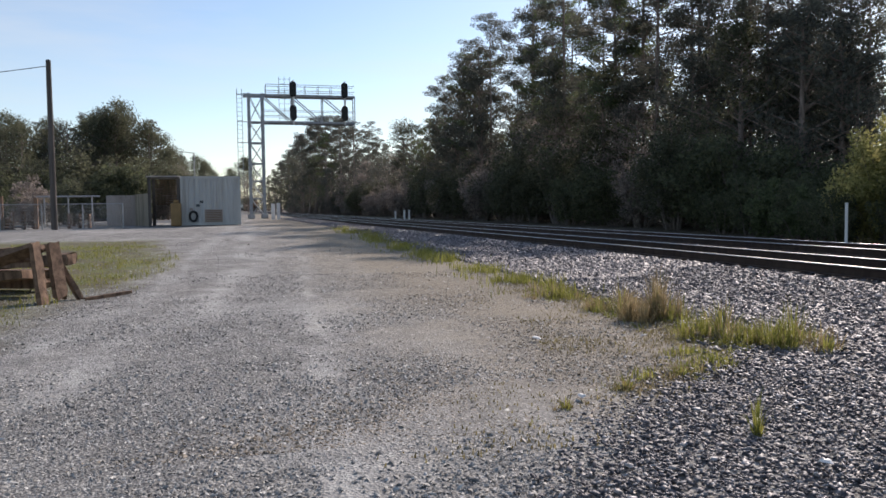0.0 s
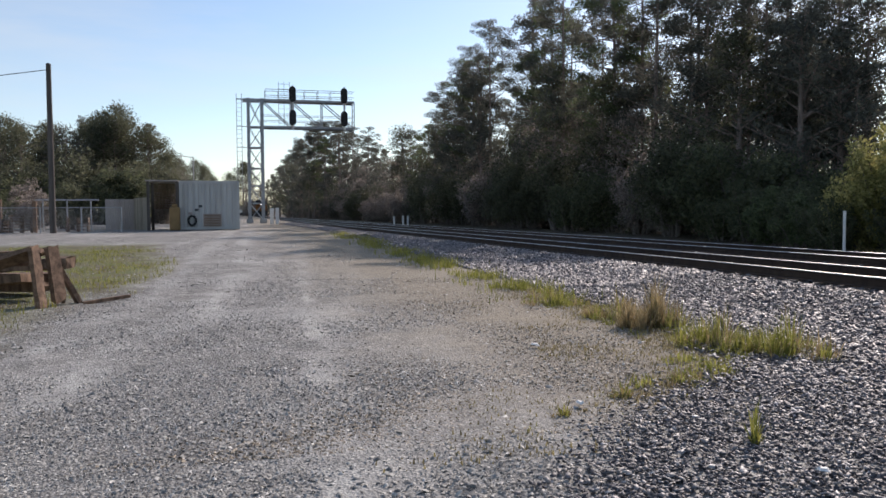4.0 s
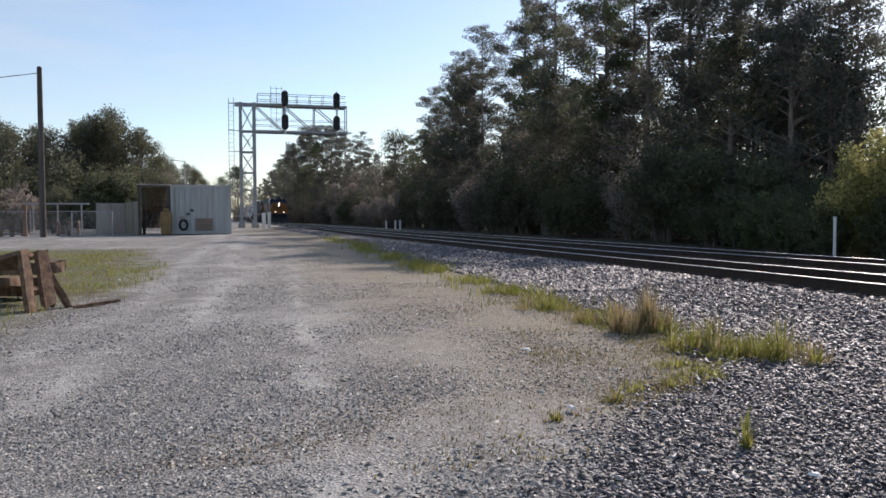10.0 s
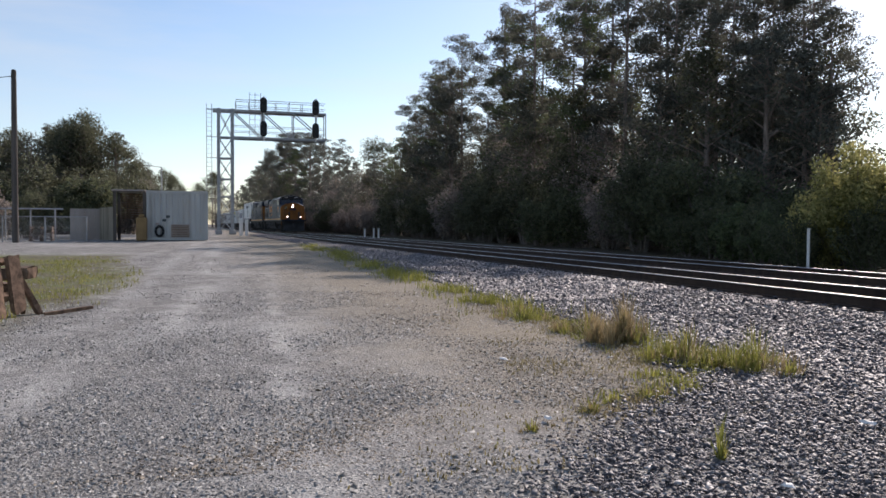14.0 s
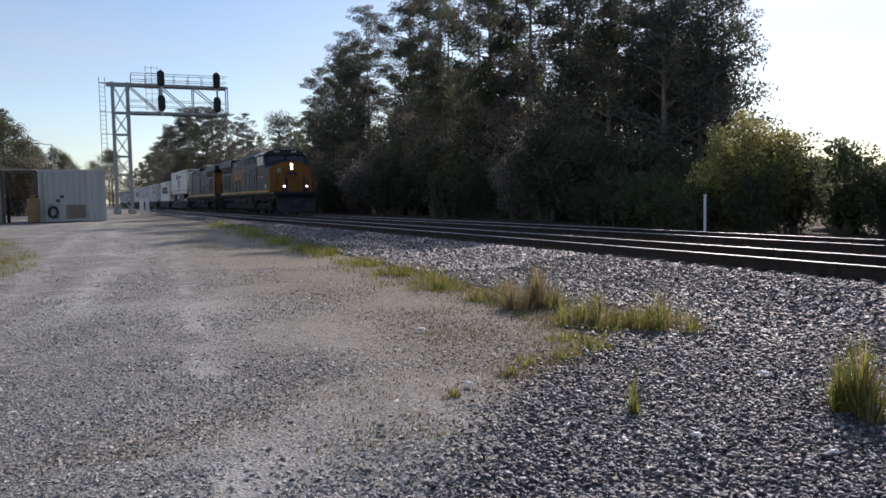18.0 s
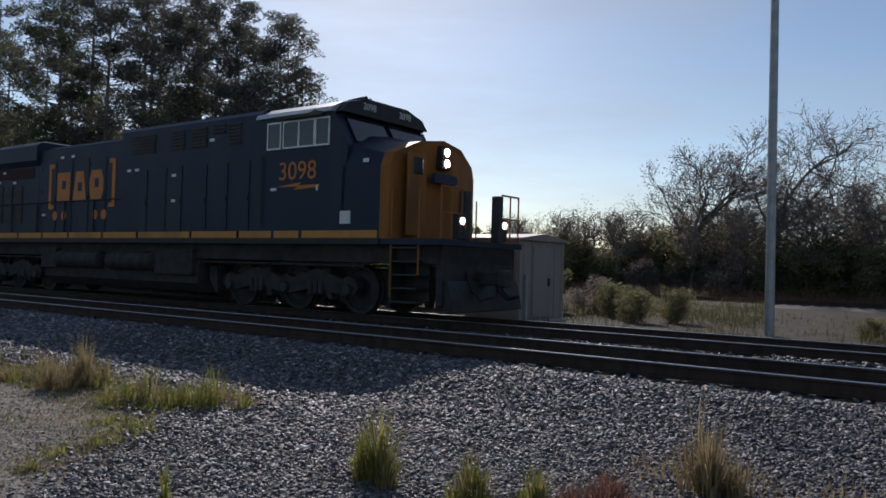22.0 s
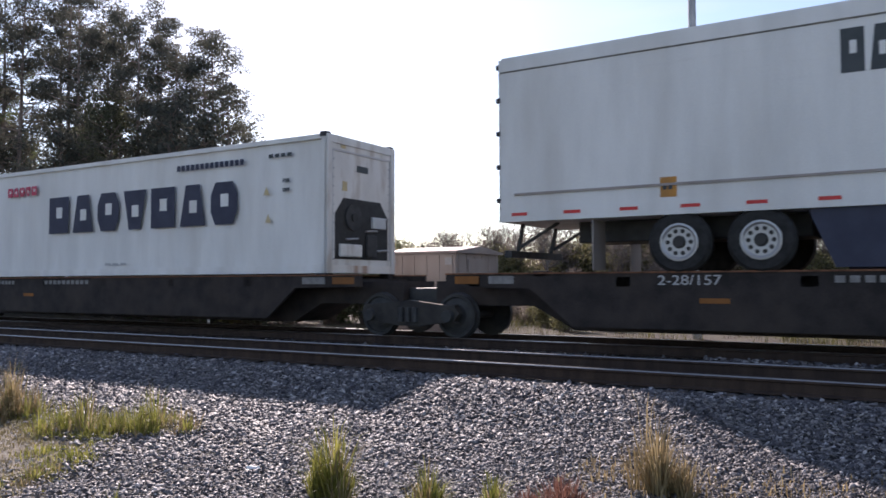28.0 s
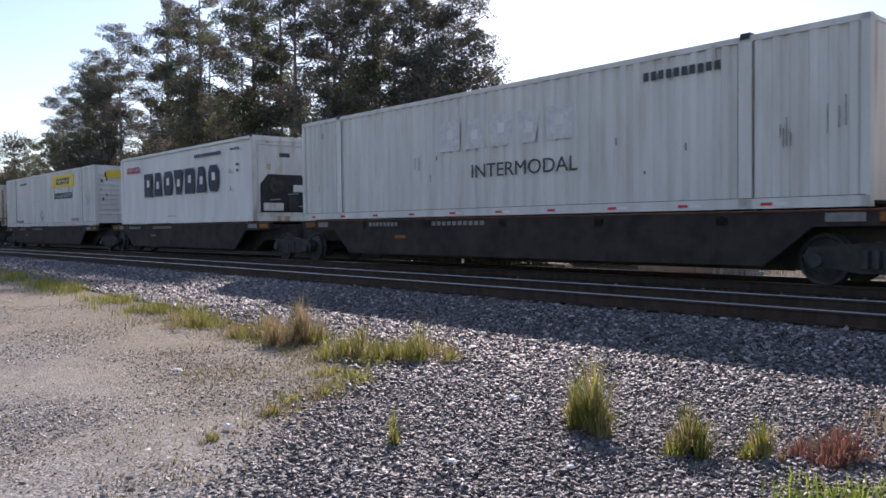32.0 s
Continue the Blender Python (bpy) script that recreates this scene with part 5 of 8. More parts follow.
            for q in range(17):
                yy, top = rr.uniform(-0.6, w - 0.3), rr.uniform(0.6, 2.6)
                part("rust_streak", add_box(B(), x - 0.02, yy, 0.2, x - 0.016, yy + rr.uniform(0.015, 0.09), top), M["rust_wash"], C)
            part("marker_plate", add_box(B(), x - 0.016, 0.05, 1.6, x - 0.012, 0.18, 2.2), M["black"], C)
    # doors at the trailing end
    x = -L2
    part("end_wall", add_box(B(), x + 0.02, -w + 0.05, 0.1, x + 0.06, w - 0.05, h - 0.05), sk, C)
    for y in (-0.9, -0.3, 0.3, 0.9):
        part("lock_rod", add_rod(B(), (x, y, 0.1), (x, y, h - 0.1), 0.02, sides=6), M["white_frame"], C)
    return C


def bars(parent, x, z, w, h, s, y, material, n=6, name="unreadable_lettering"):
    """Small print as plain bars."""
    bm = B()
    step = w / n
    for i in range(n):
        plate(bm, x + i * step, z, x + i * step + step * 0.7, z + h, y, s, 0.006)
    return part(name, bm, material, parent)


def blocky(parent, x0, x1, z0, z1, s, y, material, n, name="brand_block"):
    """A brand name as plain blocks of its size and colour."""
    w = (x1 - x0) / n
    for i in range(n):
        a = x0 + i * w
        b, h = a + w * 0.82, z1 - z0
        o = [[(a, z0), (b, z0), (b, z1), (a, z1)], [(a, z0), (b, z0), (b - 0.18 * w, z1), (a + 0.18 * w, z1)],
             [(a + 0.14 * w, z0), (b - 0.14 * w, z0), (b, z0 + 0.3 * h), (b, z1 - 0.3 * h), (b - 0.14 * w, z1), (a + 0.14 * w, z1), (a, z1 - 0.3 * h), (a, z0 + 0.3 * h)],
             [(a + 0.2 * w, z0), (b - 0.2 * w, z0), (b, z1), (a, z1)]][i % 4]
        k = part(name, slab(B(), o, y, s), material, parent)
        c = (a + b) / 2
        part("block_slot", plate(B(), c - 0.1 * w, z0 + h * (0.32 if i % 2 else 0.42), c + 0.14 * w, z0 + h * (0.62 if i % 2 else 0.72), y + s * 0.006, s, 0.003), M["white"] if material != M["orange"] else M["blue"], k if k.parent.parent is None else parent)


def spine_car(name, label, x0, x1, bogie_front, bogie_rear, stops, mark=""):
    """One unit of an articulated spine car; x0 < x1 are its ends, at rail level."""
    S = thing(name, Matrix(), label, "railcar", "spine cars")
    lo, hi = x0, x1
    out = [(lo, 0.62), (lo, 1.08), (hi, 1.08), (hi, 0.62), (hi - 2.1, 0.62), (hi - 2.9, 0.2), (lo + 2.9, 0.2), (lo + 2.1, 0.62)]
    part("centre_sill", add_prism(B(), out, -0.6, 0.6, "y"), M["car_brown"], S, "deep dark steel spine")
    for s in (-1, 1):
        a, b = sorted((s * 1.0, s * 1.28))
        so = [(lo + 0.6, 0.98), (lo + 0.6, 1.2), (hi - 0.6, 1.2), (hi - 0.6, 0.98), (hi - 2.3, 0.95), (hi - 3.1, 0.3), (lo + 3.1, 0.3), (lo + 2.3, 0.95)]
        ss = part("side_sill", add_prism(B(), so, min(s * 1.16, s * 1.24), max(s * 1.16, s * 1.24), "y"), M["car_brown"], S)
        for q0, q1, mt in ((hi - 1.3, hi - 0.75, "yellow"), (hi - 2.1, hi - 1.5, "stencil"), (lo + 0.8, lo + 1.3, "yellow"), (lo + 1.5, lo + 2.0, "stencil")):
            part("reflector_panel", plate(B(), q0, 1.03, q1, 1.17, s * 1.24, s, 0.01), M[mt], ss)
        if mark:
            words(mark, 0.22, (lo + hi) / 2 - 4.5, s * 1.245, 1.01, s, M["grey_print"], ss, "stencilled_mark", 1.25)
        else:
            bars(ss, (lo + hi) / 2 - 5.1, 1.04, 1.3, 0.1, s, s * 1.24, M["stencil"], 8)
        bars(ss, (lo + hi) / 2 - 2.45, 1.04, 1.9, 0.1, s, s * 1.24, M["stencil"], 10)
        part("reflector_panel", plate(B(), lo + 5.2, 0.72, lo + 5.65, 0.8, s * 1.24, s, 0.01), M["yellow"], ss)
        part("top_flange", add_box(B(), lo + 0.6, min(s * 1.16, s * 1.27), 1.2, hi - 0.6, max(s * 1.16, s * 1.27), 1.225), M["rust"], ss)
    x = lo + 1.2
    while x < hi - 1:
        part("cross_arm", add_box(B(), x - 0.12, -1.24, 0.98, x + 0.12, 1.24, 1.14), M["car_brown"], S)
        x += (hi - lo - 2.4) / 6
    for p in stops:
        for s in (-1, 1):
            part("pedestal", add_box(B(), p - 0.14, s * 1.12 - 0.12, 1.14, p + 0.14, s * 1.12 + 0.12, 1.255, bevel=0.02), M["car_brown"], S)
    if bogie_rear:
        bogie(S, lo - 0.35, (-0.9, 0.9), 0.42, frame_h=0.5)
        part("articulation", add_box(B(), lo - 0.8, -0.4, 0.6, lo + 0.1, 0.4, 0.95, bevel=0.05), M["dark_steel"], S)
    if bogie_front:
        bogie(S, hi - 1.4 if bogie_front == 2 else hi + 0.35, (-0.9, 0.9), 0.42, frame_h=0.5)
    if bogie_front == 2:
        cp = part("coupler", add_box(B(), hi, -0.13, 0.72, hi + 0.75, 0.13, 1.0, bevel=0.04), M["dark_steel"], S)
        bw = B()
        for i in range(16):
            a0, a1 = i * math.tau / 16, (i + 1) * math.tau / 16
            add_rod(bw, (hi - 0.35, -0.95 + 0.28 * math.cos(a0), 1.62 + 0.28 * math.sin(a0)), (hi - 0.35, -0.95 + 0.28 * math.cos(a1), 1.62 + 0.28 * math.sin(a1)), 0.02, sides=6)
        for i in range(4):
            a0 = i * math.tau / 4
            add_rod(bw, (hi - 0.35, -0.95, 1.62), (hi - 0.35, -0.95 + 0.28 * math.cos(a0), 1.62 + 0.28 * math.sin(a0)), 0.014, sides=6)
        part("brake_wheel", bw, M["dark_steel"], S)
        part("brake_stand", add_box(B(), hi - 0.5, -1.1, 1.08, hi - 0.38, -0.75, 1.7, bevel=0.02), M["car_brown"], S)
        for y in (-1.15, -0.2, 0.2, 1.15):
            part("rail_post", add_rod(B(), (hi - 0.2, y, 1.08), (hi - 0.2, y, 1.85), 0.02, sides=6), M["car_brown"], S)
        for y in (-1.15, 0.2):
            part("end_rail", add_rod(B(), (hi - 0.2, y, 1.85), (hi - 0.2, y + 0.95, 1.85), 0.02, sides=6), M["car_brown"], S)
    return S


def trailer(name):
    T = thing(name, Matrix(), "white refrigerated semi-trailer with dark print, on a spine car", "semi-trailer")
    L2, w, z0, z1 = 8.1, 1.295, 2.12, 5.07
    zd = z0 - 0.0
    part("body", add_box(B(), -L2, -w, z0, L2, w, z1 - 0.04, bevel=0.03), M["white"], T, "smooth white insulated body")
    part("roof", add_box(B(), -L2 + 0.03, -w + 0.03, z1 - 0.045, L2 - 0.03, w - 0.03, z1), M["white"], T)
    for s in (-1, 1):
        y = s * w
        part("top_rail", plate(B(), -L2, z1 - 0.26, L2, z1 - 0.05, y, s, 0.02), M["white"], T)
        part("top_seam", plate(B(), -L2, z1 - 0.285, L2, z1 - 0.262, y, s, 0.008), M["seam"], T)
        part("scuff_rail", plate(B(), -L2 + 0.3, z0 + 0.46, L2 - 0.7, z0 + 0.5, y, s, 0.03), M["alu_dull"], T)
        part("bottom_rail", plate(B(), -L2, z0, L2, z0 + 0.2, y, s, 0.025), M["white"], T)
        x = -L2 + 0.25
        while x < L2 - 0.3:
            part("reflector", plate(B(), x, z0 + 0.1, x + 0.3, z0 + 0.155, y + s * 0.025, s, 0.006), M["red"], T)
            x += 0.98
        for x in (-5.23, 5.14):
            part("lift_sticker", plate(B(), x, z0 + 0.28, x + 0.26, z0 + 0.6, y, s, 0.008), M["stripe"], T)
            bars(T, x + 0.04, z0 + 0.4, 0.18, 0.06, s, y + s * 0.008, M["charcoal"], 2)
        # lettering: brand in blocks, the plain word, a shield-shaped badge
        blocky(T, -2.62, -0.78, 4.02, 4.66, s, y, M["charcoal"], 5)
        words("INTERMODAL", 0.58, 1.06, y + s * 0.006, 4.1, s, M["charcoal"], T, "lettering", 1.02, shear=0.25)
        bm = B()
        slab(bm, [(-0.86, 3.82), (0.03, 4.0), (0.96, 3.86), (0.68, 3.05), (0.07, 2.83), (-0.58, 3.05)], y, s, 0.006)
        bd = part("shield_badge", bm, M["charcoal"], T)
        bm = B()
        slab(bm, [(-0.29, 3.05), (-0.21, 3.05), (0.0, 3.87), (-0.04, 3.87)], y + s * 0.006, s, 0.004)
        slab(bm, [(0.33, 3.05), (0.41, 3.05), (0.15, 3.87), (0.11, 3.87)], y + s * 0.006, s, 0.004)
        for z in (3.05, 3.25, 3.45, 3.65):
            slab(bm, [(0.02, z), (0.11, z), (0.1, z + 0.12), (0.04, z + 0.12)], y + s * 0.006, s, 0.004)
        part("badge_stripe", bm, M["white"], bd)
        bars(T, -1.31, 2.5, 2.75, 0.13, s, y, M["charcoal"], 18)
    # refrigeration unit on the nose
    x = L2
    white = [(0.0, 2.74), (0.89, 2.74), (0.8, 2.86), (0.77, 3.1), (0.745, 3.71), (0.58, 3.84), (0.5, 4.3), (0.42, 4.56), (0.26, 4.7), (0.0, 4.73)]
    un = part("cooling_unit", add_prism(B(), [(x + a, b) for a, b in white], -1.0, 1.0, "y"), M["white"], T, "white cooling unit with a curved front")
    cap = [(0.0, 4.735), (0.262, 4.705), (0.424, 4.563), (0.504, 4.302), (0.584, 3.846), (0.75, 3.715), (0.74, 4.3), (0.68, 4.86), (0.4, 4.93), (0.0, 4.93)]
    cp = part("unit_cap", add_prism(B(), [(x + a, b) for a, b in cap], -0.98, 0.98, "y"), M["black"], un, "black louvred top of the cooling unit")
    for i in range(9):
        part("cap_louvre", add_box(B(), x + 0.735 - 0.006 * i, -0.9, 3.8 + i * 0.11, x + 0.775 - 0.006 * i, 0.9, 3.85 + i * 0.11), M["dark_steel"], cp)
    belly = [(0.08, 2.735), (0.88, 2.735), (0.84, 2.62), (0.6, 2.5), (0.3, 2.46), (0.08, 2.55)]
    part("unit_belly", add_prism(B(), [(x + a, b) for a, b in belly], -0.95, 0.95, "y"), M["dark_steel"], un)
    for y in (-1.0, 1.0):
        part("unit_vent", add_box(B(), x + 0.32, y - 0.008, 3.15, x + 0.48, y + 0.008, 3.29), M["black"], un)
        part("maker_badge", add_box(B(), x + 0.14, y - 0.006, 3.58, x + 0.42, y + 0.006, 3.62), M["grey_print"], un)
    fr = B()
    for y in (-0.9, 0.9):
        tapered(fr, [(x + 0.0, y, 4.96), (x + 0.4, y, 5.0), (x + 0.62, y, 4.95), (x + 0.77, y, 4.78), (x + 0.76, y, 4.6)], [0.035] * 5, 8)
    add_rod(fr, (x + 0.77, -0.9, 4.78), (x + 0.77, 0.9, 4.78), 0.035, sides=8)
    part("guard_bar", fr, M["black"], un)
    for s in (-1, 1):
        part("corner_post", add_box(B(), x - 0.22, min(s * w, s * (w + 0.02)), z0, x + 0.01, max(s * w, s * (w + 0.02)), z1 - 0.05, bevel=0.008), M["white_frame"], T)
        for i in range(9):
            part("unreadable_lettering", plate(B(), x - 0.16, 2.52 + i * 0.125, x - 0.07, 2.6 + i * 0.125, s * (w + 0.02), s, 0.006), M["charcoal"], T)
        part("upper_rail_tip", plate(B(), x - 1.0, z1 - 0.36, x - 0.5, z1 - 0.31, s * w, s, 0.02), M["alu_dull"], T)
        part("maker_badge", slab(B(), [(x - 0.86, 4.55), (x - 0.6, 4.53), (x - 0.56, 4.62), (x - 0.62, 4.68), (x - 0.84, 4.66)], s * w, s, 0.008), M["charcoal"], T)
        # faint horizontal beads of the side sheets
        for z in (2.8, 3.05, 3.3, 3.55, 3.8, 4.05, 4.3, 4.55):
            part("side_bead", plate(B(), -L2 + 0.05, z, L2 - 0.23, z + 0.012, s * w, s, 0.003), M["white"], T)
    part("nose_frame", add_box(B(), x - 0.3, -1.1, z0 - 0.16, x + 0.2, 1.1, z0 - 0.002, bevel=0.02), M["dark_steel"], T)
    part("feed_pipe", add_box(B(), x + 0.02, -0.85, z0 + 0.0, x + 0.2, -0.55, 2.46, bevel=0.03), M["rust"], un)
    # tail lights, doors
    for y in (-1.0, 1.0):
        part("hinge_strip", add_box(B(), -L2 - 0.03, y - 0.25, z0 + 0.05, -L2, y + 0.25, z1 - 0.1), M["alu_dull"], T)
    bm = B()
    for i in range(5):
        add_box(bm, -L2 - 0.06, -w - 0.01, z0 + 0.35 + i * 0.6, -L2 + 0.02, -w + 0.06, z0 + 0.43 + i * 0.6)
    part("door_hinge", bm, M["dark_steel"], T)
    # running gear
    first = None
    for ax in (-4.95, -3.74):
        for s in (-1, 1):
            bm = B()
            sides = 28
            prof = [(0.24, 0.0), (0.3, -0.02), (0.44, -0.03), (0.495, 0.03), (0.5, 0.15), (0.47, 0.24), (0.26, 0.26)]
            rings = [[bm.verts.new((rr * math.cos(i * math.tau / sides), d, rr * math.sin(i * math.tau / sides))) for i in range(sides)] for rr, d in prof]
            for a, b in zip(rings, rings[1:]):
                for i in range(sides):
                    bm.faces.new((a[i], a[(i + 1) % sides], b[(i + 1) % sides], b[i]))
            bm.faces.new(rings[0]); bm.faces.new(rings[-1])
            tw = part("wheel", bm, M["rubber"], T)
            tw.matrix_basis = pose(ax, s * 1.27, 1.18 + 0.5, 0, 0, 0 if s < 0 else 180)
            bm = B()
            for i in range(24):
                a0, a1 = i * math.tau / 24, (i + 1) * math.tau / 24
                for r0, r1, d0, d1 in ((0.3, 0.27, -0.035, -0.04), (0.27, 0.235, -0.04, -0.012), (0.235, 0.0001, -0.012, -0.006)):
                    v = [bm.verts.new((r * math.cos(a), d, r * math.sin(a))) for r, d, a in ((r0, d0, a0), (r0, d0, a1), (r1, d1, a1), (r1, d1, a0))]
                    bm.faces.new(v)
            rm = part("rim", bm, M["alu"], tw, "pale wheel rim with hand holes")
            part("hub", add_rod(B(), (0, 0.0, 0), (0, -0.06, 0), 0.11, 0.08, 12), M["black"], tw)
            bm = B()
            for i in range(10):
                a0 = i * math.tau / 10
                add_rod(bm, (0.18 * math.cos(a0), 0.0, 0.18 * math.sin(a0)), (0.18 * math.cos(a0), -0.018, 0.18 * math.sin(a0)), 0.036, sides=8)
            tagged(part("hand_hole", bm, M["black"], tw), kind="stuff")
    part("slider_frame", add_box(B(), -L2 + 1.2, -0.55, 1.75, -L2 + 5.0, 0.55, z0, bevel=0.02), M["black"], T)
    for ax in (-4.95, -3.74):
        part("axle", add_rod(B(), (ax, -1.0, 1.68), (ax, 1.0, 1.68), 0.07), M["black"], T)
    for y in (-1.0, 1.0):
        part("mud_flap", add_box(B(), -L2 + 1.72, y - 0.3, 1.25, -L2 + 1.74, y + 0.3, 2.1), M["alu_dull"], T)
    bu = B()
    for y in (-0.75, 0.75):
        add_beam(bu, (-L2 + 0.2, y, z0), (-L2 + 0.1, y, 1.62), 0.08, 0.05)
        add_beam(bu, (-L2 + 0.9, y, z0), (-L2 + 0.15, y, 1.7), 0.05, 0.05)
    add_box(bu, -L2 + 0.02, -1.15, 1.5, -L2 + 0.16, 1.15, 1.62)
    part("rear_bumper", bu, M["dark_steel"], T)
    for s in (-1, 1):
        y = s * 1.22
        sk = part("side_skirt", slab(B(), [(-3.1, z0), (-2.75, 1.26), (4.05, 1.24), (4.45, z0)], y, s, 0.03), M["navy"], T, "dark aerodynamic side skirt")
        for x in (-1.2, -0.7):
            bm = B()
            slab(bm, [(x - 0.27, 1.7), (x, 1.38), (x + 0.27, 1.7), (x, 2.02)], y + s * 0.03, s, 0.01)
            part("placard_diamond", bm, M["white"], sk)
        bm = B()
        slab(bm, [(2.12, 1.62), (2.22, 1.5), (3.37, 1.5), (3.52, 1.62), (3.47, 1.8), (2.97, 1.86), (2.57, 1.9), (2.22, 1.82)], y + s * 0.03, s, 0.01)
        bg = part("fleet_badge", bm, M["grey_print"], sk)
        part("badge_field", slab(B(), [(2.17, 1.63), (2.26, 1.56), (3.34, 1.56), (3.46, 1.63), (3.42, 1.77), (2.95, 1.82), (2.57, 1.86), (2.25, 1.79)], y + s * 0.04, s, 0.004), M["navy"], bg)
        words("eco", 0.26, 2.57, y + s * 0.05, 1.62, s, M["lime"], bg, "lettering", 1.15)
        part("badge_stripe", slab(B(), [(2.97, 1.62), (3.35, 1.64), (3.37, 1.74), (3.12, 1.72)], y + s * 0.044, s, 0.004), M["lime"], bg)
        for x in (-0.43, 2.06):
            part("skirt_strut", plate(B(), x, 1.4, x + 0.03, 2.1, y + s * 0.03, s, 0.008), M["white_frame"], sk)
    lg = B()
    for y in (-0.6, 0.6):
        add_box(lg, 4.98, y - 0.07, 1.3, 5.14, y + 0.07, z0)
        add_box(lg, 5.1, y - 0.12, 1.26, 5.46, y + 0.12, 1.31)
        add_beam(lg, (5.28, y, 1.5), (4.5, y, z0), 0.05, 0.05)
    add_beam(lg, (5.28, -0.6, 1.4), (5.28, 0.6, 2.0), 0.04, 0.04)
    part("landing_gear", lg, M["dark_steel"], T)
    return T


def hitch_stand(name):
    H = thing(name, Matrix(), "dark steel trailer hitch stand raised under the nose", "trailer hitch")
    bm = B()
    for y in (-0.35, 0.35):
        add_beam(bm, (0.1, y, 1.1), (0.0, y, 2.05), 0.16, 0.1)
        add_beam(bm, (-1.9, y, 1.1), (-0.1, y, 2.0), 0.12, 0.1)
    part("leg_frame", bm, M["dark_steel"], H)
    part("fifth_wheel", add_box(B(), -0.5, -0.5, 2.02, 0.4, 0.5, 2.12, bevel=0.03), M["dark_steel"], H)
    return H


def nose_at(t):
    """Where the leading nose stands along x: the train slows a little as it passes."""
    d = t - 23
    return 0.68 + (11.2 * d - 0.045 * d * d if d < 0 else 10.98 * d - 0.035 * d * d)


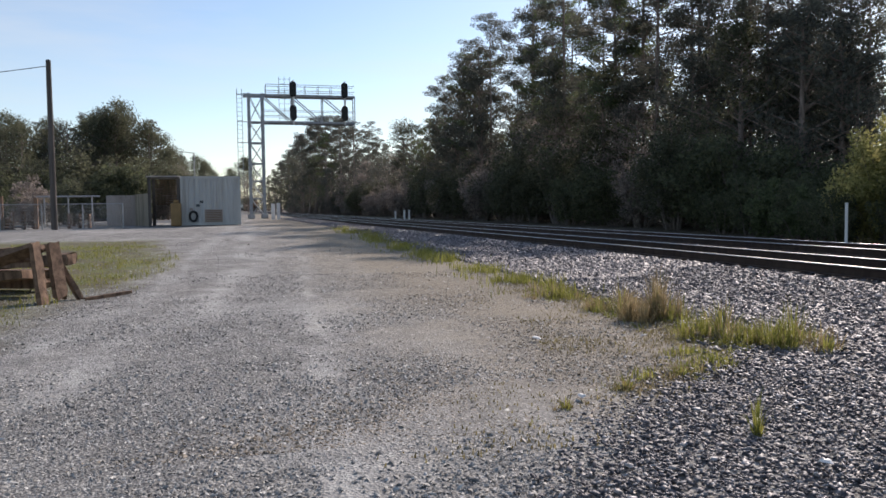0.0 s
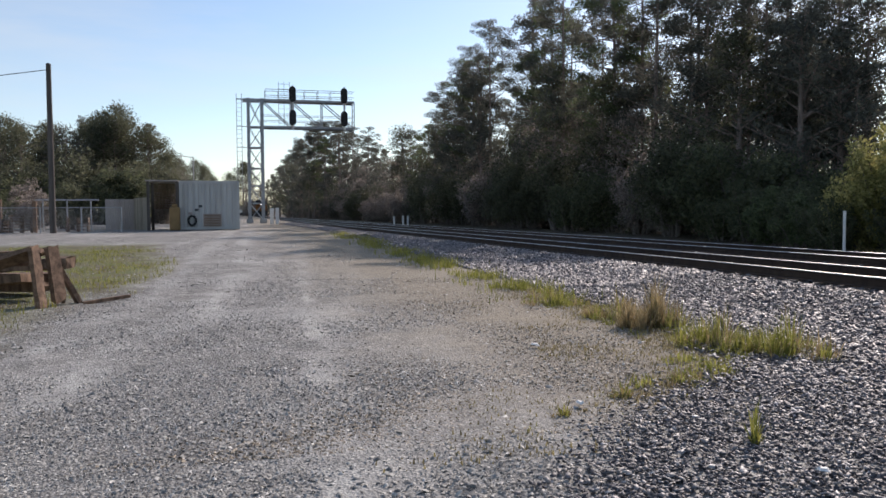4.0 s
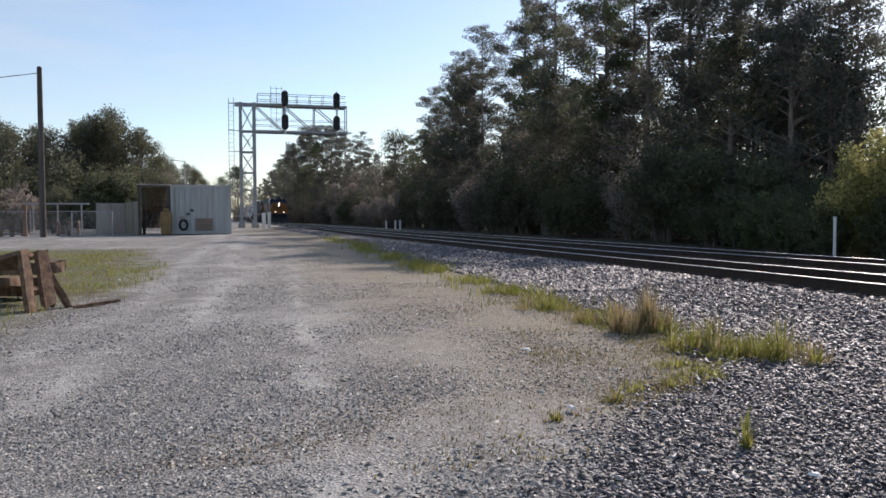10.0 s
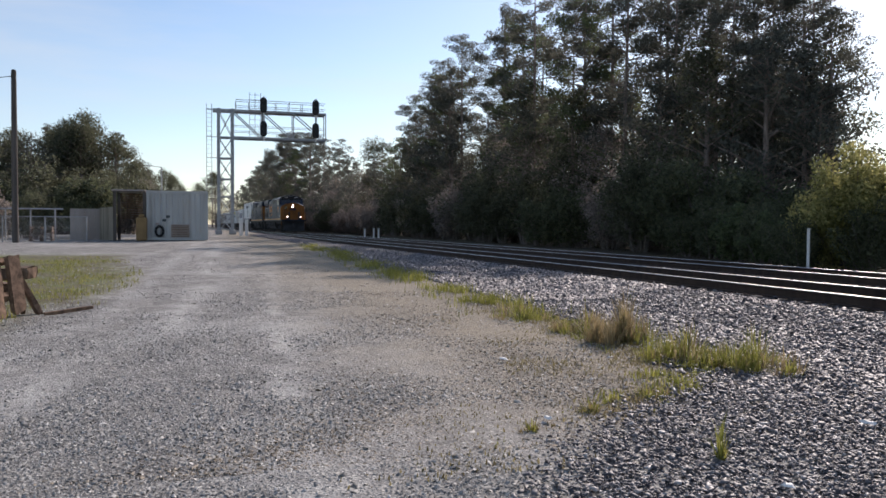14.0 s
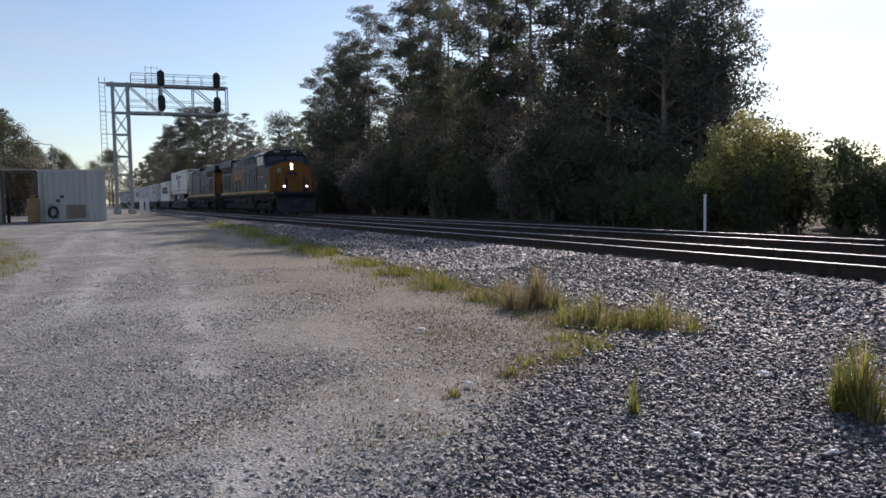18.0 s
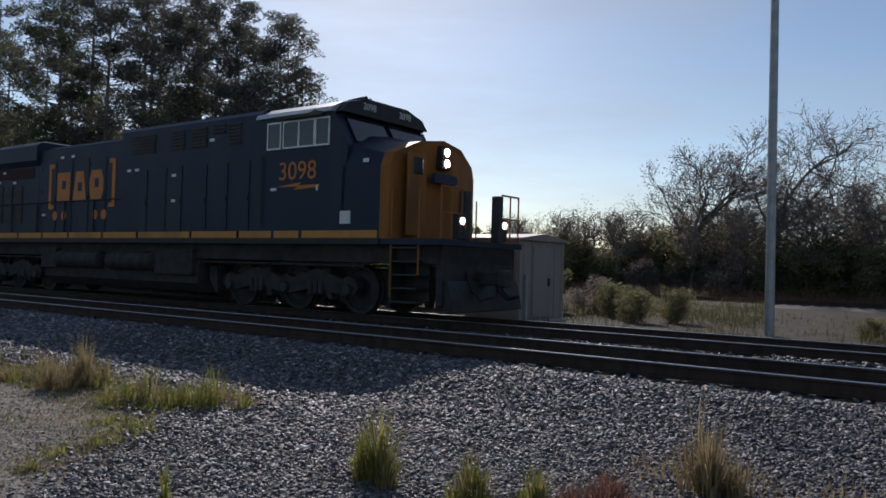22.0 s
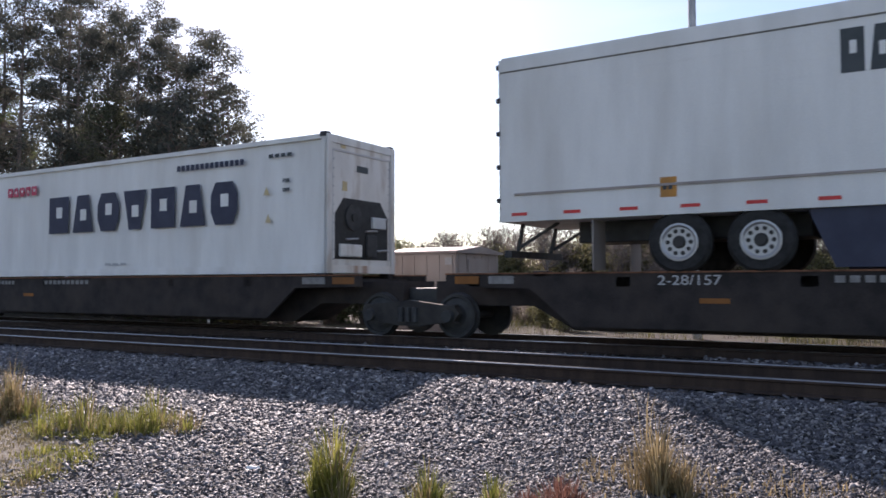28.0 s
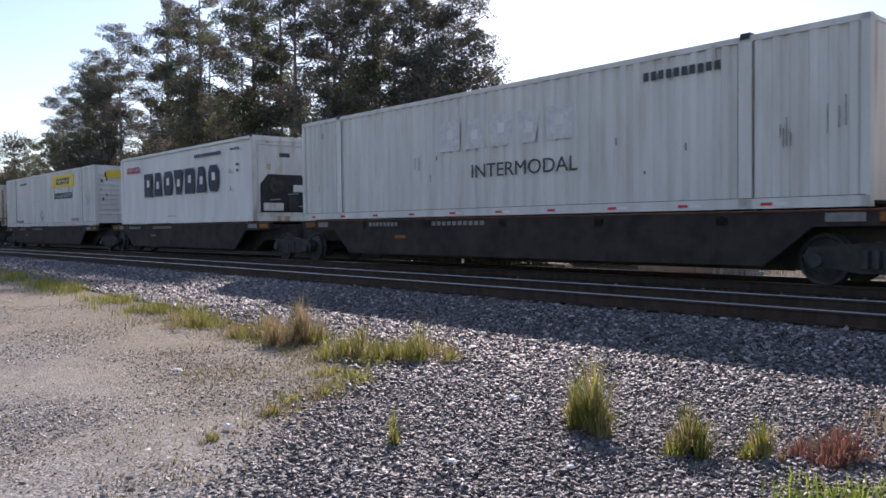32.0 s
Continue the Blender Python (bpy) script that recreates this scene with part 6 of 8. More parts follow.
def put_train():
    """The train's things with their offsets behind the leading nose."""
    t = []
    a = locomotive("locomotive", "dark blue and yellow diesel locomotive leading with lit headlights", "3098", M["orange"], False, True)
    t.append((a, 0.0, 0))
    b = locomotive("locomotive", "dark blue diesel locomotive running cab to the rear, yellow end", "5331", M["gold"], True, False)
    t.append((b, -42.18, 180))
    tr = trailer("semi_trailer")
    t.append((tr, -53.14, 0))
    t.append((hitch_stand("hitch_stand"), -45.52, 0))
    units = [("spine_car", -63.0, -43.92, 2, True, (-46.5, -60.5)), ("spine_car", -81.0, -63.8, 0, True, (-65.4, -77.3)), ("spine_car", -98.9, -81.8, 0, False, (-85.25, -97.4)),
             ("spine_car", -118.45, -100.15, 2, True, (-103.5, -115.7)), ("spine_car", -134.95, -119.25, 0, True, (-121.2, -133.0)), ("spine_car", -153.75, -135.75, 0, False, (-138.4, -150.5)),
             ("spine_car", -174.55, -156.05, 2, True, (-159.1, -171.2)), ("spine_car", -193.15, -175.35, 0, False, (-178.1, -190.2))]
    for nm, lo, hi, bf, br, stops in units:
        c = (lo + hi) / 2
        t.append((spine_car(nm, "dark articulated spine car carrying intermodal boxes", lo - c, hi - c, bf, br, [q - c for q in stops], "2-28/157" if lo == -63.0 else ""), c, 0))
        if lo in (-98.9, -153.75, -193.15):
            bogie(t[-1][0], lo - c + 1.3, (-0.9, 0.9), 0.42, frame_h=0.5)
    def reefer40(x):
        c = container("reefer_container", "white refrigerated container with dark block lettering, machinery at one end", 12.19, (-6.0, 6.0), M["white"], True, 2.44, 2.896, "white", False)
        for s in (-1, 1):
            y = s * 1.22
            blocky(c, -3.36, 3.75, 1.12, 2.08, s, y, M["navy"], 7)
            bars(c, 1.6, 2.42, 2.2, 0.13, s, y, M["navy"], 14)
            blocky(c, -5.3, -3.9, 2.2, 2.45, s, y, M["red_print"], 5)
            for q, z, wq in ((4.5, 2.5, 0.7), (4.9, 1.95, 0.2), (4.9, 1.75, 0.2)):
                bars(c, q, z, wq, 0.08, s, y, M["charcoal"], 4)
            for q, z in ((4.35, 1.7), (4.4, 1.1)):
                part("warning_sticker", slab(B(), [(q, z), (q + 0.17, z), (q + 0.085, z + 0.19)], y, s, 0.006), M["tan"], c)
            bars(c, -1.0, 0.25, 0.9, 0.06, s, y, M["grey_print"], 3)
        return c, x, 0
    def dry53(x, kind, rust=False, label=""):
        c = container("container", label, 16.15, (-6.1, 6.1), M["rusty_white"] if rust else M["white_worn"])
        for s in (-1, 1):
            y = s * 1.29
            if kind == "yellow":
                sg = part("yellow_panel", plate(B(), 1.45, 2.02, 5.0, 2.66, y, s, 0.012), M["sign_yellow"], c, "yellow panel with dark block lettering")
                blocky(sg, 2.15, 4.35, 2.17, 2.5, s, y + s * 0.012, M["green_print"], 5)
                words("Intermodal", 0.7, 3.22, y + s * 0.004, 1.42, s, M["green_print"], c, "lettering", 1.0)
                words("TOP LIFT ONLY", 0.2, -5.1, y + s * 0.006, 0.22, s, M["charcoal"], c, "lettering", 1.1)
                words("TOP LIFT ONLY", 0.17, 5.1, y + s * 0.006, 0.24, s, M["charcoal"], c, "lettering", 1.1)
                bm = B()
                for i in range(4):
                    a0, a1 = i * math.tau / 4, (i + 1) * math.tau / 4
                    add_beam(bm, (-0.6 + 0.3 * math.cos(a0), y + s * 0.004, 0.6 + 0.3 * math.sin(a0)), (-0.6 + 0.3 * math.cos(a1), y + s * 0.004, 0.6 + 0.3 * math.sin(a1)), 0.03, 0.012)
                part("diamond_outline", bm, M["grey_print"], c)
                bars(c, -4.9, 2.45, 1.4, 0.1, s, y, M["charcoal"], 8)
            else:
                blocky(c, -1.7, 2.55, 1.55, 2.25, s, y, M["faded"], 5)
                words("INTERMODAL", 0.44, 0.95, y + s * 0.006, 0.88, s, M["charcoal"], c, "lettering", 1.15)
                bars(c, 4.1, 2.42, 1.6, 0.16, s, y, M["charcoal"], 10)
                for q, z, hh in ((-2.7, 1.2, 0.3), (-2.55, 1.15, 0.35), (5.5, 2.55, 0.3), (-7.2, 0.8, 0.2)):
                    part("scrape_mark", plate(B(), q, z, q + 0.06, z + hh, y, s, 0.005), M["grey_print"], c)
        if kind == "yellow":
            sg = part("yellow_end_panel", add_box(B(), 8.09, -0.75, 2.3, 8.105, 0.25, 2.66), M["sign_yellow"], c)
        return c, x, 0
    t.append(reefer40(-71.37))
    t.append(dry53(-91.33, "yellow", label="white ribbed container with yellow panel and green lettering"))
    t.append(dry53(-109.65, "plain", True, "white ribbed container with faded lettering and rusty end"))
    t.append(reefer40(-127.09))
    t.append(dry53(-144.45, "yellow", label="white ribbed container with yellow panel and green lettering"))
    t.append(dry53(-165.15, "plain", True, "white ribbed container with faded lettering and rusty end"))
    t.append(dry53(-184.15, "yellow", label="white ribbed container with yellow panel and green lettering"))
    return t


TRAIN = put_train()


def train_rows(off, turn, lift):
    rows = []
    for i in range(0, 33):
        x = nose_at(i) + off
        sh, sl = bend(x)
        rows.append((i, pose(x, FAR - sh, RAIL_TOP + lift, 0, 0, turn + math.degrees(math.atan(sl)))))
    return rows


def motions():
    for ob, off, turn in TRAIN:
        lift = 1.255 if ob["category"] == "shipping container" else 0.0
        rows = train_rows(off, turn, lift)
        ob.matrix_basis = rows[0][1]
        walk(ob, rows)


# ---- vegetation ----
def quads_cloud(centers, normals_rng, size, lift=0.0, aspect=0.5):
    """Small leaf quads about the centres, turned at random."""
    n = len(centers)
    r = normals_rng
    u = r.normal(0, 1, (n, 3))
    u /= np.linalg.norm(u, axis=1)[:, None]
    w = r.normal(0, 1, (n, 3))
    v = np.cross(u, w)
    v /= np.linalg.norm(v, axis=1)[:, None]
    u, v = u * size[:, None], v * (size * aspect)[:, None]
    c = np.asarray(centers)
    verts = np.stack([c - u * 0.5 - v * 0.25, c + v * 0.5, c + u * 0.5 - v * 0.2, c - v * 0.45], 1)
    return verts.reshape(-1, 3), np.arange(n * 4).reshape(n, 4)


def crown(name, centers, sizes, per, leaf, material, seed, parent=None, flat=0.7, aspect=0.5):
    """Clumps of leaves: per leaves round each centre."""
    r = np.random.default_rng(seed)
    pts, sz = [], []
    for c, s in zip(centers, sizes):
        k = max(4, int(per * s * s))
        d = r.normal(0, 1, (k, 3))
        d /= np.linalg.norm(d, axis=1)[:, None]
        rad = s * r.uniform(0.25, 1.0, k) ** 0.6
        pts.append(np.asarray(c) + d * rad[:, None] * np.array([1, 1, flat]))
        sz.append(leaf * r.uniform(0.6, 1.4, k))
    v, f = quads_cloud(np.concatenate(pts), r, np.concatenate(sz), aspect=aspect)
    ob = new(name, cloud_mesh(name, v, f, material))
    ob.parent = parent
    return ob


def pine(seed, h, bare=0.5, wide=1.0, mt="needles"):
    """A tall southern pine: long trunk, open crown of needle clumps at the limbs' ends."""
    rng = random.Random(seed)
    T = thing("pine_tree", Matrix(), "tall dark green pine with a long bare trunk", "tree", "pines")
    bm = B()
    lean = (rng.uniform(-0.02, 0.02), rng.uniform(-0.02, 0.02))
    zs = [0, 0.5, h * 0.25, h * 0.5, h * 0.75, h * 0.97]
    pts = [(lean[0] * z + rng.uniform(-0.06, 0.06) * (z > 1), lean[1] * z + rng.uniform(-0.06, 0.06) * (z > 1), z - 0.15) for z in zs]
    r0 = 0.0085 * h + 0.02
    tapered(bm, pts, [r0 * 1.25, r0, r0 * 0.85, r0 * 0.68, r0 * 0.42, 0.03])
    part("trunk", bm, M["bark"], T)
    bl, cs, ss = B(), [], []
    z = h * bare
    while z < h * 0.98:
        f = (z / h - bare) / (1 - bare)
        reach = wide * (0.165 * h) * (1 - f ** 2.2) ** 0.6 * rng.uniform(0.45, 1.25) * (0.5 + 0.5 * min(1, f * 2.2)) + 0.5
        a = rng.uniform(0, math.tau)
        base = Vector((lean[0] * z, lean[1] * z, z))
        tip = base + Vector((math.cos(a) * reach, math.sin(a) * reach, reach * rng.uniform(-0.05, 0.5)))
        tapered(bl, [base, (base + tip) / 2 + Vector((0, 0, -0.06 * reach)), tip], [0.055, 0.035, 0.012], 5)
        for q in (0.5, 0.68, 0.85, 1.0):
            if rng.random() < 0.5 + 0.4 * q:
                c = base.lerp(tip, q) + Vector((rng.uniform(-0.4, 0.4), rng.uniform(-0.4, 0.4), rng.uniform(-0.05, 0.4)))
                cs.append(c)
                ss.append(rng.uniform(0.36, 0.84) * (0.6 + 0.022 * h))
        z += rng.uniform(0.22, 0.5)
    # a few dead stubs on the bare trunk
    for i in range(9):
        z = h * rng.uniform(0.15, bare)
        a, r = rng.uniform(0, math.tau), rng.uniform(0.3, 1.4)
        tapered(bl, [(lean[0] * z, lean[1] * z, z), (math.cos(a) * r * 0.6, math.sin(a) * r * 0.6, z + 0.05), (math.cos(a) * r, math.sin(a) * r, z - 0.05)], [0.03, 0.02, 0.008], 4)
    for i in range(4):
        cs.append(Vector((lean[0] * h + rng.uniform(-0.35, 0.35), lean[1] * h + rng.uniform(-0.35, 0.35), h - 0.35 * i)))
        ss.append(rng.uniform(0.4, 0.65))
    tagged(part("branchwork", bl, M["bark"], T), kind="stuff")
    crown("crown", cs, ss, 215, 0.23, M[mt], seed, T, 0.58, 0.3)
    return T


def shrub(seed, h, w, mt, name="shrub", label="leafy shrub", per=80, leaf=0.16, group="shrubs", stems=7, category="shrub", gaps=0.6):
    rng = random.Random(seed)
    S = thing(name, Matrix(), label, category, group)
    bl, cs, ss = B(), [], []
    for i in range(stems):
        a = rng.uniform(0, math.tau)
        r = w * 0.5 * rng.uniform(0.1, 0.95)
        top = Vector((math.cos(a) * r, math.sin(a) * r, h * rng.uniform(0.55, 1.0) * (1 - 0.35 * (r / (w * 0.5)) ** 2)))
        foot = Vector((math.cos(a) * r * 0.25, math.sin(a) * r * 0.25, -0.08))
        tapered(bl, [foot, foot.lerp(top, 0.5) + Vector((0, 0, h * 0.06)), top], [0.03 + 0.006 * h, 0.02, 0.008], 5)
        for q in (0.3, 0.5, 0.7, 0.85, 1.0):
            if rng.random() < gaps + 0.25:
                cs.append(foot.lerp(top, q) + Vector((rng.uniform(-0.25, 0.25) * w * 0.3, rng.uniform(-0.25, 0.25) * w * 0.3, 0)))
                ss.append(rng.uniform(0.2, 0.36) * (0.5 * w + 0.35 * h) * 0.6)
    tagged(part("stemwork", bl, M["bare_bark"], S), kind="stuff")
    crown("foliage", cs, ss, per / max(0.2, (sum(ss) / len(ss)) ** 2) * 0.6, leaf, M[mt], seed, S, 0.8, 0.6)
    return S


def bare_tree(seed, h, spread_=0.5, label="leafless grey-brown tree with fine twigs", twig=4):
    rng = random.Random(seed)
    T = thing("bare_tree", Matrix(), label, "tree", "bare trees")
    trunk, limbs, tips = B(), B(), []

    def grow(bm, base, way, length, r, depth):
        pts, p, d = [base], base, way
        for i in range(3):
            d = (d + Vector((rng.uniform(-0.22, 0.22), rng.uniform(-0.22, 0.22), rng.uniform(-0.05, 0.16)))).normalized()
            p = p + d * length / 3
            pts.append(p)
        tapered(bm, pts, [r, r * 0.85, r * 0.7, r * 0.5], 6 if depth < 2 else 4)
        if depth >= twig:
            tips.append(p)
            return
        for i in range(rng.choice((3, 4, 4)) if depth else 6):
            q = rng.uniform(0.35, 1.0) if i else 1.0
            j = min(2, int(q * 3))
            at = pts[j].lerp(pts[j + 1], q * 3 - j)
            a, tilt = rng.uniform(0, math.tau), rng.uniform(0.35, 0.95) * (spread_ + 0.5)
            side = d.to_track_quat('Z', 'Y') @ Vector((math.sin(tilt) * math.cos(a), math.sin(tilt) * math.sin(a), math.cos(tilt)))
            grow(limbs, at, side.normalized(), length * rng.uniform(0.5, 0.75), max(r * 0.5, 0.013), depth + 1)

    grow(trunk, Vector((0, 0, -0.1)), Vector((rng.uniform(-0.08, 0.08), rng.uniform(-0.08, 0.08), 1)), h * 0.42, 0.014 * h + 0.03, 0)
    part("trunk", trunk, M["bare_bark"], T)
    tagged(part("branchwork", limbs, M["bare_bark"], T), kind="stuff")
    tips = tips[::3] if twig > 4 else tips[::2]
    tagged(crown("twigs_and_dead_leaves", tips, [rng.uniform(0.3, 0.6) for _ in tips], 60, 0.12, M["brush"], seed, T, 0.8, 0.3), "fine twigs with a few dead leaves", kind="stuff")
    return T


def blades(xs, ys, heights, rng, lean=0.35, width=0.012, z0=None):
    """Bent grass blades of two quads each, as arrays."""
    n = len(xs)
    a = rng.uniform(0, math.tau, n)
    d = np.stack([np.cos(a), np.sin(a), 0 * a], 1)
    side = np.stack([-np.sin(a), np.cos(a), 0 * a], 1)
    base = np.stack([xs, ys, ground_z(xs, ys) - 0.01 if z0 is None else z0], 1)
    ln = np.abs(rng.normal(0, lean, n))[:, None] * heights[:, None]
    w = width * rng.uniform(0.6, 1.3, n)[:, None]
    up = np.array([0, 0, 1])
    mid = base + d * ln * 0.35 + up * heights[:, None] * 0.6
    tip = base + d * ln * 1.1 + up * heights[:, None] * (1 - 0.3 * np.clip(ln / heights[:, None], 0, 1))
    v = np.stack([base - side * w, base + side * w, mid + side * w * 0.75, mid - side * w * 0.75, tip + side * w * 0.15, tip - side * w * 0.15], 1)
    f = np.array([(0, 1, 2, 3), (3, 2, 4, 5)])[None] + (np.arange(n) * 6)[:, None, None]
    return v.reshape(-1, 3), f.reshape(-1, 4)


def fan(r, h, n, rng, width=0.0038):
    """Blades that spring from a small crown and arch outwards; returns arrays."""
    a, q = rng.uniform(0, math.tau, n), rng.uniform(0, 1, n) ** 0.7
    hs = h * (0.3 + 0.75 * rng.beta(2.2, 1.8, n)) * (1.08 - 0.35 * q)
    out = np.stack([np.cos(a), np.sin(a), 0 * a], 1)
    turn = a + rng.normal(0, 0.5, n)
    way = np.stack([np.cos(turn), np.sin(turn), 0 * a], 1)
    side = np.stack([-np.sin(turn), np.cos(turn), 0 * a], 1)
    up = np.array([0, 0, 1.0])
    base = out * (q * r * 0.45)[:, None] - up * 0.02
    reach = ((0.06 + 0.5 * q * q + 0.12 * rng.uniform(0, 1, n)) * hs + 0.15 * r * q)[:, None]
    droop = (0.3 * q * rng.uniform(0.2, 1.1, n))[:, None]
    H = hs[:, None]
    p1, p2, p3 = base + way * reach * 0.25 + up * H * 0.45, base + way * reach * 0.62 + up * H * 0.82, base + way * reach * 1.15 + up * H * (1.0 - droop)
    w = (width * rng.uniform(0.6, 1.4, n))[:, None]
    v = np.stack([base - side * w, base + side * w, p1 + side * w, p1 - side * w, p2 + side * w * 0.7, p2 - side * w * 0.7, p3 + side * w * 0.1, p3 - side * w * 0.1], 1)
    f = np.array([(0, 1, 2, 3), (3, 2, 4, 5), (5, 4, 6, 7)])[None] + (np.arange(n) * 8)[:, None, None]
    return v.reshape(-1, 3), f.reshape(-1, 4)


def tuft(name, x, y, r, h, n, mt, seed, label, mixed=None, kind_cat="grass tuft"):
    rng = np.random.default_rng(seed)
    T = thing(name, Matrix.Translation((x, y, float(ground_z(x, y)))), label, kind_cat, "grass tufts")
    for q, (m2, k) in enumerate(((mt, n),) if not mixed else ((mt, n), mixed)):
        # several crowns close together make an uneven clump
        vs, fs, at = [], [], 0
        crowns = max(2, int(r * 22))
        for c in range(crowns):
            ca, cd, cs = rng.uniform(0, math.tau), r * 0.8 * rng.uniform(0, 1) ** 0.5 * (c > 0), (rng.uniform(0.35, 1.0) if c else 1.0)
            v, f = fan(r * 0.55, h * cs * (1 - 0.45 * cd / r), int(1.7 * k / crowns) + 3, rng)
            vs.append(v + np.array([cd * math.cos(ca), cd * math.sin(ca), 0]))
            fs.append(f + at)
            at += len(v)
        ob = new("leaf_tuft" if q == 0 else "dry_leaf_tuft", cloud_mesh("leaf_tuft", np.concatenate(vs), np.concatenate(fs), M[m2]))
        ob.parent = T
        tagged(ob, kind="stuff")
    return T


def woodland_tree(seed, h, w, mt, label, low=0.12, per=62, leaf=0.2):
    """A full-crowned tree, leafy almost to the ground, with an uneven outline."""
    rng = random.Random(seed)
    T = thing("woodland_tree", Matrix(), label, "tree", "woodland trees")
    bm, bl, cs, ss = B(), B(), [], []
    tapered(bm, [(0, 0, -0.2), (0.1, 0.05, h * 0.4), (0.0, 0.15, h * 0.9)], [0.02 * h, 0.014 * h, 0.03], 8)
    part("trunk", bm, M["bark"], T)
    for i in range(int(34 + h * 2.2)):
        f = rng.uniform(0.0, 1.0)
        z = h * (low + (1 - low) * f)
        reach = w * 0.5 * (math.sin(math.pi * min(1, 0.18 + 0.82 * f) ** 0.9) ** 0.6) * rng.uniform(0.45, 1.1)
        a = rng.uniform(0, math.tau)
        base, tip = Vector((0, 0, max(0.5, z - reach * 0.5))), Vector((math.cos(a) * reach, math.sin(a) * reach, z))
        tapered(bl, [base, base.lerp(tip, 0.6), tip], [0.05, 0.03, 0.012], 4)
        for q in (0.6, 1.0):
            cs.append(base.lerp(tip, q) + Vector((rng.uniform(-0.4, 0.4), rng.uniform(-0.4, 0.4), rng.uniform(-0.3, 0.3))))
            ss.append(rng.uniform(0.06, 0.115) * (w + h * 0.3))
    tagged(part("branchwork", bl, M["bark"], T), kind="stuff")
    crown("crown", cs, ss, per, leaf, M[mt], seed, T, 0.75, 0.5)
    return T


# pines beyond the track: a wall of them to the left, thinning to an edge
pines = [pine(11, 22.5, 0.3), pine(12, 23.5, 0.4, 0.9), pine(13, 20.5, 0.28, 1.1), pine(14, 23.0, 0.45, 0.85), pine(15, 18.5, 0.2, 1.15, "needles_lit"), pine(16, 21.5, 0.32, 1.0), pine(9, 17.0, 0.1, 1.0), pine(8, 19.0, 0.25, 1.35, "needles_lit")]
woods = [woodland_tree(17, 9.0, 6.0, "needles", "dense dark evergreen tree at the wood's edge"), woodland_tree(18, 11.0, 6.5, "broad", "brownish green tree among the pines"),
         woodland_tree(19, 8.0, 6.0, "brush", "twiggy grey-brown tree among the pines", 0.1, 40, 0.2), woodland_tree(20, 12.5, 8.0, "broad", "wide dull green tree", 0.15)]
used = set()
late = []
prng = random.Random(77)


def plant(kinds, i, x, y, s=1.0, z=None):
    src = kinds[i]
    m = Matrix.Translation((x, y, float(ground_z(x, y)) if z is None else z)) @ Matrix.Rotation(prng.uniform(0, math.tau), 4, 'Z')
    if (id(kinds), i) not in used:
        used.add((id(kinds), i))
        src.matrix_basis = m @ Matrix.Scale(s, 4)
        return src
    ob = copy_thing(src, m)
    ob.scale = (s, s, s)
    return ob


# (kind, x, y, height factor) of the edge, where the wood steps down to scrub
for k2, i, x, y, s in ((woods, 0, -31.0, 28.4, 0.9), (woods, 0, -31.6, 28.2, 1.12), (woods, 1, -34.0, 32.0, 1.0), (woods, 0, -38.0, 33.5, 1.1), (woods, 3, -42.0, 34.0, 1.0), (woods, 0, -32.5, 26.8, 1.2), (pines, 6, -31.6, 29.6, 0.7), (pines, 6, -32.6, 29.4, 0.86), (pines, 6, -37.4, 30.0, 0.92), (pines, 6, -43.2, 30.5, 1.0), (pines, 2, -34.5, 28.6, 0.7), (pines, 0, -36.0, 27.3, 0.7), (woods, 1, -36.5, 26.0, 1.0),
                       (pines, 5, -38.5, 28.2, 0.78), (pines, 1, -41.5, 27.5, 0.8), (woods, 0, -41.0, 26.0, 1.1), (pines, 3, -44.5, 28.8, 0.86), (pines, 2, -47.0, 27.2, 0.96), (woods, 2, -46.5, 25.6, 1.0), (pines, 0, -50.0, 28.0, 0.93), (pines, 4, -52.5, 27.0, 1.05),
                       (pines, 5, -55.0, 28.3, 0.98), (woods, 1, -52.0, 26.0, 1.0), (woods, 2, -56.5, 26.0, 1.1), (pines, 1, -35.5, 31.5, 0.68), (pines, 3, -40.0, 32.0, 0.8), (pines, 2, -45.5, 33.0, 0.95), (pines, 1, -51.0, 32.5, 0.98)):
    plant(k2, i, x, y, s)
x = -58.0
while x > -270:
    for row in range(2):
        if prng.random() < (0.9, 0.8)[row]:
            plant(pines, prng.randrange(6), x + prng.uniform(-1.5, 1.5), 27.0 + row * 5 + prng.uniform(-1.2, 1.5) - bend(x)[0] * 0.7, prng.uniform(0.84, 1.06) * (0.95 if x > -70 else 0.84 if x > -78 else 0.77 if x > -87 else 0.7 if x > -92 else 0.61 if x > -98 else 0.55 if x > -112 else 0.46 if x > -140 else 0.62))
    plant(woods, prng.choice((1, 2, 2, 0)), x + prng.uniform(-1.5, 1.5), 25.3 + prng.uniform(-0.5, 1.0) - bend(x)[0] * 0.8, prng.uniform(0.8, 1.2))
    x -= 4.1 + 0.02 * (-x - 58)
for i in range(13):
    yy = prng.uniform(34, 46)
    plant(woods, prng.choice((0, 1, 3)), -yy * math.tan(radians(prng.uniform(49, 68))), yy, prng.uniform(0.6, 0.95))
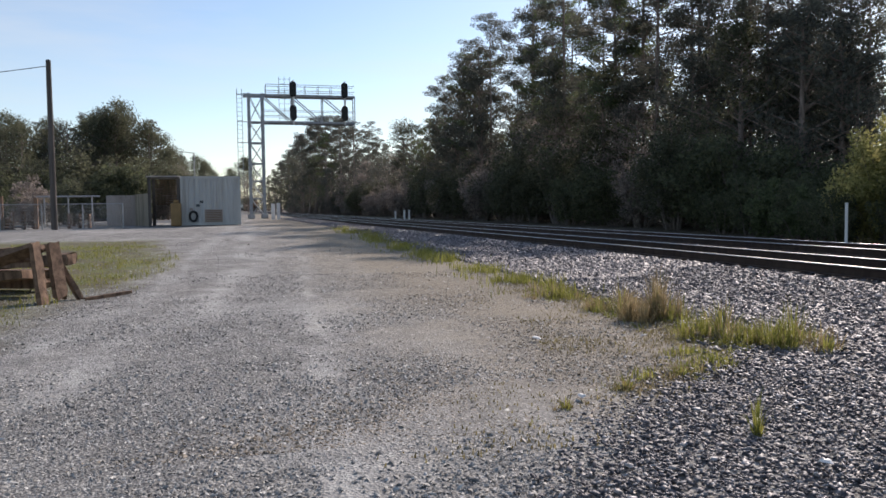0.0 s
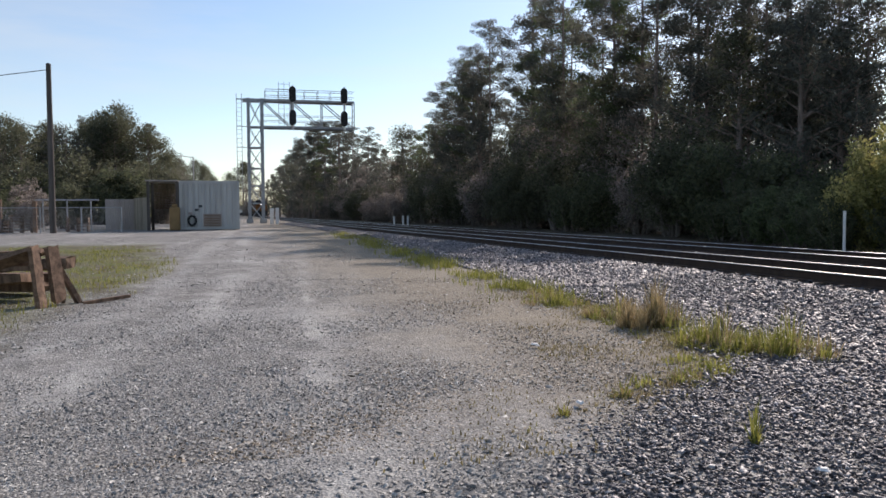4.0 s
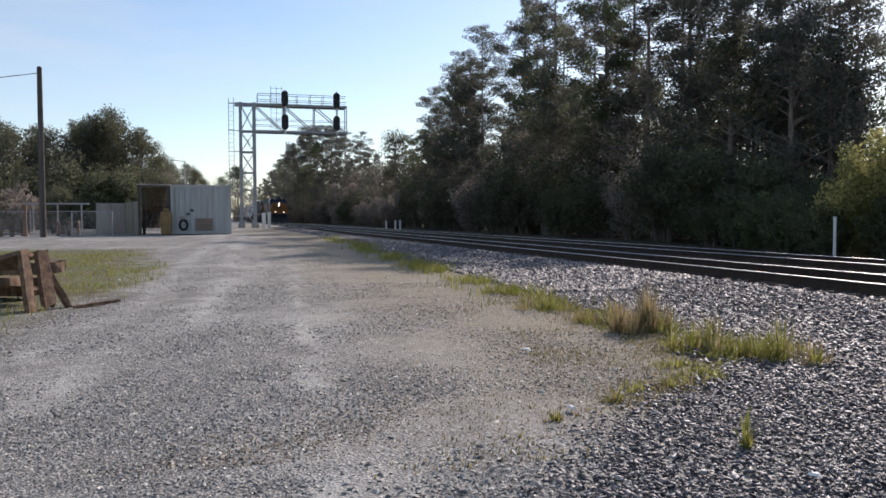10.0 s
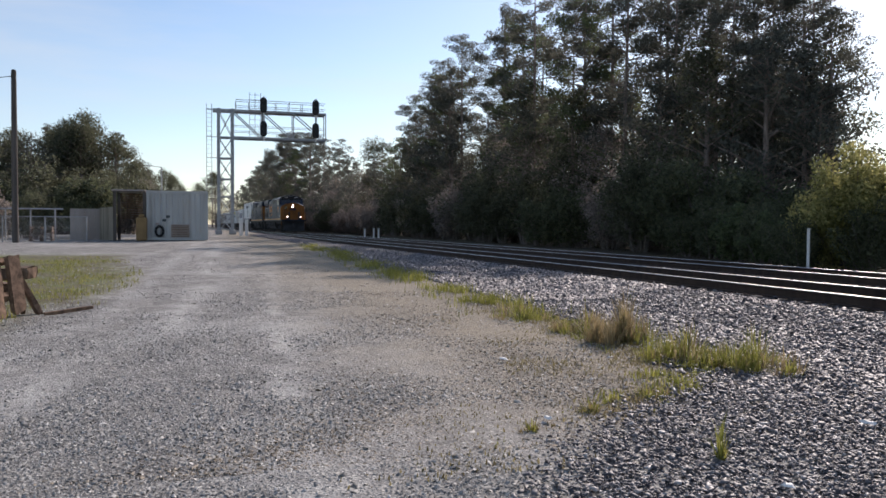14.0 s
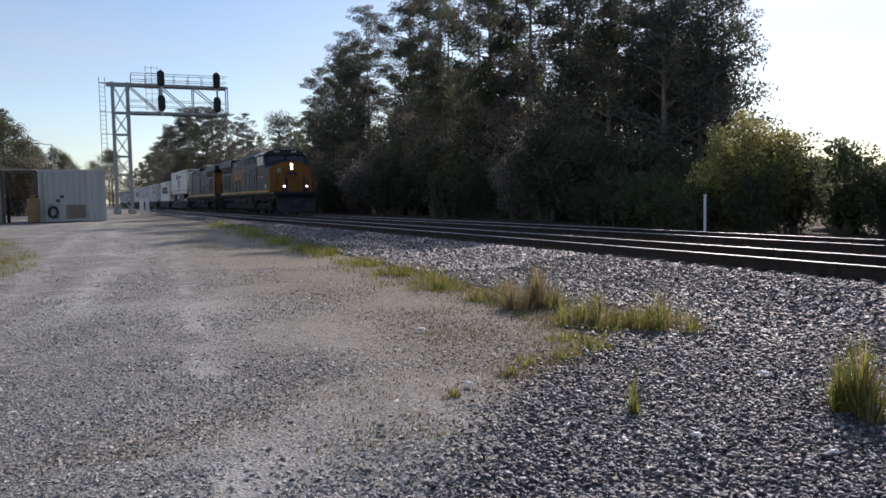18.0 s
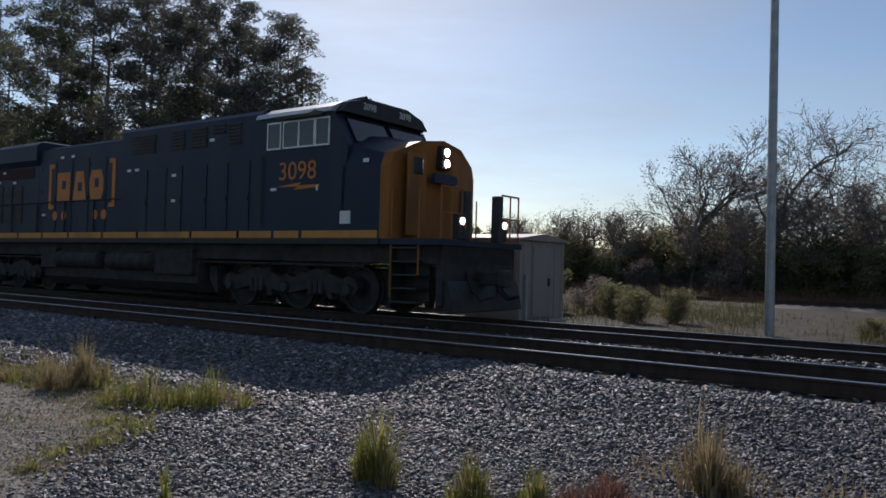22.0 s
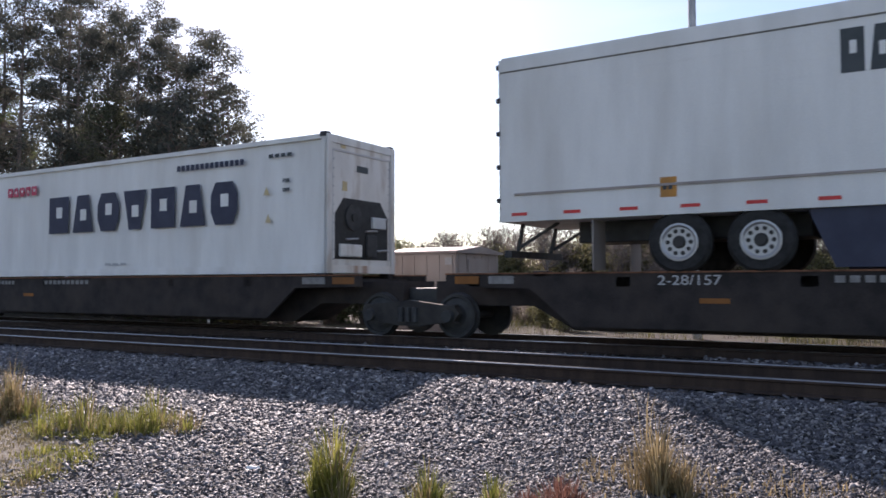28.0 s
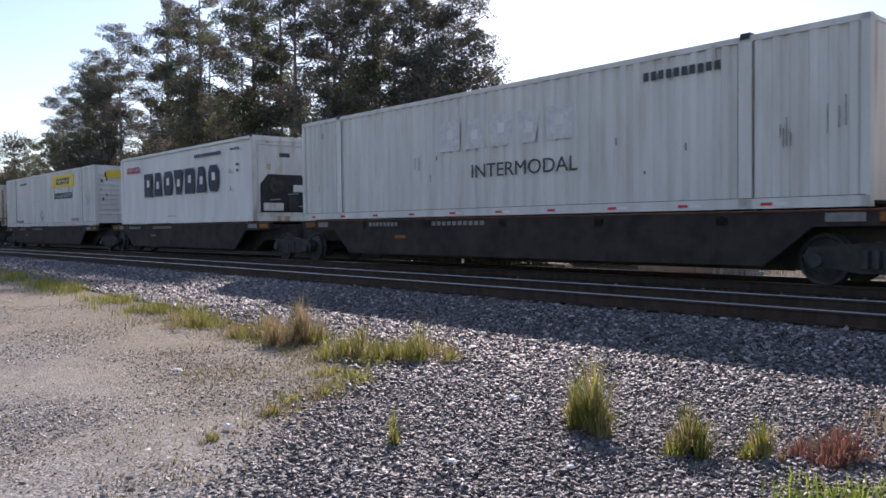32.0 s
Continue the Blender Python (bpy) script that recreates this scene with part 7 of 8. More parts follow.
# lower trees filling the wood behind the pines
x = -44.0
while x > -190:
    plant(woods, prng.choice((0, 1, 2, 3)), x + prng.uniform(-1, 1), 30.5 + prng.uniform(0, 2.5) - bend(x)[0] * 0.7, prng.uniform(0.8, 1.15) * (1.0 if x > -100 else 0.72))
    plant(woods, prng.choice((0, 1, 3)), x + prng.uniform(-1, 1), 36.0 + prng.uniform(-1.5, 2.5) - bend(x)[0] * 0.7, prng.uniform(0.9, 1.2) * (1.0 if x > -100 else 0.72))
    x -= 3.6 + 0.02 * (-x - 44)
# pines at the far right
for x, y, s in ((1.5, 52, 0.62), (4.5, 50, 0.66), (7.5, 53, 0.7), (10, 49, 0.74), (13.5, 52, 0.8), (17, 50, 0.85), (21, 54, 0.85), (-0.5, 58, 0.62), (6, 60, 0.75), (14, 60, 0.8), (3.0, 55, 0.66), (8.8, 56, 0.72), (11.5, 55, 0.75), (15.5, 55, 0.8), (19, 52, 0.85), (24, 50, 0.9), (0.5, 54, 0.6), (2.6, 50.5, 0.62), (5.6, 54.5, 0.68), (9.4, 52.5, 0.7), (12.2, 50.5, 0.74), (16.2, 57, 0.8), (20, 58, 0.85), (7.0, 50.2, 0.66)):
    plant(pines, prng.choice((4, 6, 6, 7)), x, y, min(s * 1.26, 0.84))
for i in range(30):
    plant(woods, prng.choice((0, 1, 2)), prng.uniform(-1, 28), prng.uniform(51, 62), prng.uniform(0.6, 1.05))
# woods behind the yard to the left
for i in range(16):
    a, d = radians(prng.uniform(95, 112)), prng.uniform(92, 120)
    plant(pines, prng.choice((0, 2, 4, 5)), -d * math.sin(a), d * math.cos(a), prng.uniform(0.47, 0.56))
for i in range(26):
    a, d = radians(prng.uniform(93.6, 112)), prng.uniform(80, 105)
    plant(woods, prng.choice((3, 3, 1, 0)), -d * math.sin(a), d * math.cos(a), prng.uniform(0.72, 1.0) * (1.0 if a > radians(95.5) else 0.6))
for i in range(12):
    a, d = radians(prng.uniform(88, 94)), prng.uniform(230, 300)
    plant(woods, prng.choice((1, 3, 2)), -d * math.sin(a), d * math.cos(a), prng.uniform(1.0, 1.5))

for x, y, s in ((-52.5, -9.4, 0.55), (-53.5, -11.6, 0.7), (-52.8, -13.8, 0.6), (-55.0, -15.8, 0.75), (-56, -10.6, 0.8), (-57, -13, 0.85), (-57.5, -17, 0.8)):
    late.append((x, y, s))
ev = shrub(43, 4.1, 4.4, "leaves", "evergreen_bush", "dense dark evergreen bush behind the yard fence", 300, 0.16, "yard shrubs", 22)
ev.matrix_basis = Matrix.Translation((-54.0, -6.8, 0.4))
# undergrowth at the foot of the pines: dry brush and evergreen shrubs
brush = [shrub(21, 4.5, 5.0, "brush", "brush_thicket", "grey-brown leafless brush thicket", 150, 0.17, "undergrowth", 12), shrub(22, 3.6, 4.5, "brush", "brush_thicket", "grey-brown leafless brush thicket", 150, 0.17, "undergrowth", 12),
         shrub(23, 4.2, 4.6, "leaves", "evergreen_thicket", "dark evergreen thicket under the pines", 160, 0.17, "undergrowth", 12), shrub(24, 6.0, 5.0, "broad", "evergreen_thicket", "dark evergreen thicket under the pines", 160, 0.18, "undergrowth", 14)]
for x, y, s in late:
    plant(brush, prng.choice((1, 2, 3)), x, y, s)
x = -31.0
while x > -250:
    for row in range(2):
        plant(brush, prng.choice((0, 1, 2, 3) if x > -70 else (0, 1, 0, 3)), x + prng.uniform(-1, 1), 23.3 + row * 2.6 + prng.uniform(-0.6, 0.8) - bend(x)[0], prng.uniform(0.8, 1.25))
    x -= 2.6 + 0.012 * (-x - 31)
for i in range(30):
    a, d = radians(prng.uniform(92.5, 113)), prng.uniform(70, 84)
    plant(brush, prng.choice((1, 2, 3, 3)), -d * math.sin(a), d * math.cos(a), prng.uniform(0.8, 1.25))
# hedge of shrubs beyond the far track
hedge = [shrub(31, 2.3, 3.0, "leaves", "shrub", "dense green shrub beyond the track", 260, 0.1, "lineside shrubs", 14), shrub(32, 2.7, 2.6, "leaves", "shrub", "dense green shrub beyond the track", 260, 0.1, "lineside shrubs", 14),
         shrub(33, 2.4, 2.2, "needles_lit", "young_pine", "bushy young pine beyond the track", 280, 0.13, "lineside shrubs", 12)]
for i, (x, y, s) in enumerate([(-30.5, 21.0, 0.9), (-28.5, 20.8, 0.95), (-26.6, 20.6, 0.95), (-25.0, 20.2, 0.9), (-23.4, 20.6, 0.9), (-21.8, 21.8, 1.0), (-19.3, 21.0, 1.2), (-18.0, 21.6, 1.25), (-16.6, 21.9, 1.0), (-15.3, 22.4, 1.1), (-14.1, 23.0, 1.0), (-17.0, 26.0, 1.1), (-20.5, 25.0, 1.2), (-24.0, 24.5, 1.2), (-28, 24.5, 1.3), (-22.0, 19.0, 0.72), (-20.6, 18.3, 0.66), (-23.6, 19.3, 0.8), (-18.6, 18.9, 0.8)]):
    plant(hedge, (0, 1, 2, 1, 0)[i % 5], x, y, s)
yb = shrub(41, 3.95, 3.5, "leaves_yellow", "yellowing_bush", "tall bush with yellowing leaves beyond the track", 420, 0.11, "lineside shrubs", 44, gaps=0.6)
yb.matrix_basis = Matrix.Translation((-20.1, 19.9, 0.03))
# bare trees and scrub on the right
bares = [bare_tree(51, 9.5, 0.45, twig=5), bare_tree(52, 8.5, 0.75, twig=5), bare_tree(53, 6.0, 0.6), bare_tree(54, 11.0, 0.85, twig=5), bare_tree(55, 5.0, 0.7)]
for i, x, y, s in ((0, -17.0, 48, 1.3), (3, -11.2, 48, 1.14), (1, -13.6, 50, 0.88), (1, -6.6, 49, 1.0), (3, -3.6, 52, 0.8), (2, -28.3, 49, 1.05), (2, -25.2, 49, 1.08), (4, -23.2, 48, 1.2), (2, -20.7, 47, 1.1), (2, -22.0, 52, 1.1), (4, -26.6, 51, 1.2), (1, -30.5, 52, 0.75),
                   (4, -19.2, 50, 1.25), (2, -15.6, 52, 1.2), (4, -9.2, 47, 1.3), (2, -8.6, 53, 1.2), (2, -5.0, 47, 1.0), (4, -1.5, 48, 1.3), (1, 0.5, 52, 0.85), (2, -32.5, 54, 1.0), (4, -34.5, 52, 1.1), (2, -37, 56, 0.95), (4, -12.6, 46.5, 1.1), (4, -16.2, 46.8, 1.0), (2, 3.5, 47.5, 1.0), (4, 8.0, 47, 1.2), (2, 13, 47.5, 1.0), (0, -14.8, 56, 0.8), (1, -10.0, 51, 1.15), (0, -8.0, 56, 1.05), (3, -14.6, 53, 0.9), (1, -4.0, 49.5, 1.05), (0, -19.4, 54, 0.85), (1, -24.0, 55, 0.8)):
    plant(bares, i, x, y, s)
# a dense belt of scrub behind the siding
scrub = [shrub(61, 2.9, 4.2, "scrub", "scrub_thicket", "olive-brown scrub thicket behind the siding", 150, 0.13, "scrub", 16), shrub(62, 2.4, 4.0, "brush", "scrub_thicket", "grey-brown scrub thicket behind the siding", 150, 0.12, "scrub", 16), shrub(63, 3.3, 3.6, "scrub", "scrub_thicket", "olive-brown scrub thicket behind the siding", 150, 0.13, "scrub", 15)]
for row in range(3):
    x = -46.0 + row
    while x < 27:
        plant(scrub, prng.randrange(3), x, 47.0 + 2.4 * row + prng.uniform(-0.7, 0.7), prng.uniform(0.8, 1.25) + 0.2 * row)
        x += prng.uniform(1.9, 3.0)
# rank weeds by the hut and along the far siding
for i, x, y, s in ((0, -9.0, 21.4, 0.36), (2, -8.1, 22.2, 0.34), (0, -10.2, 23.0, 0.42), (1, -11.6, 24.5, 0.5), (2, -13.0, 23.6, 0.5), (0, -2.9, 20.6, 0.2), (2, -1.6, 21.4, 0.24), (0, -0.2, 20.2, 0.22)):
    plant(scrub, i, x, y, s)

# a stand of pines where the wood closes in on the track, beyond the signal bridge
PINE_H = (22.5, 23.5, 20.5, 23.0, 18.5, 21.5, 17.0, 19.0)
for i, x, y, h in ((0, -165, 17.7, 20.4), (2, -170, 16.0, 19.3), (5, -160, 19.6, 19.2), (1, -152, 20.3, 18.8), (3, -168, 22, 20), (4, -155, 17.6, 15.5), (0, -158, 23.8, 17.5), (2, -141, 24.0, 16.6), (6, -172, 14.8, 16.6),
                   (6, -180, 15.2, 17.5), (6, -212, 14.6, 16.6), (2, -205, 16.5, 18), (6, -240, 14.0, 14.6), (4, -232, 15.5, 16), (6, -290, 12.8, 13.2), (6, -265, 13.6, 14.0), (6, -330, 11.5, 13),
                   (1, -163, 16.6, 19.6), (3, -157, 21.2, 18.6), (5, -174, 18.6, 20.2), (2, -148, 22.4, 17.4), (0, -183, 17.0, 19.6), (5, -195, 15.8, 17.8), (1, -222, 14.8, 16.4), (2, -250, 14.4, 15.0), (3, -167, 19.4, 20.4),
                   (2, -88.5, 24.2, 16.4), (6, -86.0, 25.6, 17.2), (5, -84.0, 24.6, 17.4), (7, -81.0, 26.0, 17.8), (6, -91.0, 25.2, 14.6), (6, -95.0, 25.0, 13.0), (0, -78.5, 25.0, 18.6), (4, -98.5, 24.6, 12.4)):
    plant(pines, i, x, y, h / PINE_H[i])
for i, x, y, s in ((0, -150, 17.5, 0.95), (1, -160, 16.0, 1.0), (0, -175, 14.6, 1.2), (2, -138, 19.0, 0.9), (1, -190, 14.2, 1.1), (0, -200, 13.8, 1.4), (0, -225, 13.2, 1.3), (1, -250, 12.8, 1.0), (0, -280, 12.0, 1.2), (2, -128, 20.5, 0.85), (0, -185, 17.0, 1.4), (1, -215, 16.0, 1.3), (0, -310, 11.2, 1.2)):
    plant(woods, i, x, y, s)
# broad trees closing the wood behind the yard: bearing, distance, height
for i, a, d, h in ((3, 104.5, 86, 9.0), (1, 103.0, 88, 9.8), (3, 101.4, 90, 10.2), (0, 100.4, 86, 9.6), (3, 99.2, 92, 10.4), (1, 98.2, 88, 10.4), (3, 97.2, 90, 10.0), (0, 96.3, 92, 11.0), (3, 95.4, 88, 9.9), (1, 94.6, 90, 8.8), (0, 94.0, 92, 7.6), (2, 93.6, 88, 5.6)):
    plant(woods, i, -d * math.sin(radians(a)), d * math.cos(radians(a)), h / (9.0, 11.0, 8.0, 12.5)[i])

# grass: the strip between lot and ballast, tufts in the stones
for i, (x, y, r, h, n, mt, mx, lab) in enumerate([
        (-3.43, 4.14, 0.19, 0.68, 270, "grass", ("dry_grass", 40), "bright green grass tuft in the ballast"),
        (-1.65, 5.3, 0.23, 0.7, 300, "dry_grass", ("dry_grass", 90), "dry seeding grass tuft in the ballast"),
        (-8.45, 4.9, 0.46, 0.74, 460, "dry_grass", ("grass", 70), "dry brown grass tuft at the lot's edge"),
        (-9.3, 4.85, 0.5, 0.5, 330, "dry_grass", ("grass", 120), "dry brown grass tuft at the lot's edge"),
        (-7.05, 4.8, 0.5, 0.52, 420, "grass", ("dry_grass", 110), "green grass tuft in the ballast"),
        (-6.45, 5.15, 0.5, 0.56, 400, "grass", ("dry_grass", 90), "green grass tuft in the ballast"),
        (-2.75, 4.2, 0.21, 0.42, 190, "grass", ("dry_grass", 50), "low green grass tuft"), (-2.42, 4.42, 0.17, 0.34, 130, "grass", ("dry_grass", 40), "low green grass tuft"),
        (-2.1, 4.75, 0.34, 0.3, 300, "red_weeds", None, "reddish low weeds in the stones"), (-4.1, 3.0, 0.08, 0.3, 30, "grass", None, "small green sprout in the stones"),
        (-5.7, 3.5, 0.3, 0.16, 140, "grass", ("dry_grass", 60), "low grass at the lot's edge"), (-5.4, 2.85, 0.22, 0.14, 90, "grass", ("dry_grass", 50), "low grass at the lot's edge"),
        (-5.0, 2.2, 0.14, 0.12, 50, "grass", ("dry_grass", 30), "low grass at the lot's edge"), (-10.9, 4.6, 0.5, 0.32, 260, "grass", ("dry_grass", 90), "green grass along the lot's edge"),
        (-11.9, 5.0, 0.5, 0.34, 260, "grass", ("dry_grass", 90), "green grass along the lot's edge")]):
    tuft("grass_tuft", x, y, r, h, n, mt, 100 + i, lab, mx)
sp = tuft("dry_stalk", -1.75, 5.35, 0.03, 0.8, 9, "dry_grass", 140, "tall dry seed stalk")


def sward(name, xs, ys, h, mt, seed, label):
    rng = np.random.default_rng(seed)
    v, f = blades(xs, ys, h, rng, 0.5, 0.006)
    return tagged(new(name, cloud_mesh(name, v, f, M[mt])), label, "grass", kind="stuff")


gr = np.random.default_rng(9)
n0 = 12000
x = -11 - 26 * gr.uniform(0, 1, n0) ** 1.3
y = ballast_edge(x) - 0.55 - np.array([bend(v)[0] for v in x]) + gr.normal(0, 0.32, n0)
keep = smooth_noise(x, y, 0.8) + 0.6 * smooth_noise(x, y, 2.3) + gr.normal(0, 0.15, n0) > 0.08
sward("verge_grass", x[keep], y[keep], gr.uniform(0.06, 0.26, keep.sum()), "grass", 10, "strip of green grass between lot and ballast")
n0 = 5000
x = -5 - 8 * gr.uniform(0, 1, n0)
y = ballast_edge(x) - 0.35 + gr.normal(0, 0.3, n0)
sward("thin_verge_grass", x, y, gr.uniform(0.012, 0.06, n0), "straw", 11, "sparse dry grass at the lot's edge")
n0 = 16000
x, y = gr.uniform(-1.0, 6, n0), gr.uniform(4.2, 6.5, n0)
keep = (y < ballast_edge(x) + 0.25) & (smooth_noise(x, y, 0.8) + 0.6 * smooth_noise(x, y, 2.2) + 0.25 * (x > 0) > 0.12)
sward("low_weeds", x[keep], y[keep], gr.uniform(0.05, 0.17, keep.sum()), "weeds", 12, "bright green low weeds beside the ballast")
n0 = 19000
x, y = gr.uniform(-2.3, 4.5, n0), gr.uniform(3.6, 4.95, n0)
keep = (smooth_noise(x, y, 1.3) + gr.normal(0, 0.15, n0) + 0.6 * np.clip(x + 1.45, -1, 1) > 0.0) & (y < 4.75 - 0.12 * x)
sward("bright_weeds", x[keep], y[keep], gr.uniform(0.04, 0.13, keep.sum()), "weeds", 20, "patch of bright green clover-like weeds")
n0 = 900
x, y = gr.uniform(-2.4, 0.4, n0), 5.6 + gr.normal(0, 0.35, n0)
sward("dead_grass", x, y, gr.uniform(0.03, 0.14, n0), "dry_grass", 13, "dead straw-coloured grass among weeds")
n0 = 26000
x, y = gr.uniform(-32, 12, n0), 17.2 + 14 * gr.uniform(0, 1, n0) ** 1.5
patch = smooth_noise(x, y, 0.5) + 0.6 * smooth_noise(x, y, 1.4) + gr.normal(0, 0.1, n0)
keep = (patch > 0.12) | (x < -16)
sward("far_verge_grass", x[keep], y[keep], np.clip(0.06 + 0.3 * patch[keep], 0.06, 0.4) * gr.uniform(0.4, 1.2, keep.sum()), "brown_grass", 14, "rough dry grass beyond the far track")
n0 = 16000
x, y = gr.uniform(-14, 16, n0), 17.6 + 13 * gr.uniform(0, 1, n0) ** 1.4
patch = smooth_noise(x, y, 0.42) + 0.7 * smooth_noise(x + 9, y, 1.3) + 0.5 * np.exp(-((x + 2.2) / 2.2) ** 2 - ((y - 19) / 1.6) ** 2) + gr.normal(0, 0.08, n0)
keep = patch > 0.3
x, y, patch = x[keep], y[keep], patch[keep]
sward("far_green_grass", x, y, np.clip(0.1 + 0.6 * patch, 0.1, 0.65) * gr.uniform(0.3, 1.1, len(x)), "olive_grass", 15, "olive grass and weeds under the poles")
n0 = 12000
y = 22.0 + 17 * gr.uniform(0, 1, n0)
x = -y * np.tan(np.radians(gr.uniform(14, 34, n0)))
keep = smooth_noise(x, y, 0.35) + 0.5 * smooth_noise(x, y, 1.1) + gr.normal(0, 0.12, n0) > 0.0
sward("rough_growth", x[keep], y[keep], gr.uniform(0.12, 0.5, keep.sum()), "olive_grass", 19, "rank olive-brown growth behind the hut")
n0 = 16000
x, y = gr.uniform(-44, 30, n0), gr.uniform(42.0, 47, n0)
sward("reed_grass", x, y, gr.uniform(0.3, 1.05, n0), "reeds", 16, "tall dry reeds by the distant siding")
n0 = 26000
x, y = gr.uniform(-30, -10, n0), gr.uniform(-9, -1.2, n0)
inside = ((x + 19.5) / 10.5) ** 2 + ((y + 4.6) / 3.4) ** 2 + 0.6 * smooth_noise(x, y, 0.9) < 1.0
keep = inside & (smooth_noise(x, y, 0.7) + gr.normal(0, 0.2, n0) > 0.12)
sward("yard_grass", x[keep], y[keep], gr.uniform(0.03, 0.15, keep.sum()), "grass", 17, "short green grass round the timber heap")
n0 = 30000
x, y = gr.uniform(-12, -4.2, n0), gr.uniform(0.6, 5.2, n0)
keep = (y < ballast_edge(x) + 0.1) & (y > ballast_edge(x) - 1.9) & (smooth_noise(x, y, 0.9) + gr.normal(0, 0.2, n0) > 0.12)
sward("lot_edge_grass", x[keep], y[keep], gr.uniform(0.01, 0.05, keep.sum()), "straw", 18, "thin dry grass over the gravel")
n0 = 26000
x, y = gr.uniform(-12, -4.6, n0), gr.uniform(1.8, 5.8, n0)
lift = smooth_noise(x, y, 1.1) + 0.7 * smooth_noise(x, y, 2.9) + gr.normal(0, 0.08, n0)
keep = (y < ballast_edge(x) + 0.2) & (y > ballast_edge(x) - 0.75) & (lift > 0.26)
sward("lot_edge_clumps", x[keep], y[keep], np.clip(0.17 * lift[keep] - 0.01, 0.03, 0.15) * gr.uniform(0.4, 1.2, keep.sum()), "grass", 21, "low yellow-green grass clumps at the lot's edge")


# ---- cantilever signal bridge over the tracks ----
def signal_bridge():
    X, y0, y1, yend, zb, zt, zl = -75.0, 1.7, 2.92, 11.4, 0.62, 11.75, 9.3
    G = thing("signal_bridge", Matrix(), "grey steel cantilever signal bridge with four signal heads", "signal bridge")
    g = M["steel_grey"]
    xa, xb = X - 0.6, X + 0.6
    for x in (xa, xb):
        for y in (y0, y1):
            lg = part("leg", add_box(B(), x - 0.13, y - 0.13, zb, x + 0.13, y + 0.13, zt + 0.15), g, G)
            part("foot", add_box(B(), x - 0.3, y - 0.3, zb - 0.15, x + 0.3, y + 0.3, zb + 0.25, bevel=0.04), M["concrete"], lg)
    levels = [0.75, 2.3, 3.9, 5.5, 7.4, 9.3, 11.75]
    for n, (a, b) in enumerate(zip(levels, levels[1:])):
        for x in (xa, xb):
            part("brace", add_beam(B(), (x, y0, a), (x, y1, b), 0.09, 0.05), g, G)
            # low front diagonals: sunlight put into the colour as white paint
            part("brace", add_beam(B(), (x, y0, b), (x, y1, a), 0.09, 0.05), M["white"] if n < 3 and x == xb else g, G, "brace painted white to look sunlit" if n < 3 and x == xb else "")
            part("strut", add_beam(B(), (x, y0, b), (x, y1, b), 0.16, 0.12), g, G)
        for y in (y0, y1):
            part("strut", add_beam(B(), (xa, y, b), (xb, y, b), 0.1, 0.1), g, G)
    for x in (xa, xb):
        part("top_chord", add_beam(B(), (x, y0 - 0.5, zt), (x, yend, zt), 0.22, 0.2), g, G)
        part("bottom_chord", add_beam(B(), (x, y1, zl), (x, yend, zl), 0.22, 0.2), g, G)
        ys = [y1, 5.6, 8.4, yend]
        for a, b in zip(ys, ys[1:]):
            part("brace", add_beam(B(), (x, a, zt), (x, b, zl), 0.1, 0.08), g, G)
            part("brace", add_beam(B(), (x, b, zt), (x, b, zl), 0.09, 0.08), g, G)
        # handrails on the walkway
        for z in (12.2, 12.75):
            part("handrail", add_beam(B(), (x, y1 + 0.3, z), (x, yend, z), 0.045, 0.045), g, G)
        y = y1 + 0.3
        while y < yend + 0.05:
            part("rail_post", add_beam(B(), (x, y, zt), (x, y, 12.75), 0.045, 0.045), g, G)
            y += 1.2
        for z in (9.9, 10.4):
            part("handrail", add_beam(B(), (x, y1, z), (x, yend, z), 0.04, 0.04), g, G)
    part("walkway", add_box(B(), xa, y1 + 0.2, zt - 0.02, xb, yend, zt + 0.04), g, G)
    part("lower_walkway", add_box(B(), xa, y1 + 0.2, zl + 0.08, xb, yend, zl + 0.12), g, G)
    # ladder with cage beside the tower
    lad = B()
    for y in (y0 - 1.05, y0 - 0.6):
        add_beam(lad, (xb, y, 3.2), (xb, y, zt + 0.5), 0.05, 0.05)
    z = 3.4
    while z < zt + 0.4:
        add_beam(lad, (xb, y0 - 1.05, z), (xb, y0 - 0.6, z), 0.03, 0.03)
        z += 0.4
    part("ladder", lad, g, G)
    for z in (7.4, 9.3, 11.75):
        part("ladder_bracket", add_beam(B(), (xb, y0 - 1.1, z), (xb, y0, z), 0.08, 0.06), g, G)
    cg = B()
    for y in (4.4, 4.9, 5.4):
        add_beam(cg, (xb + 0.3, y, zl + 0.1), (xb + 0.3, y, 13.4), 0.04, 0.04)
    z = zl + 0.3
    while z < 13.4:
        add_beam(cg, (xb + 0.3, 4.4, z), (xb + 0.3, 5.4, z), 0.03, 0.03)
        z += 0.45
    part("ladder_cage", cg, g, G)
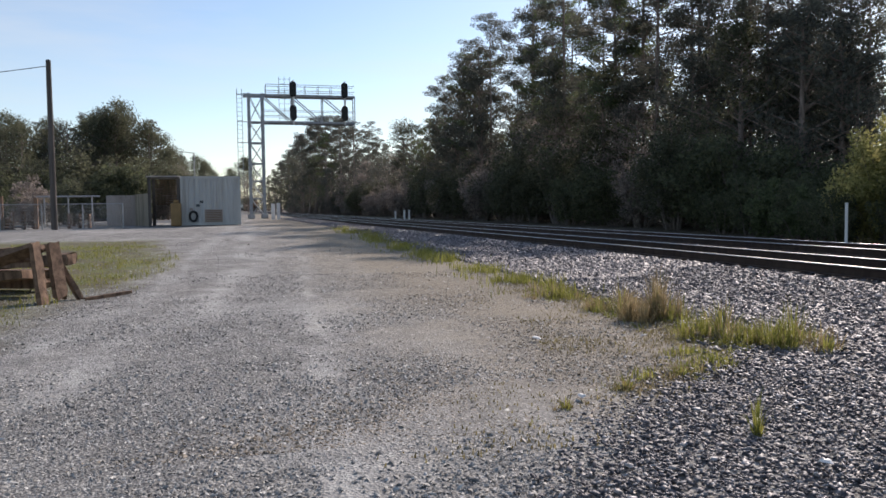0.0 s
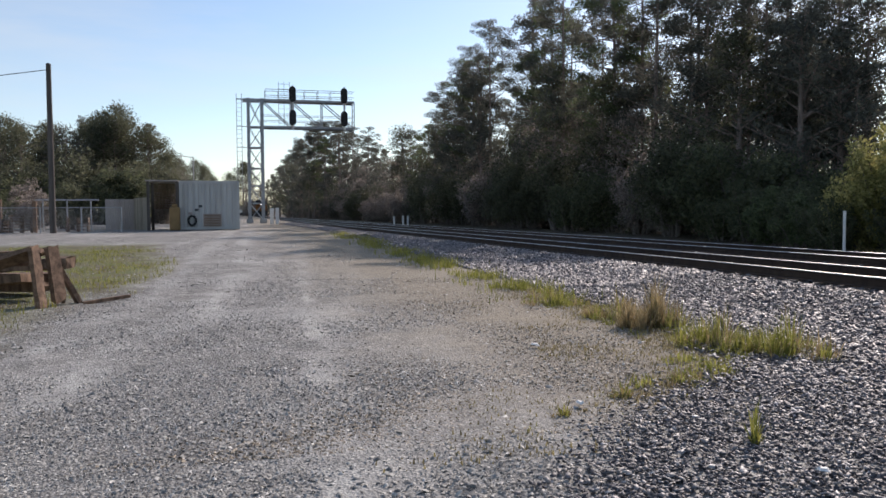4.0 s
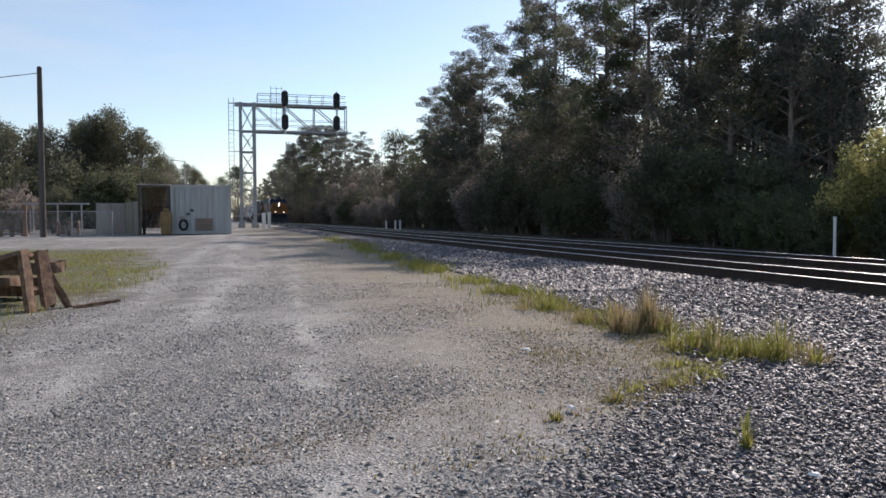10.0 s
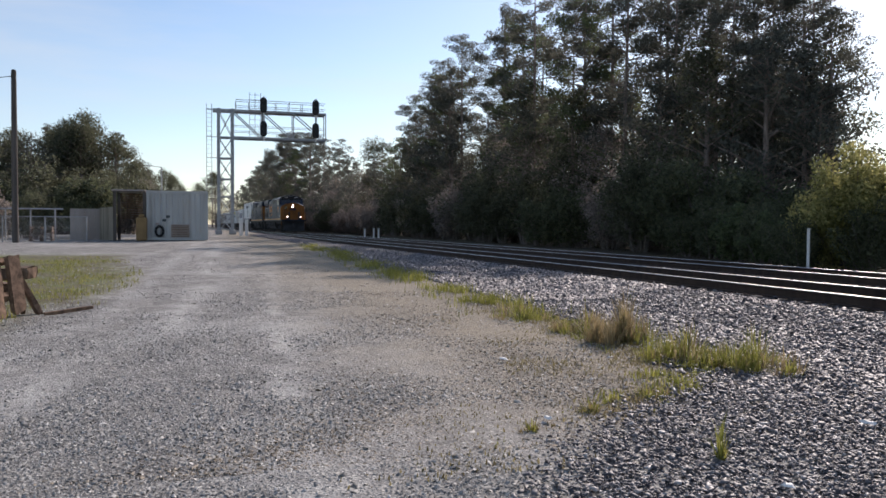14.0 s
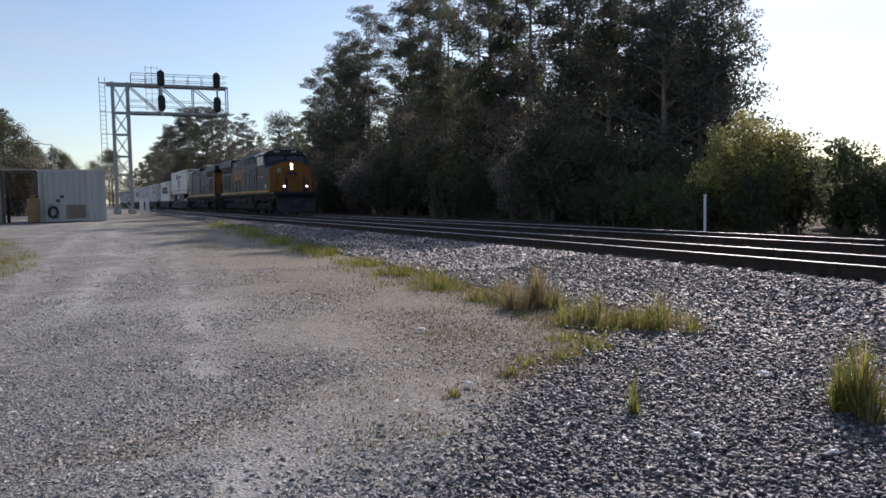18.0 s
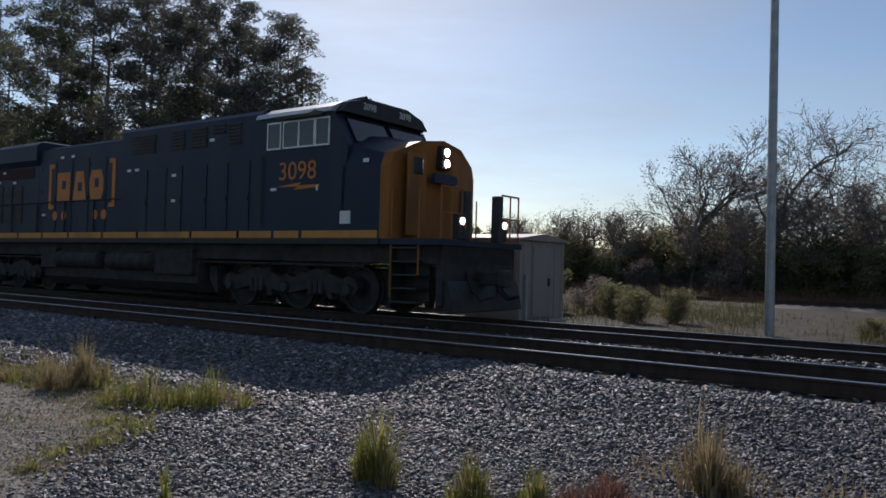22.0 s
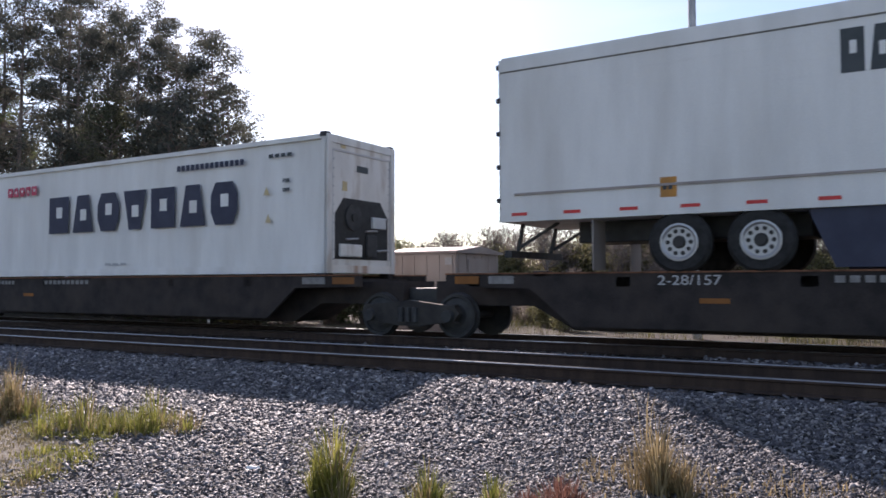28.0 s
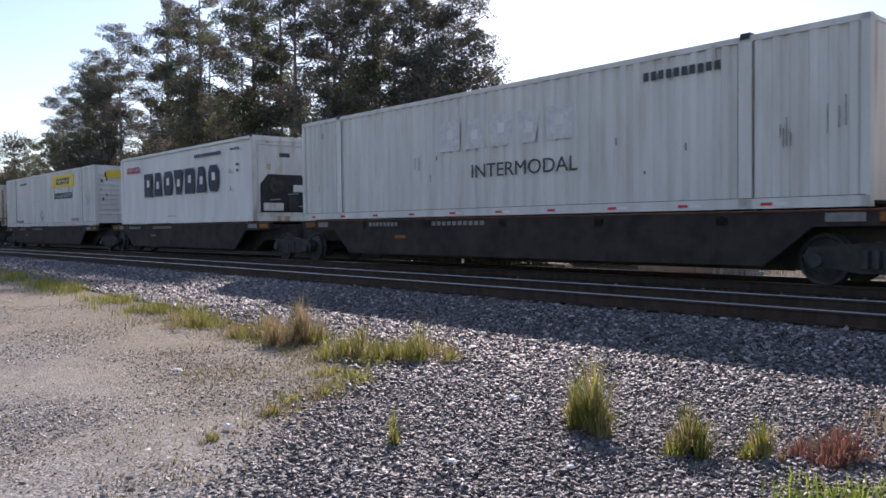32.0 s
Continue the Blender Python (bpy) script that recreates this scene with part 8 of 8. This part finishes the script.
    for y in (5.7, 10.45):
        mast = part("signal_mast", add_rod(B(), (xb + 0.25, y, 9.1), (xb + 0.25, y, 13.1), 0.1, sides=10), M["white"], G)
        for z in (12.3, 10.15):
            bm = B()
            o = [(0.31 * math.cos(a), 0.4 + 0.31 * math.sin(a)) for a in [i * math.pi / 8 for i in range(9)]] + [(0.31 * math.cos(a), -0.4 + 0.31 * math.sin(a)) for a in [math.pi + i * math.pi / 8 for i in range(9)]]
            add_prism(bm, [(y - 0.05 + p[0], z + p[1]) for p in o], xb + 0.42, xb + 0.48, "x")
            hd = part("signal_head", bm, M["black"], G, "black oval signal head")
            for dz in (0.42, 0.0, -0.42):
                bm = B()
                add_rod(bm, (xb + 0.48, y - 0.05, z + dz), (xb + 0.75, y - 0.05, z + dz), 0.16, 0.17, 14)
                part("hood", bm, M["black"], hd)
                part("lens", add_rod(B(), (xb + 0.745, y - 0.05, z + dz), (xb + 0.76, y - 0.05, z + dz), 0.11, sides=14), M["black"], hd)
    return G


signal_bridge()


def marker_post(x, y, h, w=0.16, label="short white marker post beside the track"):
    z = float(ground_z(x, y))
    P = thing("marker_post", Matrix.Translation((x, y, z)), label, "post", "marker posts")
    part("shaft", add_box(B(), -w / 2, -w / 2, -0.1, w / 2, w / 2, h, bevel=0.02), M["white"], P)
    part("cap", add_box(B(), -w * 0.6, -w * 0.6, h, w * 0.6, w * 0.6, h + 0.07, bevel=0.02), M["white_frame"], P)


marker_post(-68, 3.35, 1.25, 0.3)
marker_post(-67.2, 3.75, 1.3, 0.26)
marker_post(-80, 16.3, 0.85, 0.17)
marker_post(-80, 17.25, 0.95, 0.18)
marker_post(-80, 17.75, 0.95, 0.18)


# ---- white storage container with a side shelter, sheds and yard behind the crossing ----
def storage_box():
    C = thing("storage_container", Matrix.Translation((-46, -1.1, 0.5)), "weathered white corrugated storage container, tyre hung on it", "storage container")
    w, h, d = 1.6, 2.72, 6.0
    part("body", add_box(B(), -d, -w + 0.06, 0.05, -0.05, w - 0.06, h - 0.05), M["storage_white"], C)
    for y in (-w + 0.06, w - 0.06):
        part("corner_post", add_box(B(), -0.1, y - 0.07, 0.0, 0.03, y + 0.07, h), M["storage_white"], C)
    for z in (0.08, h - 0.08):
        part("rail", add_box(B(), -0.08, -w, z - 0.08, 0.025, w, z + 0.08), M["storage_white"], C)
    y = -w + 0.22
    while y < w - 0.3:
        bm = B()
        add_prism(bm, [(-0.05, y), (0.0, y + 0.05), (0.0, y + 0.17), (-0.05, y + 0.22)], 0.16, h - 0.16, "z")
        part("corrugation", bm, M["storage_white"], C)
        y += 0.3
    tm = B()
    for i in range(20):
        a0, a1 = i * math.tau / 20, (i + 1) * math.tau / 20
        add_rod(tm, (0.08, -0.95 + 0.2 * math.cos(a0), 0.5 + 0.27 * math.sin(a0)), (0.08, -0.95 + 0.2 * math.cos(a1), 0.5 + 0.27 * math.sin(a1)), 0.065, sides=8)
    part("hung_tyre", tm, M["rubber"], C, "black tyre leaning on the wall")
    vb = part("vent_panel", add_box(B(), 0.0, -0.35, 0.15, 0.05, 0.62, 0.88), M["alu_dull"], C)
    bm = B()
    for i in range(7):
        add_box(bm, 0.05, -0.32, 0.2 + i * 0.095, 0.08, 0.59, 0.245 + i * 0.095)
    part("slat_panel", bm, M["old_wood"], vb)
    for q, z, mt in ((-0.7, 1.1, "charcoal"), (-0.5, 1.3, "charcoal"), (-1.05, 0.9, "alu_dull")):
        part("stencil_mark", add_box(B(), 0.0, q - 0.1, z - 0.07, 0.012, q + 0.1, z + 0.07), M[mt], C)
    return C


storage_box()


def side_shelter():
    S = thing("side_shelter", Matrix.Translation((-46.2, -3.55, 0.48)), "dark open-fronted lean-to with slatted back", "shelter")
    for x in (-2.5, -0.1):
        for y in (-0.8, 0.72):
            part("post", add_box(B(), x - 0.08, y - 0.08, -0.05, x + 0.08, y + 0.08, 2.7), M["wood_pole"], S)
    part("roof", add_box(B(), -2.7, -0.95, 2.7, 0.1, 0.8, 2.78), M["alu_dull"], S)
    for i in range(11):
        part("slat", add_box(B(), -2.56, -0.8, 1.2 + i * 0.135, -2.52, 0.75, 1.29 + i * 0.135), M["old_wood"], S)
    return S


side_shelter()
wb = thing("water_cask", Matrix.Translation((-45.9, -2.95, 0.5)), "orange-brown upright plastic cask in the shelter", "cask")
part("drum", add_box(B(), -0.25, -0.28, -0.02, 0.25, 0.28, 1.25, bevel=0.08), M["orange_box"], wb)
part("lid", add_box(B(), -0.12, -0.14, 1.25, 0.12, 0.14, 1.42, bevel=0.04), M["orange_box"], wb)


def panel_fence(y0, y1, x0, x1, n, h, label, mt="alu_dull"):
    F = thing("panel_fence", Matrix(), label, "fence", "yard fences")
    for i in range(n):
        a, b = i / n, (i + 0.94) / n
        xa, xb, ya, yb2 = x0 + (x1 - x0) * a, x0 + (x1 - x0) * b, y0 + (y1 - y0) * a, y0 + (y1 - y0) * b
        z = float(ground_z(xa, ya))
        part("panel", add_box(B(), min(xa, xb) - 0.02, min(ya, yb2), z - 0.02, max(xa, xb) + 0.02, max(ya, yb2), z + h), M[mt], F)


panel_fence(-7.1, -5.5, -50, -50, 6, 1.8, "pale corrugated sheet fence")
panel_fence(-5.5, -4.42, -50, -46.8, 12, 1.85, "bleached wooden board fence beside the shelter", "pale_wood")
panel_fence(-3.3, -3.0, -56, -56, 2, 1.6, "pale sheet seen through the shelter", "alu")


def chain_fence():
    F = thing("chain_link_fence", Matrix(), "low grey chain-link fence with top rail", "fence", "yard fences")
    pts = [(-43.5, -5.4 - i * 1.9) for i in range(7)]
    for x, y in pts:
        z = float(ground_z(x, y))
        part("post", add_rod(B(), (x, y, z - 0.1), (x, y, z + 1.3), 0.035, sides=8), M["steel_grey"], F)
    for (xa, ya), (xb, yb2) in zip(pts, pts[1:]):
        z = float(ground_z(xa, ya))
        part("top_rail", add_rod(B(), (xa, ya, z + 1.28), (xb, yb2, z + 1.28), 0.025, sides=6), M["steel_grey"], F)
        bm, k = B(), 14
        for i in range(-6, k):
            for d in (1, -1):
                s0, s1 = i / k, (i + 9) / k
                if d < 0:
                    s0, s1 = s1, s0
                za, zb = 0.03, 1.26
                c0, c1 = max(0, min(1, s0)), max(0, min(1, s1))
                if abs(s1 - s0) < 1e-6 or c0 == c1:
                    continue
                z0 = za + (zb - za) * (c0 - s0) / (s1 - s0)
                z1 = za + (zb - za) * (c1 - s0) / (s1 - s0)
                add_beam(bm, (xa, ya + (yb2 - ya) * c0, z + z0), (xa, ya + (yb2 - ya) * c1, z + z1), 0.008, 0.008)
        part("mesh", bm, M["steel_grey"], F)


chain_fence()


def utility_pole(x, y, h, r, label, wires=(), steel=False):
    z = float(ground_z(x, y))
    P = thing("utility_pole", Matrix.Translation((x, y, z)), label, "utility pole", "utility poles")
    mt = M["steel_grey"] if steel else M["wood_pole"]
    bm = B()
    tapered(bm, [(0, 0, -0.2), (0, 0, h * 0.5), (0, 0, h)], [r, r * 0.88, r * 0.75], 14)
    part("shaft", bm, mt, P)
    if not steel:
        part("pole_cap", add_rod(B(), (0, 0, h), (0, 0, h + 0.06), r * 0.8, r * 0.5, 14), M["dark_steel"], P)
    for to, sag in wires:
        bm, prev = B(), None
        for i in range(13):
            q = i / 12
            p = Vector((0, 0, h - 0.25)).lerp(Vector(to) - Vector((x, y, z)), q) + Vector((0, 0, -sag * 4 * q * (1 - q)))
            if prev is not None:
                add_rod(bm, prev, p, 0.02, sides=5, caps=False)
            prev = p
        tagged(part("wire", bm, M["dark_steel"], P), kind="stuff")
    return P


utility_pole(-43.1, -8.55, 8.35, 0.155, "dark wooden utility pole with one overhead wire", [((-44, -40, 5.5), 0.6)])
utility_pole(-60, -8.0, 3.2, 0.08, "thin pole with a slack wire at the yard", [((-62, -30, 3.6), 0.3)])
utility_pole(-4.92, 20.0, 13.0, 0.115, "tall grey steel pole beyond the tracks", steel=True)
utility_pole(-1.25, 24.0, 14.5, 0.15, "tall dark wooden utility pole beyond the tracks")
utility_pole(1.6, 44.0, 4.5, 0.12, "short wooden pole by the far trees")
lamp = thing("street_lamp", Matrix.Translation((-120, -5.2, 0.4)), "slender grey street lamp in the distance", "street lamp")
part("shaft", add_rod(B(), (0, 0, -0.1), (0, 0, 9.2), 0.12, 0.08), M["steel_grey"], lamp)
part("arm", add_rod(B(), (0, 0, 9.1), (0, -1.6, 9.3), 0.05), M["steel_grey"], lamp)
part("lantern", add_box(B(), -0.15, -2.2, 9.2, 0.15, -1.5, 9.38, bevel=0.04), M["steel_grey"], lamp)

yardbush = shrub(61, 4.2, 4.6, "leaves", "yard_bush", "large round green bush behind the sheds", 90, 0.2, "yard bushes", 14)
yardbush.matrix_basis = Matrix.Translation((-58, -7.2, 0.4))
for i, (x, y, s) in enumerate([(-70, -14, 1.0), (-66, -17, 1.1), (-75, -11, 1.2), (-62, -21, 1.0), (-80, -8.5, 1.0)]):
    copy_thing(yardbush, Matrix.Translation((x, y, 0.4)) @ Matrix.Rotation(i * 1.3, 4, 'Z')).scale = (s, s, s)


def pallet_stack(x, y, n, rz, label="stack of weathered wooden pallets and boards"):
    P = thing("pallet_stack", pose(x, y, float(ground_z(x, y)), 0, 0, rz), label, "pallets", "yard clutter")
    for k2 in range(n):
        z = k2 * 0.16
        for yy in (-0.5, 0, 0.5):
            part("stringer", add_box(B(), -0.6, yy - 0.04, z, 0.6, yy + 0.04, z + 0.1), M["old_wood"], P)
        for i in range(6):
            part("board", add_box(B(), -0.6 + i * 0.22, -0.54, z + 0.1, -0.6 + i * 0.22 + 0.12, 0.54, z + 0.125), M["old_wood"], P)


pallet_stack(-44.6, -10.3, 6, 20)
pallet_stack(-44.9, -11.8, 4, 70)
pallet_stack(-46, -7.9, 5, 5)
for x, y, h, mt in ((-44.2, -9.6, 1.6, "old_wood"), (-44.2, -11.2, 1.7, "old_wood"), (-44.2, -12.9, 1.5, "old_wood")):
    p = thing("fence_post", Matrix.Translation((x, y, float(ground_z(x, y)))), "weathered wooden yard post", "post", "yard posts")
    part("shaft", add_box(B(), -0.09, -0.09, -0.1, 0.09, 0.09, h, bevel=0.015), M[mt], p)
rk = thing("pipe_rack", Matrix.Translation((-47, -8.6, 0.45)), "grey pipe rack standing in the yard", "rack")
for y in (-1.2, 0.0, 1.2):
    part("upright", add_rod(B(), (0, y, -0.05), (0, y, 1.75), 0.04, sides=8), M["steel_grey"], rk)
part("crossbar", add_rod(B(), (0, -1.6, 1.72), (0, 1.6, 1.72), 0.045, sides=8), M["steel_grey"], rk)


# ---- heap of old ties and posts at the lot's edge ----
def old_board(a, b, w, t, turn=0.0):
    """A split, uneven board from a to b."""
    a, b = Vector(a), Vector(b)
    T = thing("old_timber", Matrix.Translation(a) @ (b - a).to_track_quat('X', 'Z').to_matrix().to_4x4() @ Matrix.Rotation(radians(turn), 4, 'X'), "split weathered brown timber lying in a heap", "timber", "old timbers")
    r = random.Random(int(a.x * 100 + b.z * 37))
    bm, rings, length = B(), [], (b - a).length
    for i in range(7):
        q = length * i / 6
        rings.append([bm.verts.new((q + r.uniform(-0.04, 0.04), p * w * 0.5 * r.uniform(0.86, 1.08), k * t * 0.5 * r.uniform(0.8, 1.1))) for p, k in ((-1, -1), (0, -1.1), (1, -1), (1.05, 0), (1, 1), (0, 1.05), (-1, 1), (-1.05, 0))])
    for p, k in zip(rings, rings[1:]):
        for j in range(8):
            bm.faces.new((p[j], p[(j + 1) % 8], k[(j + 1) % 8], k[j]))
    bm.faces.new(rings[0][::-1])
    bm.faces.new(rings[-1])
    part("baulk", bm, M["old_wood"], T)


for a, b, w, t, turn in (((-12.66, -2.6, 0.0), (-12.78, -2.72, 0.94), 0.17, 0.08, 20), ((-12.95, -2.42, 0.1), (-13.0, -2.52, 0.9), 0.2, 0.09, -10), ((-13.2, -2.2, 0.05), (-13.25, -2.62, 0.86), 0.16, 0.07, 35),
                         ((-12.9, -2.75, 0.84), (-13.0, -4.6, 0.2), 0.24, 0.07, 35), ((-13.15, -2.7, 0.86), (-13.6, -4.9, 0.34), 0.26, 0.08, 20), ((-13.5, -2.65, 0.84), (-14.3, -4.7, 0.4), 0.22, 0.07, 10),
                         ((-13.6, -2.9, 0.66), (-14.6, -5.2, 0.55), 0.26, 0.1, 0), ((-14.2, -2.9, 0.8), (-15.2, -5.6, 0.62), 0.24, 0.09, 0), ((-13.2, -2.9, 0.45), (-14.4, -5.2, 0.14), 0.3, 0.12, 5),
                         ((-14.0, -2.6, 0.4), (-15.6, -5.4, 0.3), 0.28, 0.14, 0), ((-14.6, -3.0, 0.2), (-16.2, -5.4, 0.2), 0.3, 0.2, 0), ((-17.6, -3.1, 0.42), (-18.4, -4.9, 0.3), 0.3, 0.24, 0), ((-13.0, -2.1, 0.06), (-13.5, -1.5, 0.1), 0.06, 0.05, 0)):
    old_board(a, b, w, t, turn)


# ---- lineside cabinets beyond the far track ----
def bungalow():
    S = thing("signal_hut", Matrix.Translation((-11.1, 18.1, 0.1)), "plain aluminium lineside equipment hut with ribbed sides", "equipment hut")
    w, d, h = 1.05, 1.15, 2.1
    part("base", add_box(B(), -w - 0.05, -d - 0.05, -0.15, w + 0.05, d + 0.05, 0.08), M["concrete"], S)
    part("wall_shell", add_box(B(), -w, -d, 0.08, w, d, h, bevel=0.02), M["alu_dull"], S)
    for i in range(6):
        x = -w + 0.1 + i * 0.38
        part("wall_seam", add_box(B(), x - 0.012, -d - 0.014, 0.1, x + 0.012, -d, h - 0.03), M["alu_dull"], S)
    for i in range(6):
        y = -d + 0.15 + i * 0.4
        part("wall_seam", add_box(B(), w, y - 0.012, 0.1, w + 0.014, y + 0.012, h - 0.03), M["alu_dull"], S)
    rf = B()
    add_prism(rf, [(-d - 0.1, h), (d + 0.1, h), (d + 0.1, h + 0.05), (0, h + 0.2), (-d - 0.1, h + 0.05)], -w - 0.1, w + 0.1, "x")
    part("roof", rf, M["alu_dull"], S)
    dr = part("door", add_box(B(), w, -0.55, 0.15, w + 0.035, 0.35, h - 0.15, bevel=0.01), M["alu_dull"], S)
    part("door_handle", add_box(B(), w + 0.035, 0.2, 0.95, w + 0.08, 0.26, 1.15), M["dark_steel"], dr)
    part("conduit", add_rod(B(), (w + 0.03, -0.9, 0.0), (w + 0.03, -0.9, 1.25), 0.05, sides=8), M["steel_grey"], S)
    for x in (-w + 0.2, w - 0.2):
        part("vent", add_box(B(), x - 0.1, -d - 0.03, h - 0.3, x + 0.1, -d - 0.014, h - 0.12), M["steel_grey"], S)


bungalow()
cb2 = thing("equipment_cabinet", Matrix.Translation((2.75, 17.9, 0.1)), "silver lineside equipment cabinet on a stand", "cabinet")
part("case", add_box(B(), -0.4, -0.4, 0.05, 0.4, 0.4, 1.5, bevel=0.03), M["alu"], cb2)
part("lid", add_box(B(), -0.44, -0.44, 1.5, 0.44, 0.44, 1.56, bevel=0.02), M["alu"], cb2)
part("door", add_box(B(), -0.36, -0.42, 0.15, 0.36, -0.4, 1.42), M["alu"], cb2)
part("plinth", add_box(B(), -0.36, -0.36, -0.15, 0.36, 0.36, 0.05), M["concrete"], cb2)
part("conduit", add_rod(B(), (-0.5, -0.2, -0.1), (-0.5, -0.2, 0.85), 0.05, sides=8), M["white"], cb2)
part("aerial", add_rod(B(), (0.35, 0.0, 1.56), (0.35, 0.0, 1.95), 0.02, sides=6), M["dark_steel"], cb2)
fp = thing("fence_post", Matrix.Translation((-18.8, 16.9, 0.03)), "slim white lineside post", "post", "lineside posts")
part("shaft", add_rod(B(), (0, 0, -0.1), (0, 0, 1.3), 0.042, sides=10), M["white"], fp)
part("cap", add_rod(B(), (0, 0, 1.3), (0, 0, 1.34), 0.05, sides=10), M["white_frame"], fp)

# distant siding on its low bed of gravel
bed = B()
add_prism(bed, [(36.6, 0.0), (43.2, 0.0), (42.0, 0.13), (37.8, 0.13)], -70, 60, "x")
tagged(part("siding_bed", bed, M["siding_gravel"], None), "low bed of dusty gravel under the siding", "track bed", kind="structure")
sd = thing("siding_track", Matrix(), "rusty siding track in the distance", "railway track", kind="structure")
for y in (39.2, 40.7):
    part("rail", add_box(B(), -60, y - 0.05, 0.16, 60, y + 0.05, 0.31), M["rail_side"], sd)
bm = B()
for i in range(120):
    add_box(bm, -40 + i * 0.6, 38.7, 0.05, -40 + i * 0.6 + 0.22, 41.2, 0.16)
tagged(part("ties", bm, M["tie"], sd), kind="stuff")

# white scraps and pale stones
for i, (x, y, s) in enumerate([(-8.1, 5.25, 0.06), (-7.5, 2.98, 0.065), (-5.18, 2.4, 0.05), (-4.46, 4.45, 0.055), (-3.53, 2.98, 0.055), (-3.0, 3.4, 0.04)]):
    r = random.Random(i)
    sc = thing("scrap", pose(x, y, float(ground_z(x, y)) + 0.025, 0, 0, r.uniform(0, 180)), "white scrap lying on the gravel", "litter", "white scraps")
    bm = B()
    vs = [bm.verts.new((s * math.cos(a) * r.uniform(0.6, 1.2), s * 0.6 * math.sin(a) * r.uniform(0.6, 1.2), r.uniform(0.0, 0.02))) for a in [j * math.tau / 7 for j in range(7)]]
    top = [bm.verts.new(v.co * 0.6 + Vector((0, 0, 0.018))) for v in vs]
    for j in range(7):
        bm.faces.new((vs[j], vs[(j + 1) % 7], top[(j + 1) % 7], top[j]))
    bm.faces.new(top); bm.faces.new(vs[::-1])
    part("piece", bm, M["litter"], sc)

motions()
